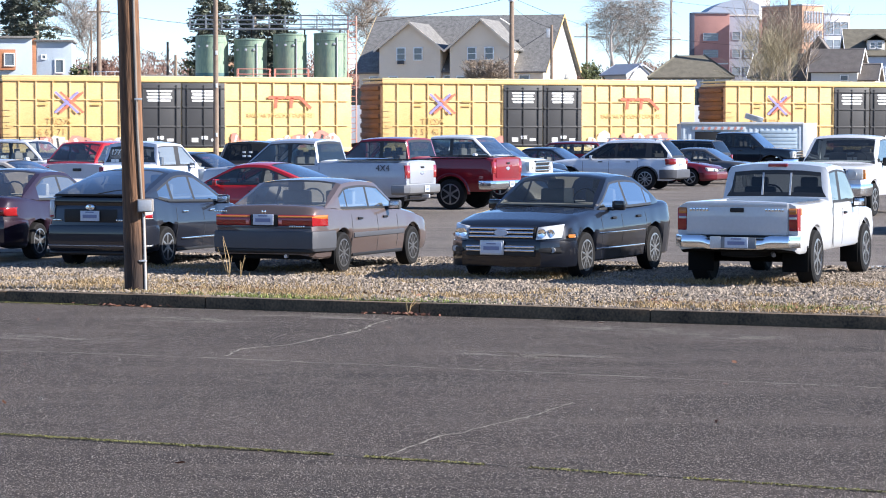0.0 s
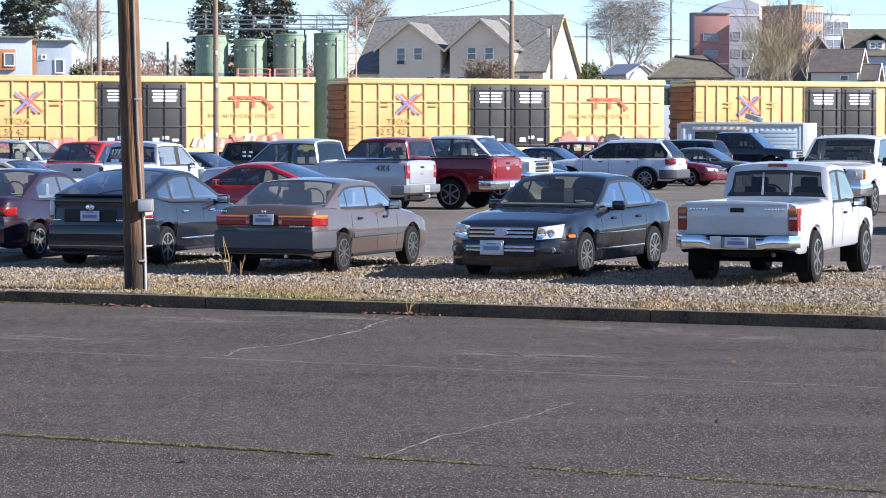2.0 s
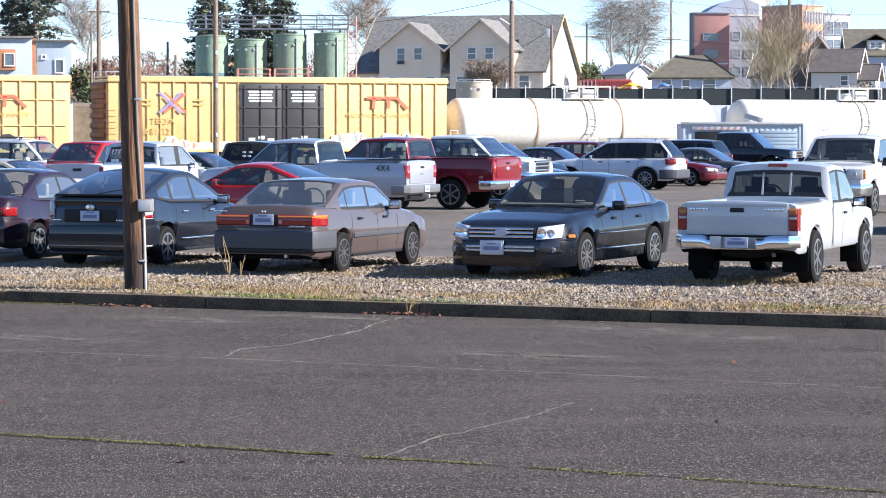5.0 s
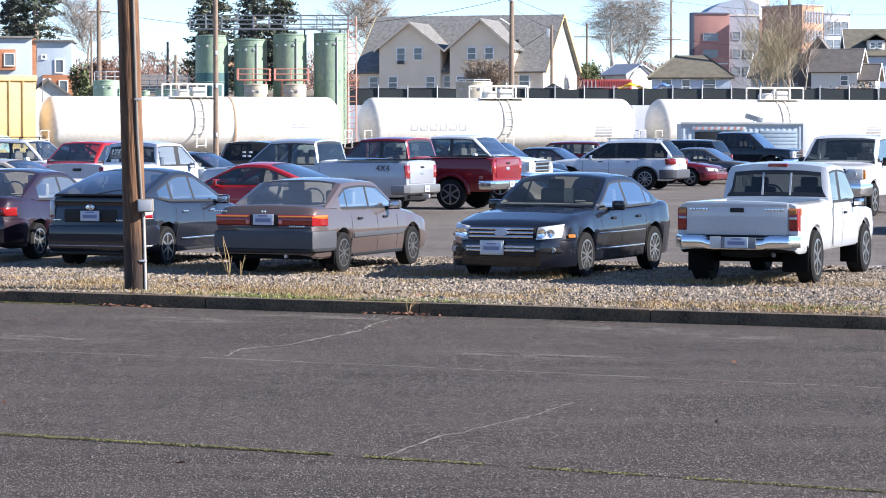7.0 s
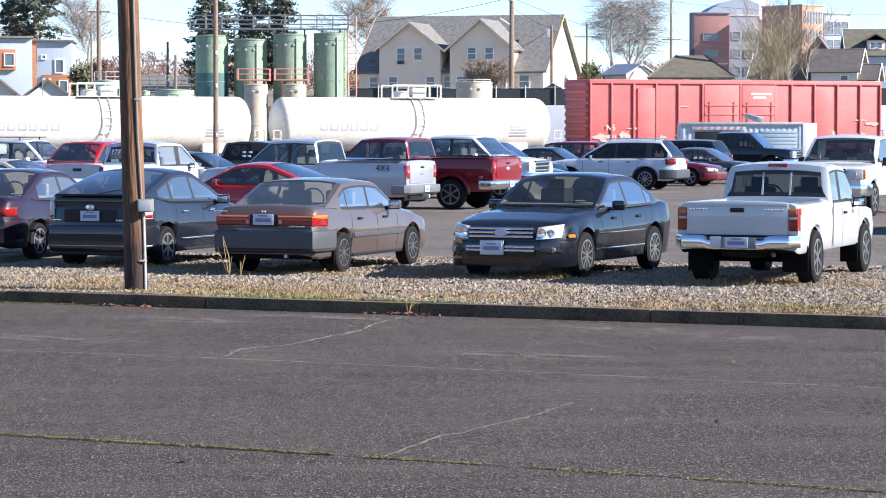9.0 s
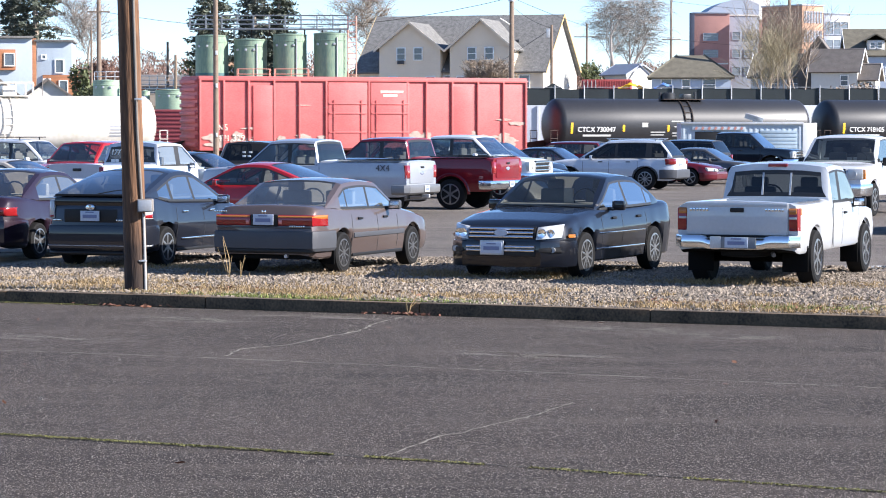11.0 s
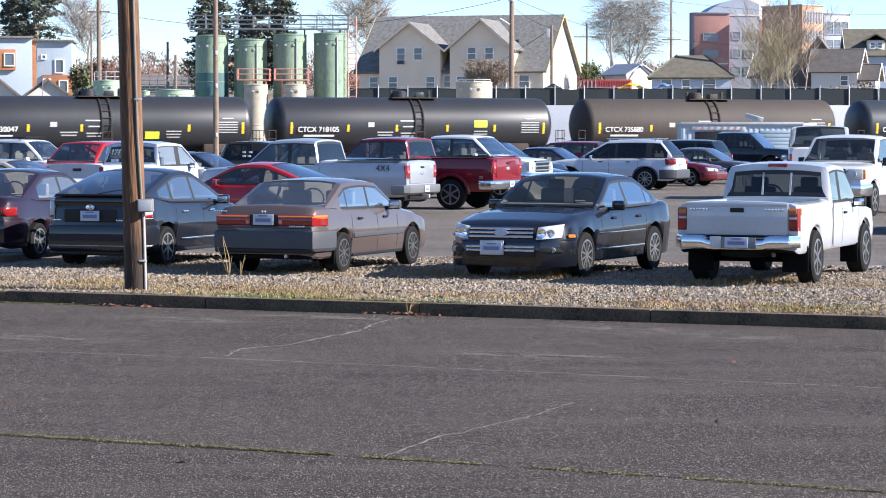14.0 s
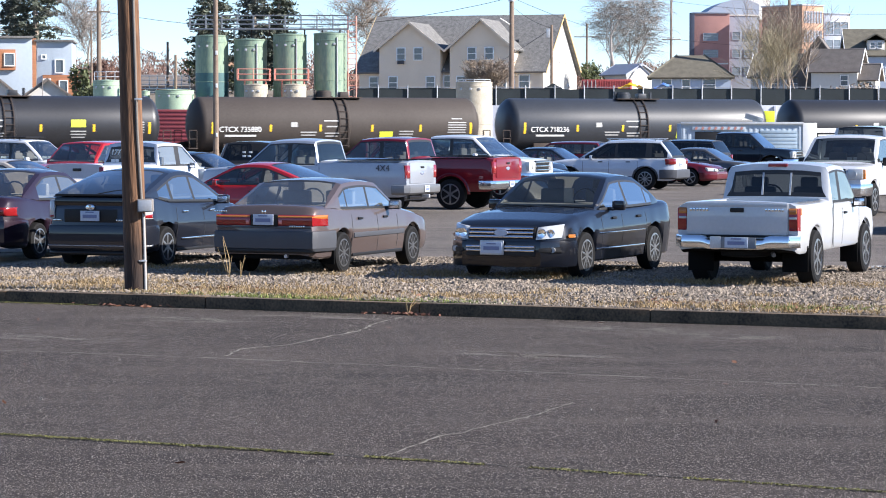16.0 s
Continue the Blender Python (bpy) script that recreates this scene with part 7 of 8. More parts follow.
def build_neighbourhood():
    # right side houses
    plain_house(28.0, 300, 5.4, -4, 8.8, 7, 3.0, 5.3, BLUEWALL, MOSSROOF, "low pale blue house with mossy brown roof", [(-2.8, 1.9, 1.2, 1.3), (-0.6, 1.7, 0.9, 1.6), (2.0, 1.9, 1.4, 1.3)], hip=3.4)
    gable_front(23.2, 312, 6.3, 30, 4.0, 5, 2.6, 3.7, WHITEWALL, SLATEPANEL, "white metal shed with shallow roof")
    plain_house(41.0, 316, 5.8, -20, 9.0, 7, 3.0, 5.6, WHITEWALL, TANROOF, "small white house with tan roof", [(-1.5, 1.9, 1.2, 1.5), (0.8, 1.9, 1.2, 1.5)])
    gable_front(44.0, 312, 6.0, -12, 4.8, 6, 4.0, 7.2, BROWNROOF, BROWNROOF, "dark brown shingled gable behind a white house")
    plain_house(45.2, 307.5, 6.0, -22, 5.4, 4.0, 3.4, 5.65, WHITEWALL, BROWNROOF, "white house with brown roof and bright gable end", [(1.2, 1.9, 0.9, 1.2)])
    plain_house(48.9, 306.5, 6.0, -22, 1.9, 2.2, 2.5, 3.9, WHITEWALL, BROWNROOF, "small white gabled porch with brown roof", [(0.2, 1.3, 0.6, 0.9)])
    h = plain_house(59.4, 340, 7.0, -4, 15, 10, 5.0, 8.3, BLUEWALL, MOSSROOF, "grey-blue house with dormer and brown roof", [(-2.4, 2.6, 1.0, 1.2), (0.8, 2.6, 1.0, 1.2)])
    part("dormer", boxes([((-4.0, 1.9, 6.0), (2.2, 2.4, 1.4))], 0.03), WHITEWALL, h)
    bm = bmesh.new()
    for s in (-1, 1):
        slab(bm, [(-4.0 + s * 1.5, 0.3, 6.55), (-4.0, 0.3, 7.4), (-4.0, 4.0, 7.4), (-4.0 + s * 1.5, 4.0, 6.55)][::s], 0.15)
    bmesh.ops.recalc_face_normals(bm, faces=bm.faces)
    part("dormer_roof", bm, MOSSROOF, h)
    window(h, -4.45, 0.66, 6.05, 0.65, 0.8)
    window(h, -3.55, 0.66, 6.05, 0.65, 0.8)
    # brick institution with a curved grey roof behind
    b = block("brick_building", pose(44.9, 480, 8, 0, 0, -5), 6.7, 14, 15.2, BRICK, "red brick building with dark corner and strip windows", "building", 1, 3, 2.6, 1.3, 5.0, 3.0, 1.6)
    part("corner_panel", boxes([((-0.02, 2.5, 7.7), (0.9, 5.2, 15.3))], 0.03), mat("dark_blue_corner", (0.06, 0.07, 0.10), 0.5), b)
    part("frieze", boxes([((3.3, -0.03, 6.2), (6.4, 0.08, 0.25))]), WHITEWALL, b)
    b = block("office_tower", pose(51.5, 485, 8, 0, 0, 4), 6.0, 14, 15.0, SLATEPANEL, "pale grey panelled building with arched roof", "building", 2, 3, 1.5, 1.5, 5.0, 3.2, 0.8, WHITEWALL)
    bm = bmesh.new()
    n = 16
    tops = [(-3.6 + 10.3 * i / n, 2.2 + 4.0 * math.sin(math.pi * (0.10 + 0.62 * i / n))) for i in range(n + 1)]
    front = [bm.verts.new((x, 3, 12 + z)) for x, z in tops] + [bm.verts.new((tops[-1][0], 3, 10)), bm.verts.new((tops[0][0], 3, 10))]
    back = [bm.verts.new(v.co + Vector((0, 11, 0))) for v in front]
    bm.faces.new(front)
    bm.faces.new(back[::-1])
    for k in range(len(front)):
        q = (k + 1) % len(front)
        bm.faces.new((front[k], back[k], back[q], front[q]))
    bmesh.ops.recalc_face_normals(bm, faces=bm.faces)
    part("arched_hall", bm, SLATEPANEL, b)
    part("roof_plant", boxes([((7.2, 8, 16.4), (3.9, 5, 3.6))], 0.05), WHITEWALL, b)
    b = block("brick_building", pose(54.5, 492, 8, 0, 0, 3), 11.5, 12, 16.1, BRICK, "red brick wing with strip windows", "building", 3, 3, 1.6, 1.4, 6.5, 3.3, 0.6)
    b = block("brick_building", pose(63.4, 470, 8, 0, 0, 38), 5.3, 10, 16.2, BRICKO, "sunlit orange brick building with tall windows", "building", 6, 4, 0.42, 2.0, 4.0, 3.4, 0.3)
    b = block("office_wing", pose(69.8, 488, 8, 0, 0, 20), 5.3, 9, 15.4, SLATEPANEL, "glazed grey office wing with white fins", "building", 3, 4, 1.5, 2.4, 3.0, 3.3, 0.3)
    # left side: townhouses, white gables, terracotta roofs
    t = thing("townhouse", pose(-46.5, 258, 4.0, 0, 0, 10), "pale blue townhouse with cedar bays and flat roof", "house", "houses beyond the yard")
    part("wall", boxes([((3.3, 4, 3.55), (6.6, 8, 7.1))], 0.03), TOWNBLUE, t)
    part("roof", boxes([((3.3, 3.9, 7.2), (6.9, 8.6, 0.2))], 0.03), SHINGLE, t)
    bay = part("bay", boxes([((3.4, -0.15, 5.0), (3.2, 0.5, 2.0))], 0.02), CEDAR, t)
    window(t, 4.4, -0.4, 5.0, 0.95, 1.2, rail=False)
    t2 = thing("townhouse", pose(-39.7, 260, 4.0, 0, 0, 5), "pale blue townhouse with cedar cladding below", "house", "houses beyond the yard")
    part("wall", boxes([((1.7, 4, 3.4), (3.4, 8, 6.8))], 0.03), TOWNBLUE, t2)
    part("roof", boxes([((1.7, 3.9, 6.9), (3.8, 8.6, 0.2))], 0.03), SHINGLE, t2)
    part("side_panel", boxes([((-0.3, -0.02, 3.8), (0.5, 0.3, 6.6))], 0.02), CEDAR, t2)
    part("bay", boxes([((2.3, -0.12, 2.2), (3.4, 0.4, 2.7))], 0.02), CEDAR, t2)
    window(t2, 2.2, -0.02, 4.4, 0.8, 1.3, rail=False)
    window(t2, 0.7, -0.02, 5.3, 0.4, 0.4, rail=False)
    window(t2, 2.6, -0.33, 2.3, 0.8, 1.4, rail=False)
    window(t2, 1.0, -0.33, 2.8, 0.7, 0.7, rail=False)
    gable_front(-33.0, 222, -0.3, 8, 4.2, 10, 5.3, 6.8, WHITEWALL, BROWNROOF, "white gabled warehouse by the railway")
    gable_front(-37.2, 222, -0.3, 8, 4.2, 10, 5.2, 6.9, WHITEWALL, BROWNROOF, "white gabled warehouse by the railway")
    plain_house(-36.5, 360, 4.4, 0, 9, 8, 3.9, 5.4, CEDAR, BROWNROOF, "brown low building among bare trees", [(-3, 3, 1.5, 1.5), (0, 3, 1.5, 1.5), (3, 3, 1.5, 1.5)])
    block("apartment_building", pose(-36.8, 420, 7, 0, 0, 0), 5.2, 8, 6.2, mat("apricot_render", (0.55, 0.33, 0.2), 0.8), "apricot rendered building in the distance", "building", 4, 2, 0.7, 1.2, 2.0, 2.6, 0.3)
    # red and rust containers, tarpaulins and tent behind the fence
    c = thing("shipping_container", pose(12.2, 236, 4.3, 0, 0, -6), "red shipping container with white doors", "container")
    rust = mat("red_container_paint", (0.42, 0.08, 0.07), 0.6, 0, 0.15)
    part("body", boxes([((2.3, 1.2, 1.2), (4.4, 2.4, 2.3))], 0.02), rust, c)
    for kk in range(20):
        part("corrugation", boxes([((0.2 + kk * 0.22, -0.02, 1.2), (0.09, 0.06, 2.1))], 0.01), rust, c)
    part("door_rod", boxes([((0.3 + kk * 0.35, -0.06, 1.2), (0.06, 0.05, 2.1)) for kk in range(4)]), WHITEWALL, c)
    bm = bmesh.new()
    tent = [(-1.25, 0), (-1.15, 0.9), (-0.75, 1.55), (0, 1.95), (0.75, 1.55), (1.15, 0.9), (1.25, 0)]
    a = [bm.verts.new((x, 0, z)) for x, z in tent]
    b2 = [bm.verts.new((x * 0.8, 3, z * 0.8)) for x, z in tent]
    bm.faces.new(a)
    for i in range(6):
        bm.faces.new((a[i], b2[i], b2[i + 1], a[i + 1]))
    bmesh.ops.recalc_face_normals(bm, faces=bm.faces)
    ob = part("tent", bm, FENCEDK)
    ob.matrix_basis = pose(9.6, 232, 4.3)
    tagged(ob, "black domed tarpaulin tent behind the fence", "tent")
    for x, w, mt, lab in ((16.3, 2.2, SIGNYEL, "yellow tarpaulin heaped behind the fence"), (19.2, 1.8, mat("blue_tarpaulin", (0.12, 0.25, 0.62), 0.5), "blue tarpaulin heaped behind the fence")):
        bm = bmesh.new()
        bmesh.ops.create_grid(bm, x_segments=10, y_segments=6, size=0.5)
        for v in bm.verts:
            v.co = Vector((v.co.x * w, v.co.y * 1.2, 1.5 + 0.35 * noise.noise(v.co * 3) - abs(v.co.x) * 0.7 + 0.3))
        bmesh.ops.solidify(bm, geom=bm.faces, thickness=0.03)
        ob = part("tarpaulin", bm, mt)
        ob.matrix_basis = pose(x, 231, 4.3)
        tagged(ob, lab, "tarpaulin")


# ---- trees ----
def branches(seed, height, spread, levels=5, droop=0.0, first=0.25, fan=4, up=0.5, r0=0.2, lean=0.0, stems=1):
    """Segments (a, b, ra, rb, level) of a bare tree grown from its foot."""
    rng = random.Random(seed)
    segs = []

    def grow(p, d, length, r, lev):
        n = 4
        for k in range(n):
            wob = Vector((rng.gauss(0, 0.12), rng.gauss(0, 0.12), rng.gauss(0, 0.08)))
            d = (d + wob + Vector((0, 0, (up * 0.12 if lev < 3 else -droop)))).normalized()
            q = p + d * (length / n)
            rb = r * (0.86 if lev == 0 else 0.8)
            segs.append((p, q, r, rb, lev))
            p, r = q, rb
            if lev < levels and (lev > 0 or k >= n * first):
                for _ in range(rng.choice((1, 1, 2)) if lev < levels - 1 else fan):
                    az = rng.uniform(0, 2 * math.pi)
                    side = Vector((math.cos(az), math.sin(az), rng.uniform(-0.1, 0.7)))
                    nd = (d * rng.uniform(0.35, 0.9) + side * spread).normalized()
                    grow(p, nd, length * rng.uniform(0.5, 0.78), r * 0.6, lev + 1)

    for _ in range(stems):
        grow(Vector((rng.uniform(-0.2, 0.2) * stems, rng.uniform(-0.2, 0.2) * stems, 0)), Vector((lean + rng.gauss(0, 0.25) * (stems > 1), rng.gauss(0, 0.25) * (stems > 1), 1)).normalized(), height, r0, 0)
    return segs


def seg_mesh(segs, rmin=0.0):
    bm = bmesh.new()
    for a, b, ra, rb, lev in segs:
        tube(bm, a, b, max(ra, rmin), max(rb, rmin), 6 if lev < 2 else 3, False)
    return bm


def bare_tree(x, y, z, seed, label, twig=TWIG, bark=BARK, rmin=0.03, **kw):
    ob = thing("tree", pose(x, y, z), label, "tree", "bare winter trees")
    segs = branches(seed, **kw)
    part("trunk", seg_mesh([s for s in segs if s[4] <= 1], rmin * 1.6), bark, ob)
    part("crown", seg_mesh([s for s in segs if s[4] > 1], rmin), twig, ob)
    return ob


def conifer(x, y, z, h, r, seed, material, label, gaps=0.25, dense=1.0, base=0.12):
    """Whorled limbs carrying flat sprays of short needle clumps."""
    ob = thing("tree", pose(x, y, z), label, "tree", "evergreens")
    rng = random.Random(seed)
    limbs = bmesh.new()
    tube(limbs, (0, 0, 0), (0, 0, h), h * 0.022, 0.04, 8)
    verts, faces = [], []
    zz = h * base
    while zz < h * 0.98:
        f = 1 - zz / h
        for _ in range(rng.choice((4, 5, 6))):
            if rng.random() < gaps:
                continue
            az = rng.uniform(0, 2 * math.pi)
            ln = r * (0.18 + 0.95 * f ** 0.75) * rng.uniform(0.55, 1.1)
            tip = Vector((ln * math.cos(az), ln * math.sin(az), zz - ln * rng.uniform(0.0, 0.35)))
            tube(limbs, (0, 0, zz), tip, 0.05, 0.02, 4, False)
            n = max(4, int(ln * 11 * dense))
            for k in range(n):
                t = rng.uniform(0.2, 1.02)
                c = Vector((0, 0, zz)).lerp(tip, t) + Vector((rng.gauss(0, 0.28), rng.gauss(0, 0.28), rng.gauss(-0.1, 0.2)))
                for _ in range(2):
                    u = Vector((rng.gauss(0, 1), rng.gauss(0, 1), rng.gauss(0, 0.5))).normalized() * rng.uniform(0.2, 0.5)
                    w = Vector((rng.gauss(0, 1), rng.gauss(0, 1), rng.gauss(0, 0.5))).normalized() * rng.uniform(0.08, 0.2)
                    i = len(verts)
                    verts += [c - u, c + w, c + u, c - w]
                    faces.append((i, i + 1, i + 2, i + 3))
        zz += h * 0.028 * rng.uniform(0.7, 1.3)
    part("trunk", limbs, BARK, ob)
    me = bpy.data.meshes.new("crown")
    me.from_pydata(verts, [], faces)
    me.materials.append(material)
    cr = new("crown", me)
    cr.parent = ob
    return ob


def shrub(x, y, z, w, h, seed, material, label, n=500, group="shrubs"):
    ob = thing("shrub", pose(x, y, z), label, "shrub", group)
    rng = random.Random(seed)
    verts, faces = [], []
    stems = bmesh.new()
    lobes = [(rng.uniform(-0.35, 0.35) * w, rng.uniform(-0.3, 0.3) * w, rng.uniform(0.35, 0.75) * h, rng.uniform(0.2, 0.35)) for _ in range(9)]
    for lx, ly, lz, lr in lobes:
        tube(stems, (0, 0, 0), (lx, ly, lz), 0.05, 0.02, 4, False)
        for _ in range(n // 9):
            d = Vector((rng.gauss(0, 1), rng.gauss(0, 1), rng.gauss(0, 1))).normalized() * rng.uniform(0.4, 1.0)
            c = Vector((lx + d.x * lr * w, ly + d.y * lr * w, lz + d.z * lr * h))
            u = Vector((rng.gauss(0, 1), rng.gauss(0, 1), rng.gauss(0, 1))).normalized() * rng.uniform(0.1, 0.28)
            v = Vector((rng.gauss(0, 1), rng.gauss(0, 1), rng.gauss(0, 1))).normalized() * rng.uniform(0.08, 0.18)
            i = len(verts)
            verts += [c - u, c + v, c + u, c - v]
            faces.append((i, i + 1, i + 2, i + 3))
    part("stem", stems, BARK, ob)
    me = bpy.data.meshes.new("crown")
    me.from_pydata(verts, [], faces)
    me.materials.append(material)
    cr = new("crown", me)
    cr.parent = ob


def build_trees():
    # tall dark evergreens
    conifer(-54.0, 335, 6, 17.5, 3.2, 3, NEEDLEB, "tall bluish evergreen with thin foliage", 0.25, 1.5)
    conifer(-50.5, 330, 6, 24, 4.6, 5, NEEDLE, "tall dark evergreen with ragged crown", 0.2, 1.6, 0.25)
    conifer(-57.5, 330, 6, 13, 2.6, 15, NEEDLE, "dark evergreen beside a taller one", 0.2)
    conifer(-28.5, 330, 5.5, 24, 3.6, 6, NEEDLE, "tall cedar behind the silos", 0.1, 1.8)
    conifer(-24.5, 345, 5.5, 24.5, 4.0, 7, NEEDLEB, "tall cedar behind the silos", 0.12, 1.7)
    conifer(-21.0, 340, 5.5, 22, 3.2, 8, NEEDLE, "tall cedar behind the silos", 0.12, 1.7)
    # bare broadleaf trees
    bare_tree(-51.0, 300, 5, 21, "bare tree tangled before evergreens", height=6.5, spread=0.8, levels=4, r0=0.18, rmin=0.02)
    bare_tree(-40.8, 305, 5.5, 22, "bare grey tree beside a pole", PALETWIG, height=7.0, spread=0.7, levels=4, r0=0.16, rmin=0.016)
    bare_tree(-8.6, 330, 6, 23, "bare tree beside the beige house", height=7.0, spread=0.8, levels=4, r0=0.18, rmin=0.016)
    bare_tree(21.9, 332, 6.4, 24, "large bare birch with drooping twigs", PALETWIG, mat("pale_bark", (0.42, 0.38, 0.35), 0.9), height=7.6, spread=0.70, levels=4, r0=0.22, rmin=0.010, droop=0.17, fan=4, stems=3, up=1.3)
    bare_tree(32.3, 260, 4.6, 25, "dense bare multi-stemmed tree with olive twigs", OLIVETWIG, height=4.3, spread=0.5, levels=3, r0=0.09, rmin=0.011, stems=7, first=0.0, fan=2)
    bare_tree(34.3, 262, 4.6, 35, "bare brown tree with upright twigs", TWIG, height=5.4, spread=0.5, levels=3, r0=0.10, rmin=0.012, stems=5, first=0.1)
    bare_tree(4.3, 262, 4.4, 26, "small bare bush before the house", TWIG, height=2.3, spread=0.8, levels=4, r0=0.06, rmin=0.015, stems=3)
    bare_tree(-36.5, 280, 4.6, 27, "small bare reddish tree", RUSSET, height=2.6, spread=0.8, levels=4, r0=0.06, rmin=0.02, stems=3)
    bare_tree(-18.3, 206, -0.2, 28, "thin bare sapling by the tanks", RUSSET, height=2.6, spread=0.7, levels=3, r0=0.05, rmin=0.015, stems=3)
    for i, (x, y, z, w, h, mt, lab) in enumerate((
            (-34.2, 250, 4.3, 1.9, 4.3, EVERGREEN, "dark evergreen shrub by the townhouse"), (-33.6, 256, 4.3, 1.8, 2.4, EVERGREEN, "evergreen shrub behind the yard"),
            (-30.5, 330, 6, 4.0, 6.0, EVERGREEN, "evergreen shrub beside silos"), (-27.0, 340, 6, 4.0, 5.2, EVERGREEN, "evergreen shrub beside silos"),
            (17.2, 300, 5.8, 3.4, 4.4, EVERGREEN, "green shrub beside the white gable"), (40.5, 262, 4.4, 5, 2.6, TWIG, "brown winter shrub behind the fence"), (-32.5, 245, 4.2, 2.5, 2.2, EVERGREEN, "low evergreen shrub behind the yard"))):
        shrub(x, y, z, w, h, 40 + i, mt, lab, 900)
    # far woods: rows of thin trees
    rng = random.Random(77)
    verts, faces = [], []
    for k in range(420):
        x, y = rng.uniform(-110, 110), rng.uniform(560, 640)
        hgt = rng.uniform(3.5, 9.0) * (1.0 if x < -20 else 0.7)
        for _ in range(110):
            c = Vector((x + rng.gauss(0, 1.6), y + rng.gauss(0, 1.4), 11 + hgt * rng.random()))
            u = Vector((rng.gauss(0, 0.3), 0, rng.uniform(0.2, 0.55)))
            v = Vector((rng.uniform(0.05, 0.16), rng.uniform(-0.1, 0.1), 0))
            i = len(verts)
            verts += [c - u, c + v, c + u, c - v]
            faces.append((i, i + 1, i + 2, i + 3))
    me = bpy.data.meshes.new("far_woods")
    me.from_pydata(verts, [], faces)
    me.materials.append(RUSSET)
    tagged(new("far_woods", me), "brown leafless woods in the distance", "trees", kind="stuff")


build_beige_house()
build_neighbourhood()
build_trees()

# ---- gravel, grass, cracks and litter ----
def scatter_mesh(name, make, count, material, label, category, seed):
    verts, faces = [], []
    rng = random.Random(seed)
    for k in range(count):
        make(rng, verts, faces)
    me = bpy.data.meshes.new(name)
    me.from_pydata(verts, [], faces)
    me.materials.append(material)
    return tagged(new(name, me), label, category, kind="stuff")


def stone(rng, verts, faces, v0=29.42, v1=35.0, big=1.0):
    u = rng.uniform(-23, -4.5)
    v = v0 + (v1 - v0) * rng.random() ** 1.15
    s = rng.lognormvariate(-4.3, 0.40) * big
    p = lot(u, v, 0.0 + 0.03 * noise.noise(Vector((u * 0.6, v * 0.6, 1))) + s * 0.25)
    a = rng.uniform(0, 6.28)
    ax = Vector((math.cos(a), math.sin(a), rng.uniform(-0.4, 0.4))) * s * rng.uniform(0.9, 1.5)
    ay = Vector((-math.sin(a), math.cos(a), rng.uniform(-0.4, 0.4))) * s * rng.uniform(0.6, 1.1)
    az = Vector((rng.uniform(-0.3, 0.3), rng.uniform(-0.3, 0.3), 1)) * s * rng.uniform(0.5, 0.9)
    i = len(verts)
    verts += [p + ax, p + ay * 0.9 + ax * 0.2, p - ax * 0.8 + ay * 0.3, p - ay, p + az + ax * 0.25, p + az * 0.8 - ax * 0.4 + ay * 0.2]
    faces += [(i, i + 1, i + 4), (i + 1, i + 5, i + 4), (i + 1, i + 2, i + 5), (i + 2, i + 3, i + 5), (i + 3, i + 4, i + 5), (i + 3, i, i + 4)]


def blade(rng, verts, faces, patch, h):
    u, v = patch(rng)
    p = lot(u, v, -0.01)
    a = rng.uniform(0, 6.28)
    tip = p + Vector((rng.gauss(0, 0.5) * h, rng.gauss(0, 0.5) * h, h * rng.uniform(0.4, 1.2)))
    w = Vector((math.cos(a), math.sin(a), 0)) * rng.uniform(0.003, 0.006)
    i = len(verts)
    mid = p.lerp(tip, 0.55) + Vector((0, 0, h * 0.15))
    verts += [p - w, p + w, mid + w * 0.7, tip, mid - w * 0.7]
    faces.append((i, i + 1, i + 2, i + 3, i + 4))


def strip(bm, pts, z, w, rng, taper=True):
    """A thin wandering ribbon through lot points."""
    fine = []
    for (a, b) in zip(pts, pts[1:]):
        n = max(2, int((Vector(b) - Vector(a)).length / 0.12))
        for k in range(n):
            t = k / n
            fine.append(Vector((a[0] + (b[0] - a[0]) * t + rng.gauss(0, 0.012), a[1] + (b[1] - a[1]) * t + rng.gauss(0, 0.018), 0)))
    fine.append(Vector((*pts[-1], 0)))
    prev = None
    for k, p in enumerate(fine):
        q = fine[min(k + 1, len(fine) - 1)] - fine[max(k - 1, 0)]
        n = Vector((-q.y, q.x, 0)).normalized() * w * rng.uniform(0.35, 1.3)
        cur = [bm.verts.new(lot(p.x + n.x, p.y + n.y, z)), bm.verts.new(lot(p.x - n.x, p.y - n.y, z))]
        if prev:
            bm.faces.new((prev[0], prev[1], cur[1], cur[0]))
        prev = cur


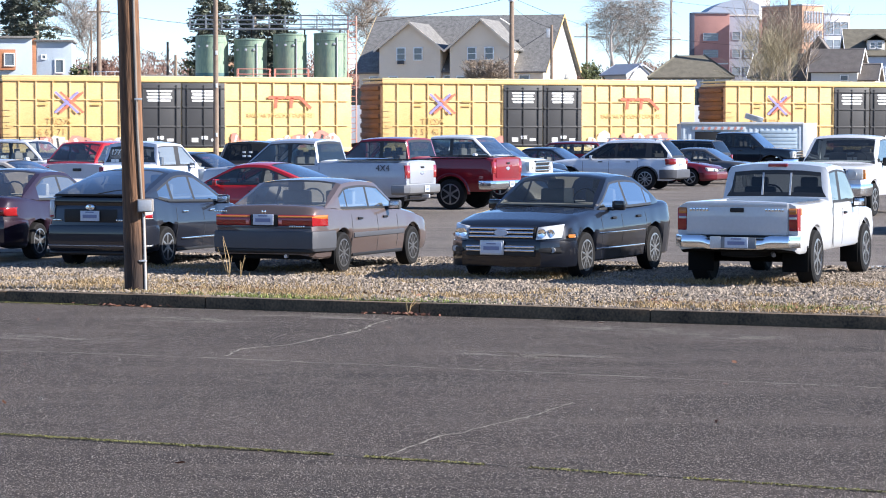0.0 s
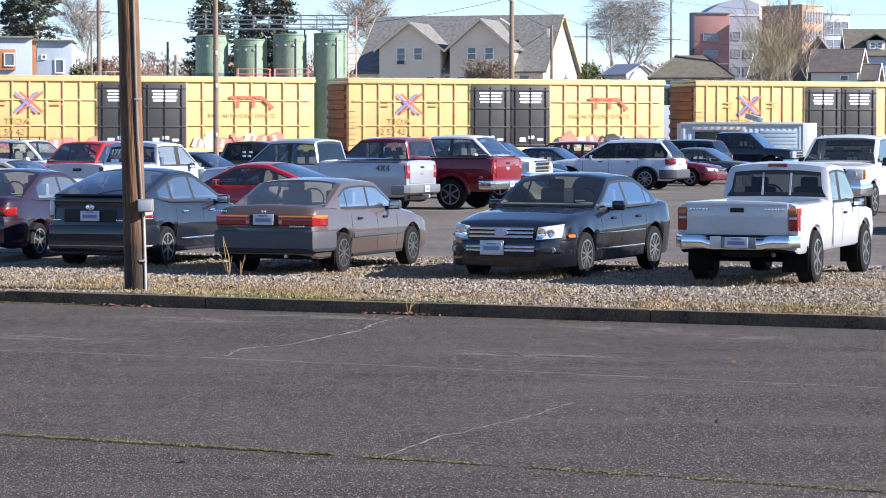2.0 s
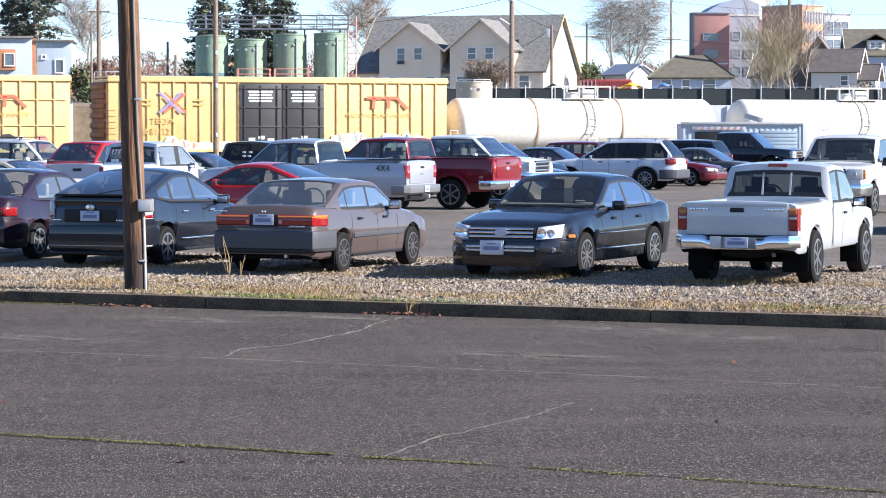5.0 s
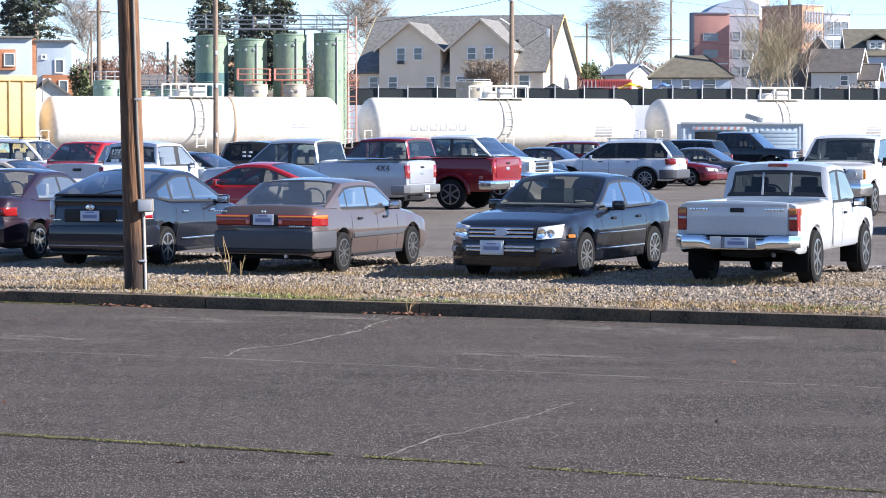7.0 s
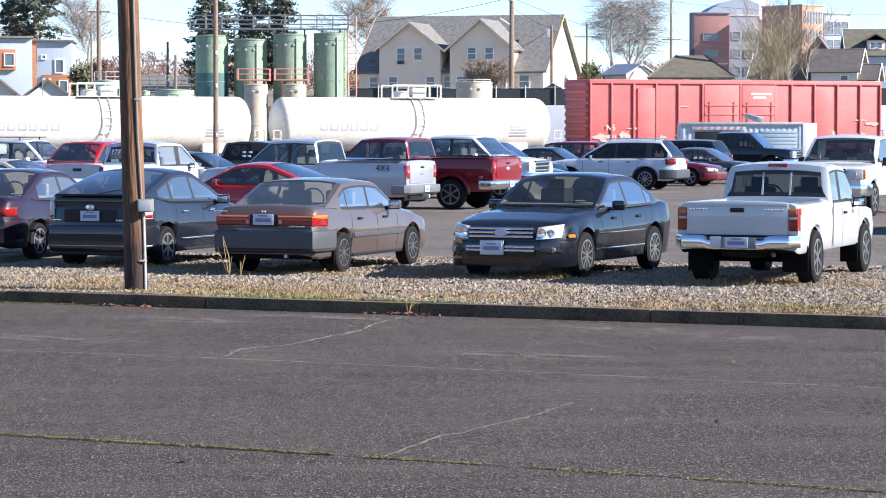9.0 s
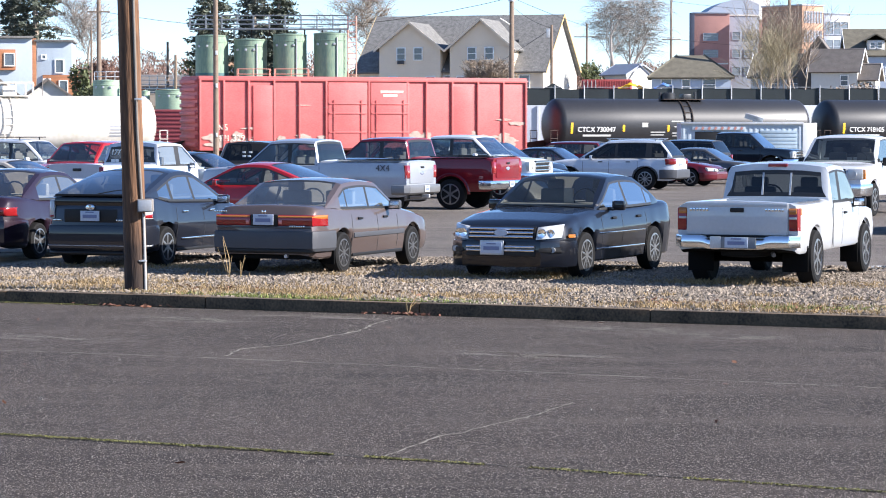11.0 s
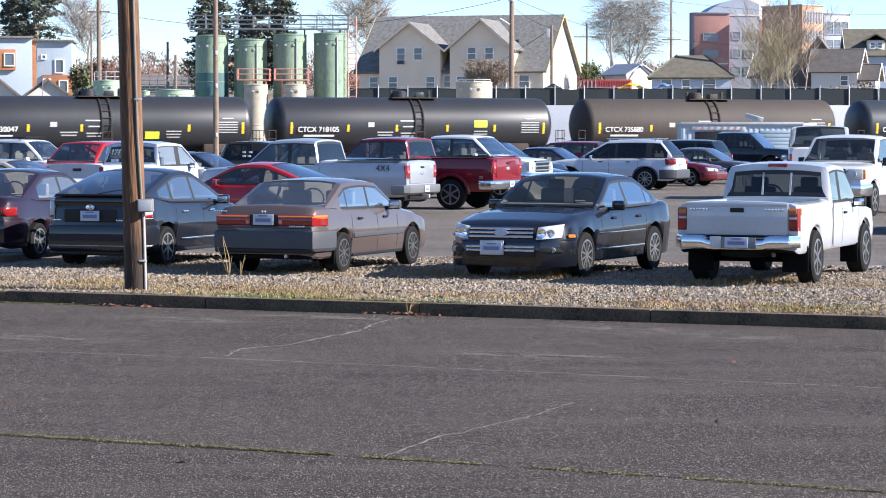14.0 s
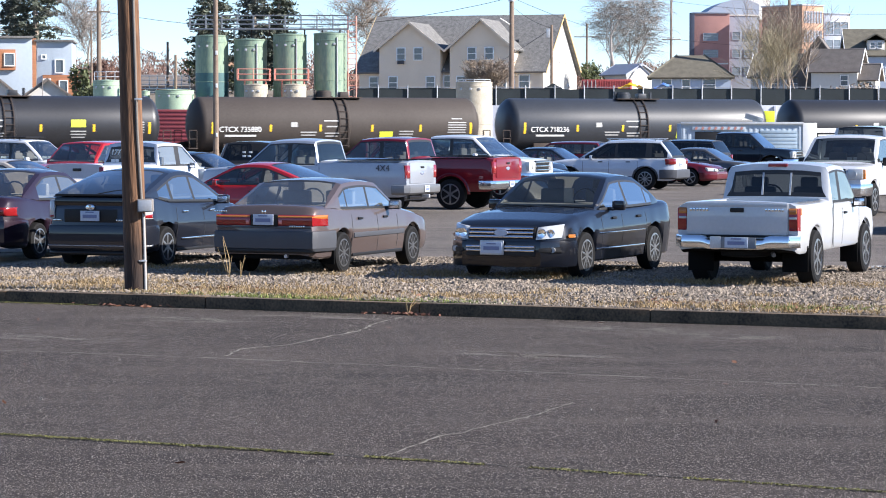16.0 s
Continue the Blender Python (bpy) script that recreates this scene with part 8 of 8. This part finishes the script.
def build_ground_detail():
    scatter_mesh("gravel", stone, 110000, STONE, "loose grey crushed stone along the kerb", "gravel", 1)
    scatter_mesh("gravel", lambda r, a, b: stone(r, a, b, 35.0, 39.8, 1.0), 55000, STONE, "loose grey crushed stone under parked cars", "gravel", 2)

    def tufts(rng):
        c = rng.choice(CENTRES)
        return c[0] + rng.gauss(0, c[2]), c[1] + abs(rng.gauss(0, c[3]))

    r = random.Random(6)
    CENTRES = [(r.uniform(-22, -5), r.uniform(34.2, 35.6), 0.3, 0.2) for _ in range(80)] + [(r.uniform(-22, -5), 29.45, 0.5, 0.12) for _ in range(26)] + [(-19.2 + 0.22 * k, 30.2, 0.5, 1.3) for k in range(22)] + [(r.uniform(-22, -5), r.uniform(30, 33), 0.2, 0.2) for _ in range(26)] + [(-22 + 17 * r.random() ** 1.7, r.uniform(29.5, 30.5), 0.45, 0.3) for _ in range(70)]
    scatter_mesh("dry_grass", lambda rr, a, b: blade(rr, a, b, tufts, 0.075), 25000, DRYGRASS, "dry straw-coloured grass tufts in gravel", "grass", 3)
    GREENS = [(-15.0, 29.4, 0.6, 0.3), (-14.2, 29.4, 0.7, 0.3), (-13.4, 29.4, 0.5, 0.2), (-9.0, 29.9, 0.22, 0.3), (-8.2, 29.9, 0.3, 0.4), (-16.5, 29.5, 0.8, 0.2)]

    def greens(rng):
        c = rng.choice(GREENS)
        return c[0] + rng.gauss(0, c[2]), c[1] + abs(rng.gauss(0, c[3]))

    scatter_mesh("green_grass", lambda rr, a, b: blade(rr, a, b, greens, 0.05), 4500, GRASS, "short green grass along the kerb", "grass", 4)

    def leaf(rng, verts, faces):
        if rng.random() < 0.93:
            c = rng.choice(((-13.55, 29.12, -0.125), (-17.4, 29.1, -0.125), (-10.5, 30.1, 0.02), (-17.0, 30.4, 0.02), (-8.6, 29.9, 0.02), (-14.4, 30.2, 0.02)))
            u, v, z = c[0] + rng.gauss(0, 0.35), c[1] + (abs(rng.gauss(0, 0.5)) if c[2] > 0 else -abs(rng.gauss(0, 0.05))), c[2]
        else:
            u, v, z = rng.uniform(-22, -4), rng.uniform(14, 29), -0.132
        p = lot(u, v, z + rng.uniform(0, 0.02))
        s = rng.uniform(0.02, 0.045)
        a = Vector((rng.gauss(0, 1), rng.gauss(0, 1), rng.gauss(0, 0.3))).normalized() * s
        b = Vector((rng.gauss(0, 1), rng.gauss(0, 1), rng.gauss(0, 0.5))).normalized() * s * 0.6
        i = len(verts)
        verts += [p - a, p + b, p + a, p - b]
        faces.append((i, i + 1, i + 2, i + 3))

    scatter_mesh("fallen_leaves", leaf, 320, LEAFLITTER, "scattered dry reddish leaves", "leaf litter", 5)
    # cracks filled with silt, long joints with moss
    rng = random.Random(9)
    bm = bmesh.new()
    strip(bm, [(-12.63, 23.05), (-12.9, 23.9), (-12.7, 24.6), (-12.8, 25.4), (-12.86, 26.6), (-13.2, 27.7), (-13.35, 28.8)], -0.1365, 0.017, rng)
    strip(bm, [(-7.74, 16.4), (-7.86, 17.5), (-7.82, 18.45), (-7.78, 19.3), (-7.87, 20.3)], -0.1365, 0.010, rng)
    tagged(part("crack", bm, CRACK), "pale silt-filled cracks in asphalt", "crack", kind="stuff")
    bm = bmesh.new()
    strip(bm, [(-16, 22.75), (-12.8, 22.85), (-9.7, 22.73), (-5.8, 22.54), (-4, 22.45)], -0.1362, 0.013, rng)
    tagged(part("joint", bm, CRACK), "straight pale paving joint in asphalt", "joint", kind="stuff")
    bm = bmesh.new()
    strip(bm, [(-12, 16.45), (-9.9, 16.36), (-7.6, 16.29), (-5.1, 16.14), (-3, 15.85)], -0.1362, 0.018, rng)
    tagged(part("joint", bm, mat("damp_dark_soil", (0.018, 0.015, 0.012), 0.95, 0, 0.4, 8, 60)), "dark soil-filled paving joint in asphalt", "joint", kind="stuff")

    def mossy(r, verts, faces):
        if r.random() < 0.6:
            u = r.uniform(-12, -3)
            if noise.noise(Vector((u * 1.7, 0, 5))) < -0.32:
                return
            if u > -7.6 and r.random() < 0.55:
                return
            t = (u + 12) / 9
            v = 16.45 - 0.16 * t - 0.42 * t * t + r.gauss(0, 0.013)
        else:
            u, v = r.uniform(-21.5, -17.8), 29.185 - abs(r.gauss(0, 0.03))
        p = lot(u, v, -0.1345 + r.uniform(0, 0.008))
        a = Vector((r.gauss(0, 1), r.gauss(0, 1), r.gauss(0, 0.35))).normalized() * r.uniform(0.004, 0.013)
        b = Vector((r.gauss(0, 1), r.gauss(0, 1), r.gauss(0, 0.35))).normalized() * r.uniform(0.004, 0.011)
        i = len(verts)
        verts += [p - a, p + b, p + a, p - b]
        faces.append((i, i + 1, i + 2, i + 3))

    scatter_mesh("moss", mossy, 17000, MOSS, "yellow-green moss in the paving joint and at the kerb foot", "moss", 21)
    # loose chippings lying on the asphalt

    def chip(r, verts, faces):
        u, v = r.uniform(-20, -2.5), 12 + 17 * r.random() ** 0.8
        s = r.lognormvariate(-5.75, 0.4)
        p = lot(u, v, -0.138)
        a = r.uniform(0, 6.28)
        i = len(verts)
        verts += [p + Vector((math.cos(a + k * 2.1), math.sin(a + k * 2.1), 0)) * s for k in range(3)] + [p + Vector((0, 0, s * 1.2))]
        faces += [(i, i + 1, i + 3), (i + 1, i + 2, i + 3), (i + 2, i, i + 3)]

    scatter_mesh("stone_chippings", chip, 5200, mat("pale_chippings", (0.26, 0.245, 0.22), 0.9, island=0.5), "tiny pale stone chippings on asphalt", "gravel", 31)
    # pale silt dried in shallow hollows of the asphalt

    def silt(r, verts, faces):
        cu, cv, wu, wv = r.choice(((-15.4, 27.4, 0.55, 0.22), (-15.9, 24.3, 0.7, 0.18), (-10.4, 28.1, 0.6, 0.22), (-9.9, 24.4, 0.5, 0.15), (-9.0, 27.5, 0.6, 0.2), (-14.2, 28.4, 0.8, 0.15)))
        u, v = cu + r.gauss(0, wu), min(29.1, cv + r.gauss(0, wv))
        if noise.noise(Vector((u * 2.3, v * 5.0, 4))) < -0.05:
            return
        p = lot(u, v, -0.1375)
        a = r.uniform(0, 6.28)
        t = r.uniform(0.004, 0.011)
        i = len(verts)
        verts.extend(p + Vector((math.cos(a + k * 1.57) * t, math.sin(a + k * 1.57) * t, 0.0015)) for k in range(4))
        faces.append((i, i + 1, i + 2, i + 3))

    scatter_mesh("silt", silt, 26000, mat("dried_silt", (0.20, 0.178, 0.15), 0.95, 0, 0.3, 4, 50, island=0.3), "pale dried silt in shallow hollows of the asphalt", "silt", 37)
    # shallow puddle behind the row
    bm = bmesh.new()
    n = 40
    c = bm.verts.new((6.75, 40.6, 0.008))
    ring = [bm.verts.new((6.75 + 1.35 * math.cos(6.2832 * k / n) * (1 + 0.25 * noise.noise(Vector((k * 0.5, 0, 2)))), 40.6 + 0.42 * math.sin(6.2832 * k / n) * (1 + 0.35 * noise.noise(Vector((k * 0.4, 3, 2)))), 0.008)) for k in range(n)]
    for k in range(n):
        bm.faces.new((c, ring[k], ring[(k + 1) % n]))
    tagged(part("puddle", bm, mat("still_water", (0.03, 0.03, 0.032), 0.03, 0, 0.1, spec=0.8)), "shallow puddle of water reflecting the sky", "puddle", kind="structure")
    # worn stall lines on the far lot
    for u0, v0, u1, v1, mt, lab in ((-9.9, 46.0, -9.7, 49.4, SIGNYEL, "worn yellow stall line on asphalt"), (-9.6, 58.5, -9.5, 63.0, WHITEINK, "worn white stall line on asphalt"), (-22.6, 60.0, -22.6, 64.5, WHITEINK, "worn white stall line on asphalt"), (-12.4, 58.5, -12.3, 63.0, WHITEINK, "worn white stall line on asphalt")):
        bm = bmesh.new()
        quad(bm, [lot(u0, v0, 0.004), lot(u0 + 0.1, v0, 0.004), lot(u1 + 0.1, v1, 0.004), lot(u1, v1, 0.004)])
        tagged(part("stall_line", bm, mt), lab, "road marking", "stall lines", "structure")
    # dry weed stalks
    for x, u, v, h in ((0, -18.05, 33.1, 0.62), (1, -17.9, 33.15, 0.36), (2, -13.43, 29.14, 0.28)):
        rr = random.Random(x + 3)
        ob = thing("weed", Matrix.Translation(lot(u, v, -0.02 if v > 29.3 else -0.14)), "dry branching weed stalk beside gravel", "weed", "dry weeds")
        for k in range(5):
            bm = bmesh.new()
            tip = Vector((rr.gauss(0, 0.18) * h, rr.gauss(0, 0.18) * h, h * rr.uniform(0.5, 1)))
            tube(bm, (0, 0, 0), tip * 0.5, 0.005, 0.0045, 4, False)
            tube(bm, tip * 0.5, tip + Vector((rr.gauss(0, 0.05), 0, 0)), 0.0045, 0.003, 4, False)
            part("stalk", bm, DRYGRASS, ob)


build_ground_detail()
motions()
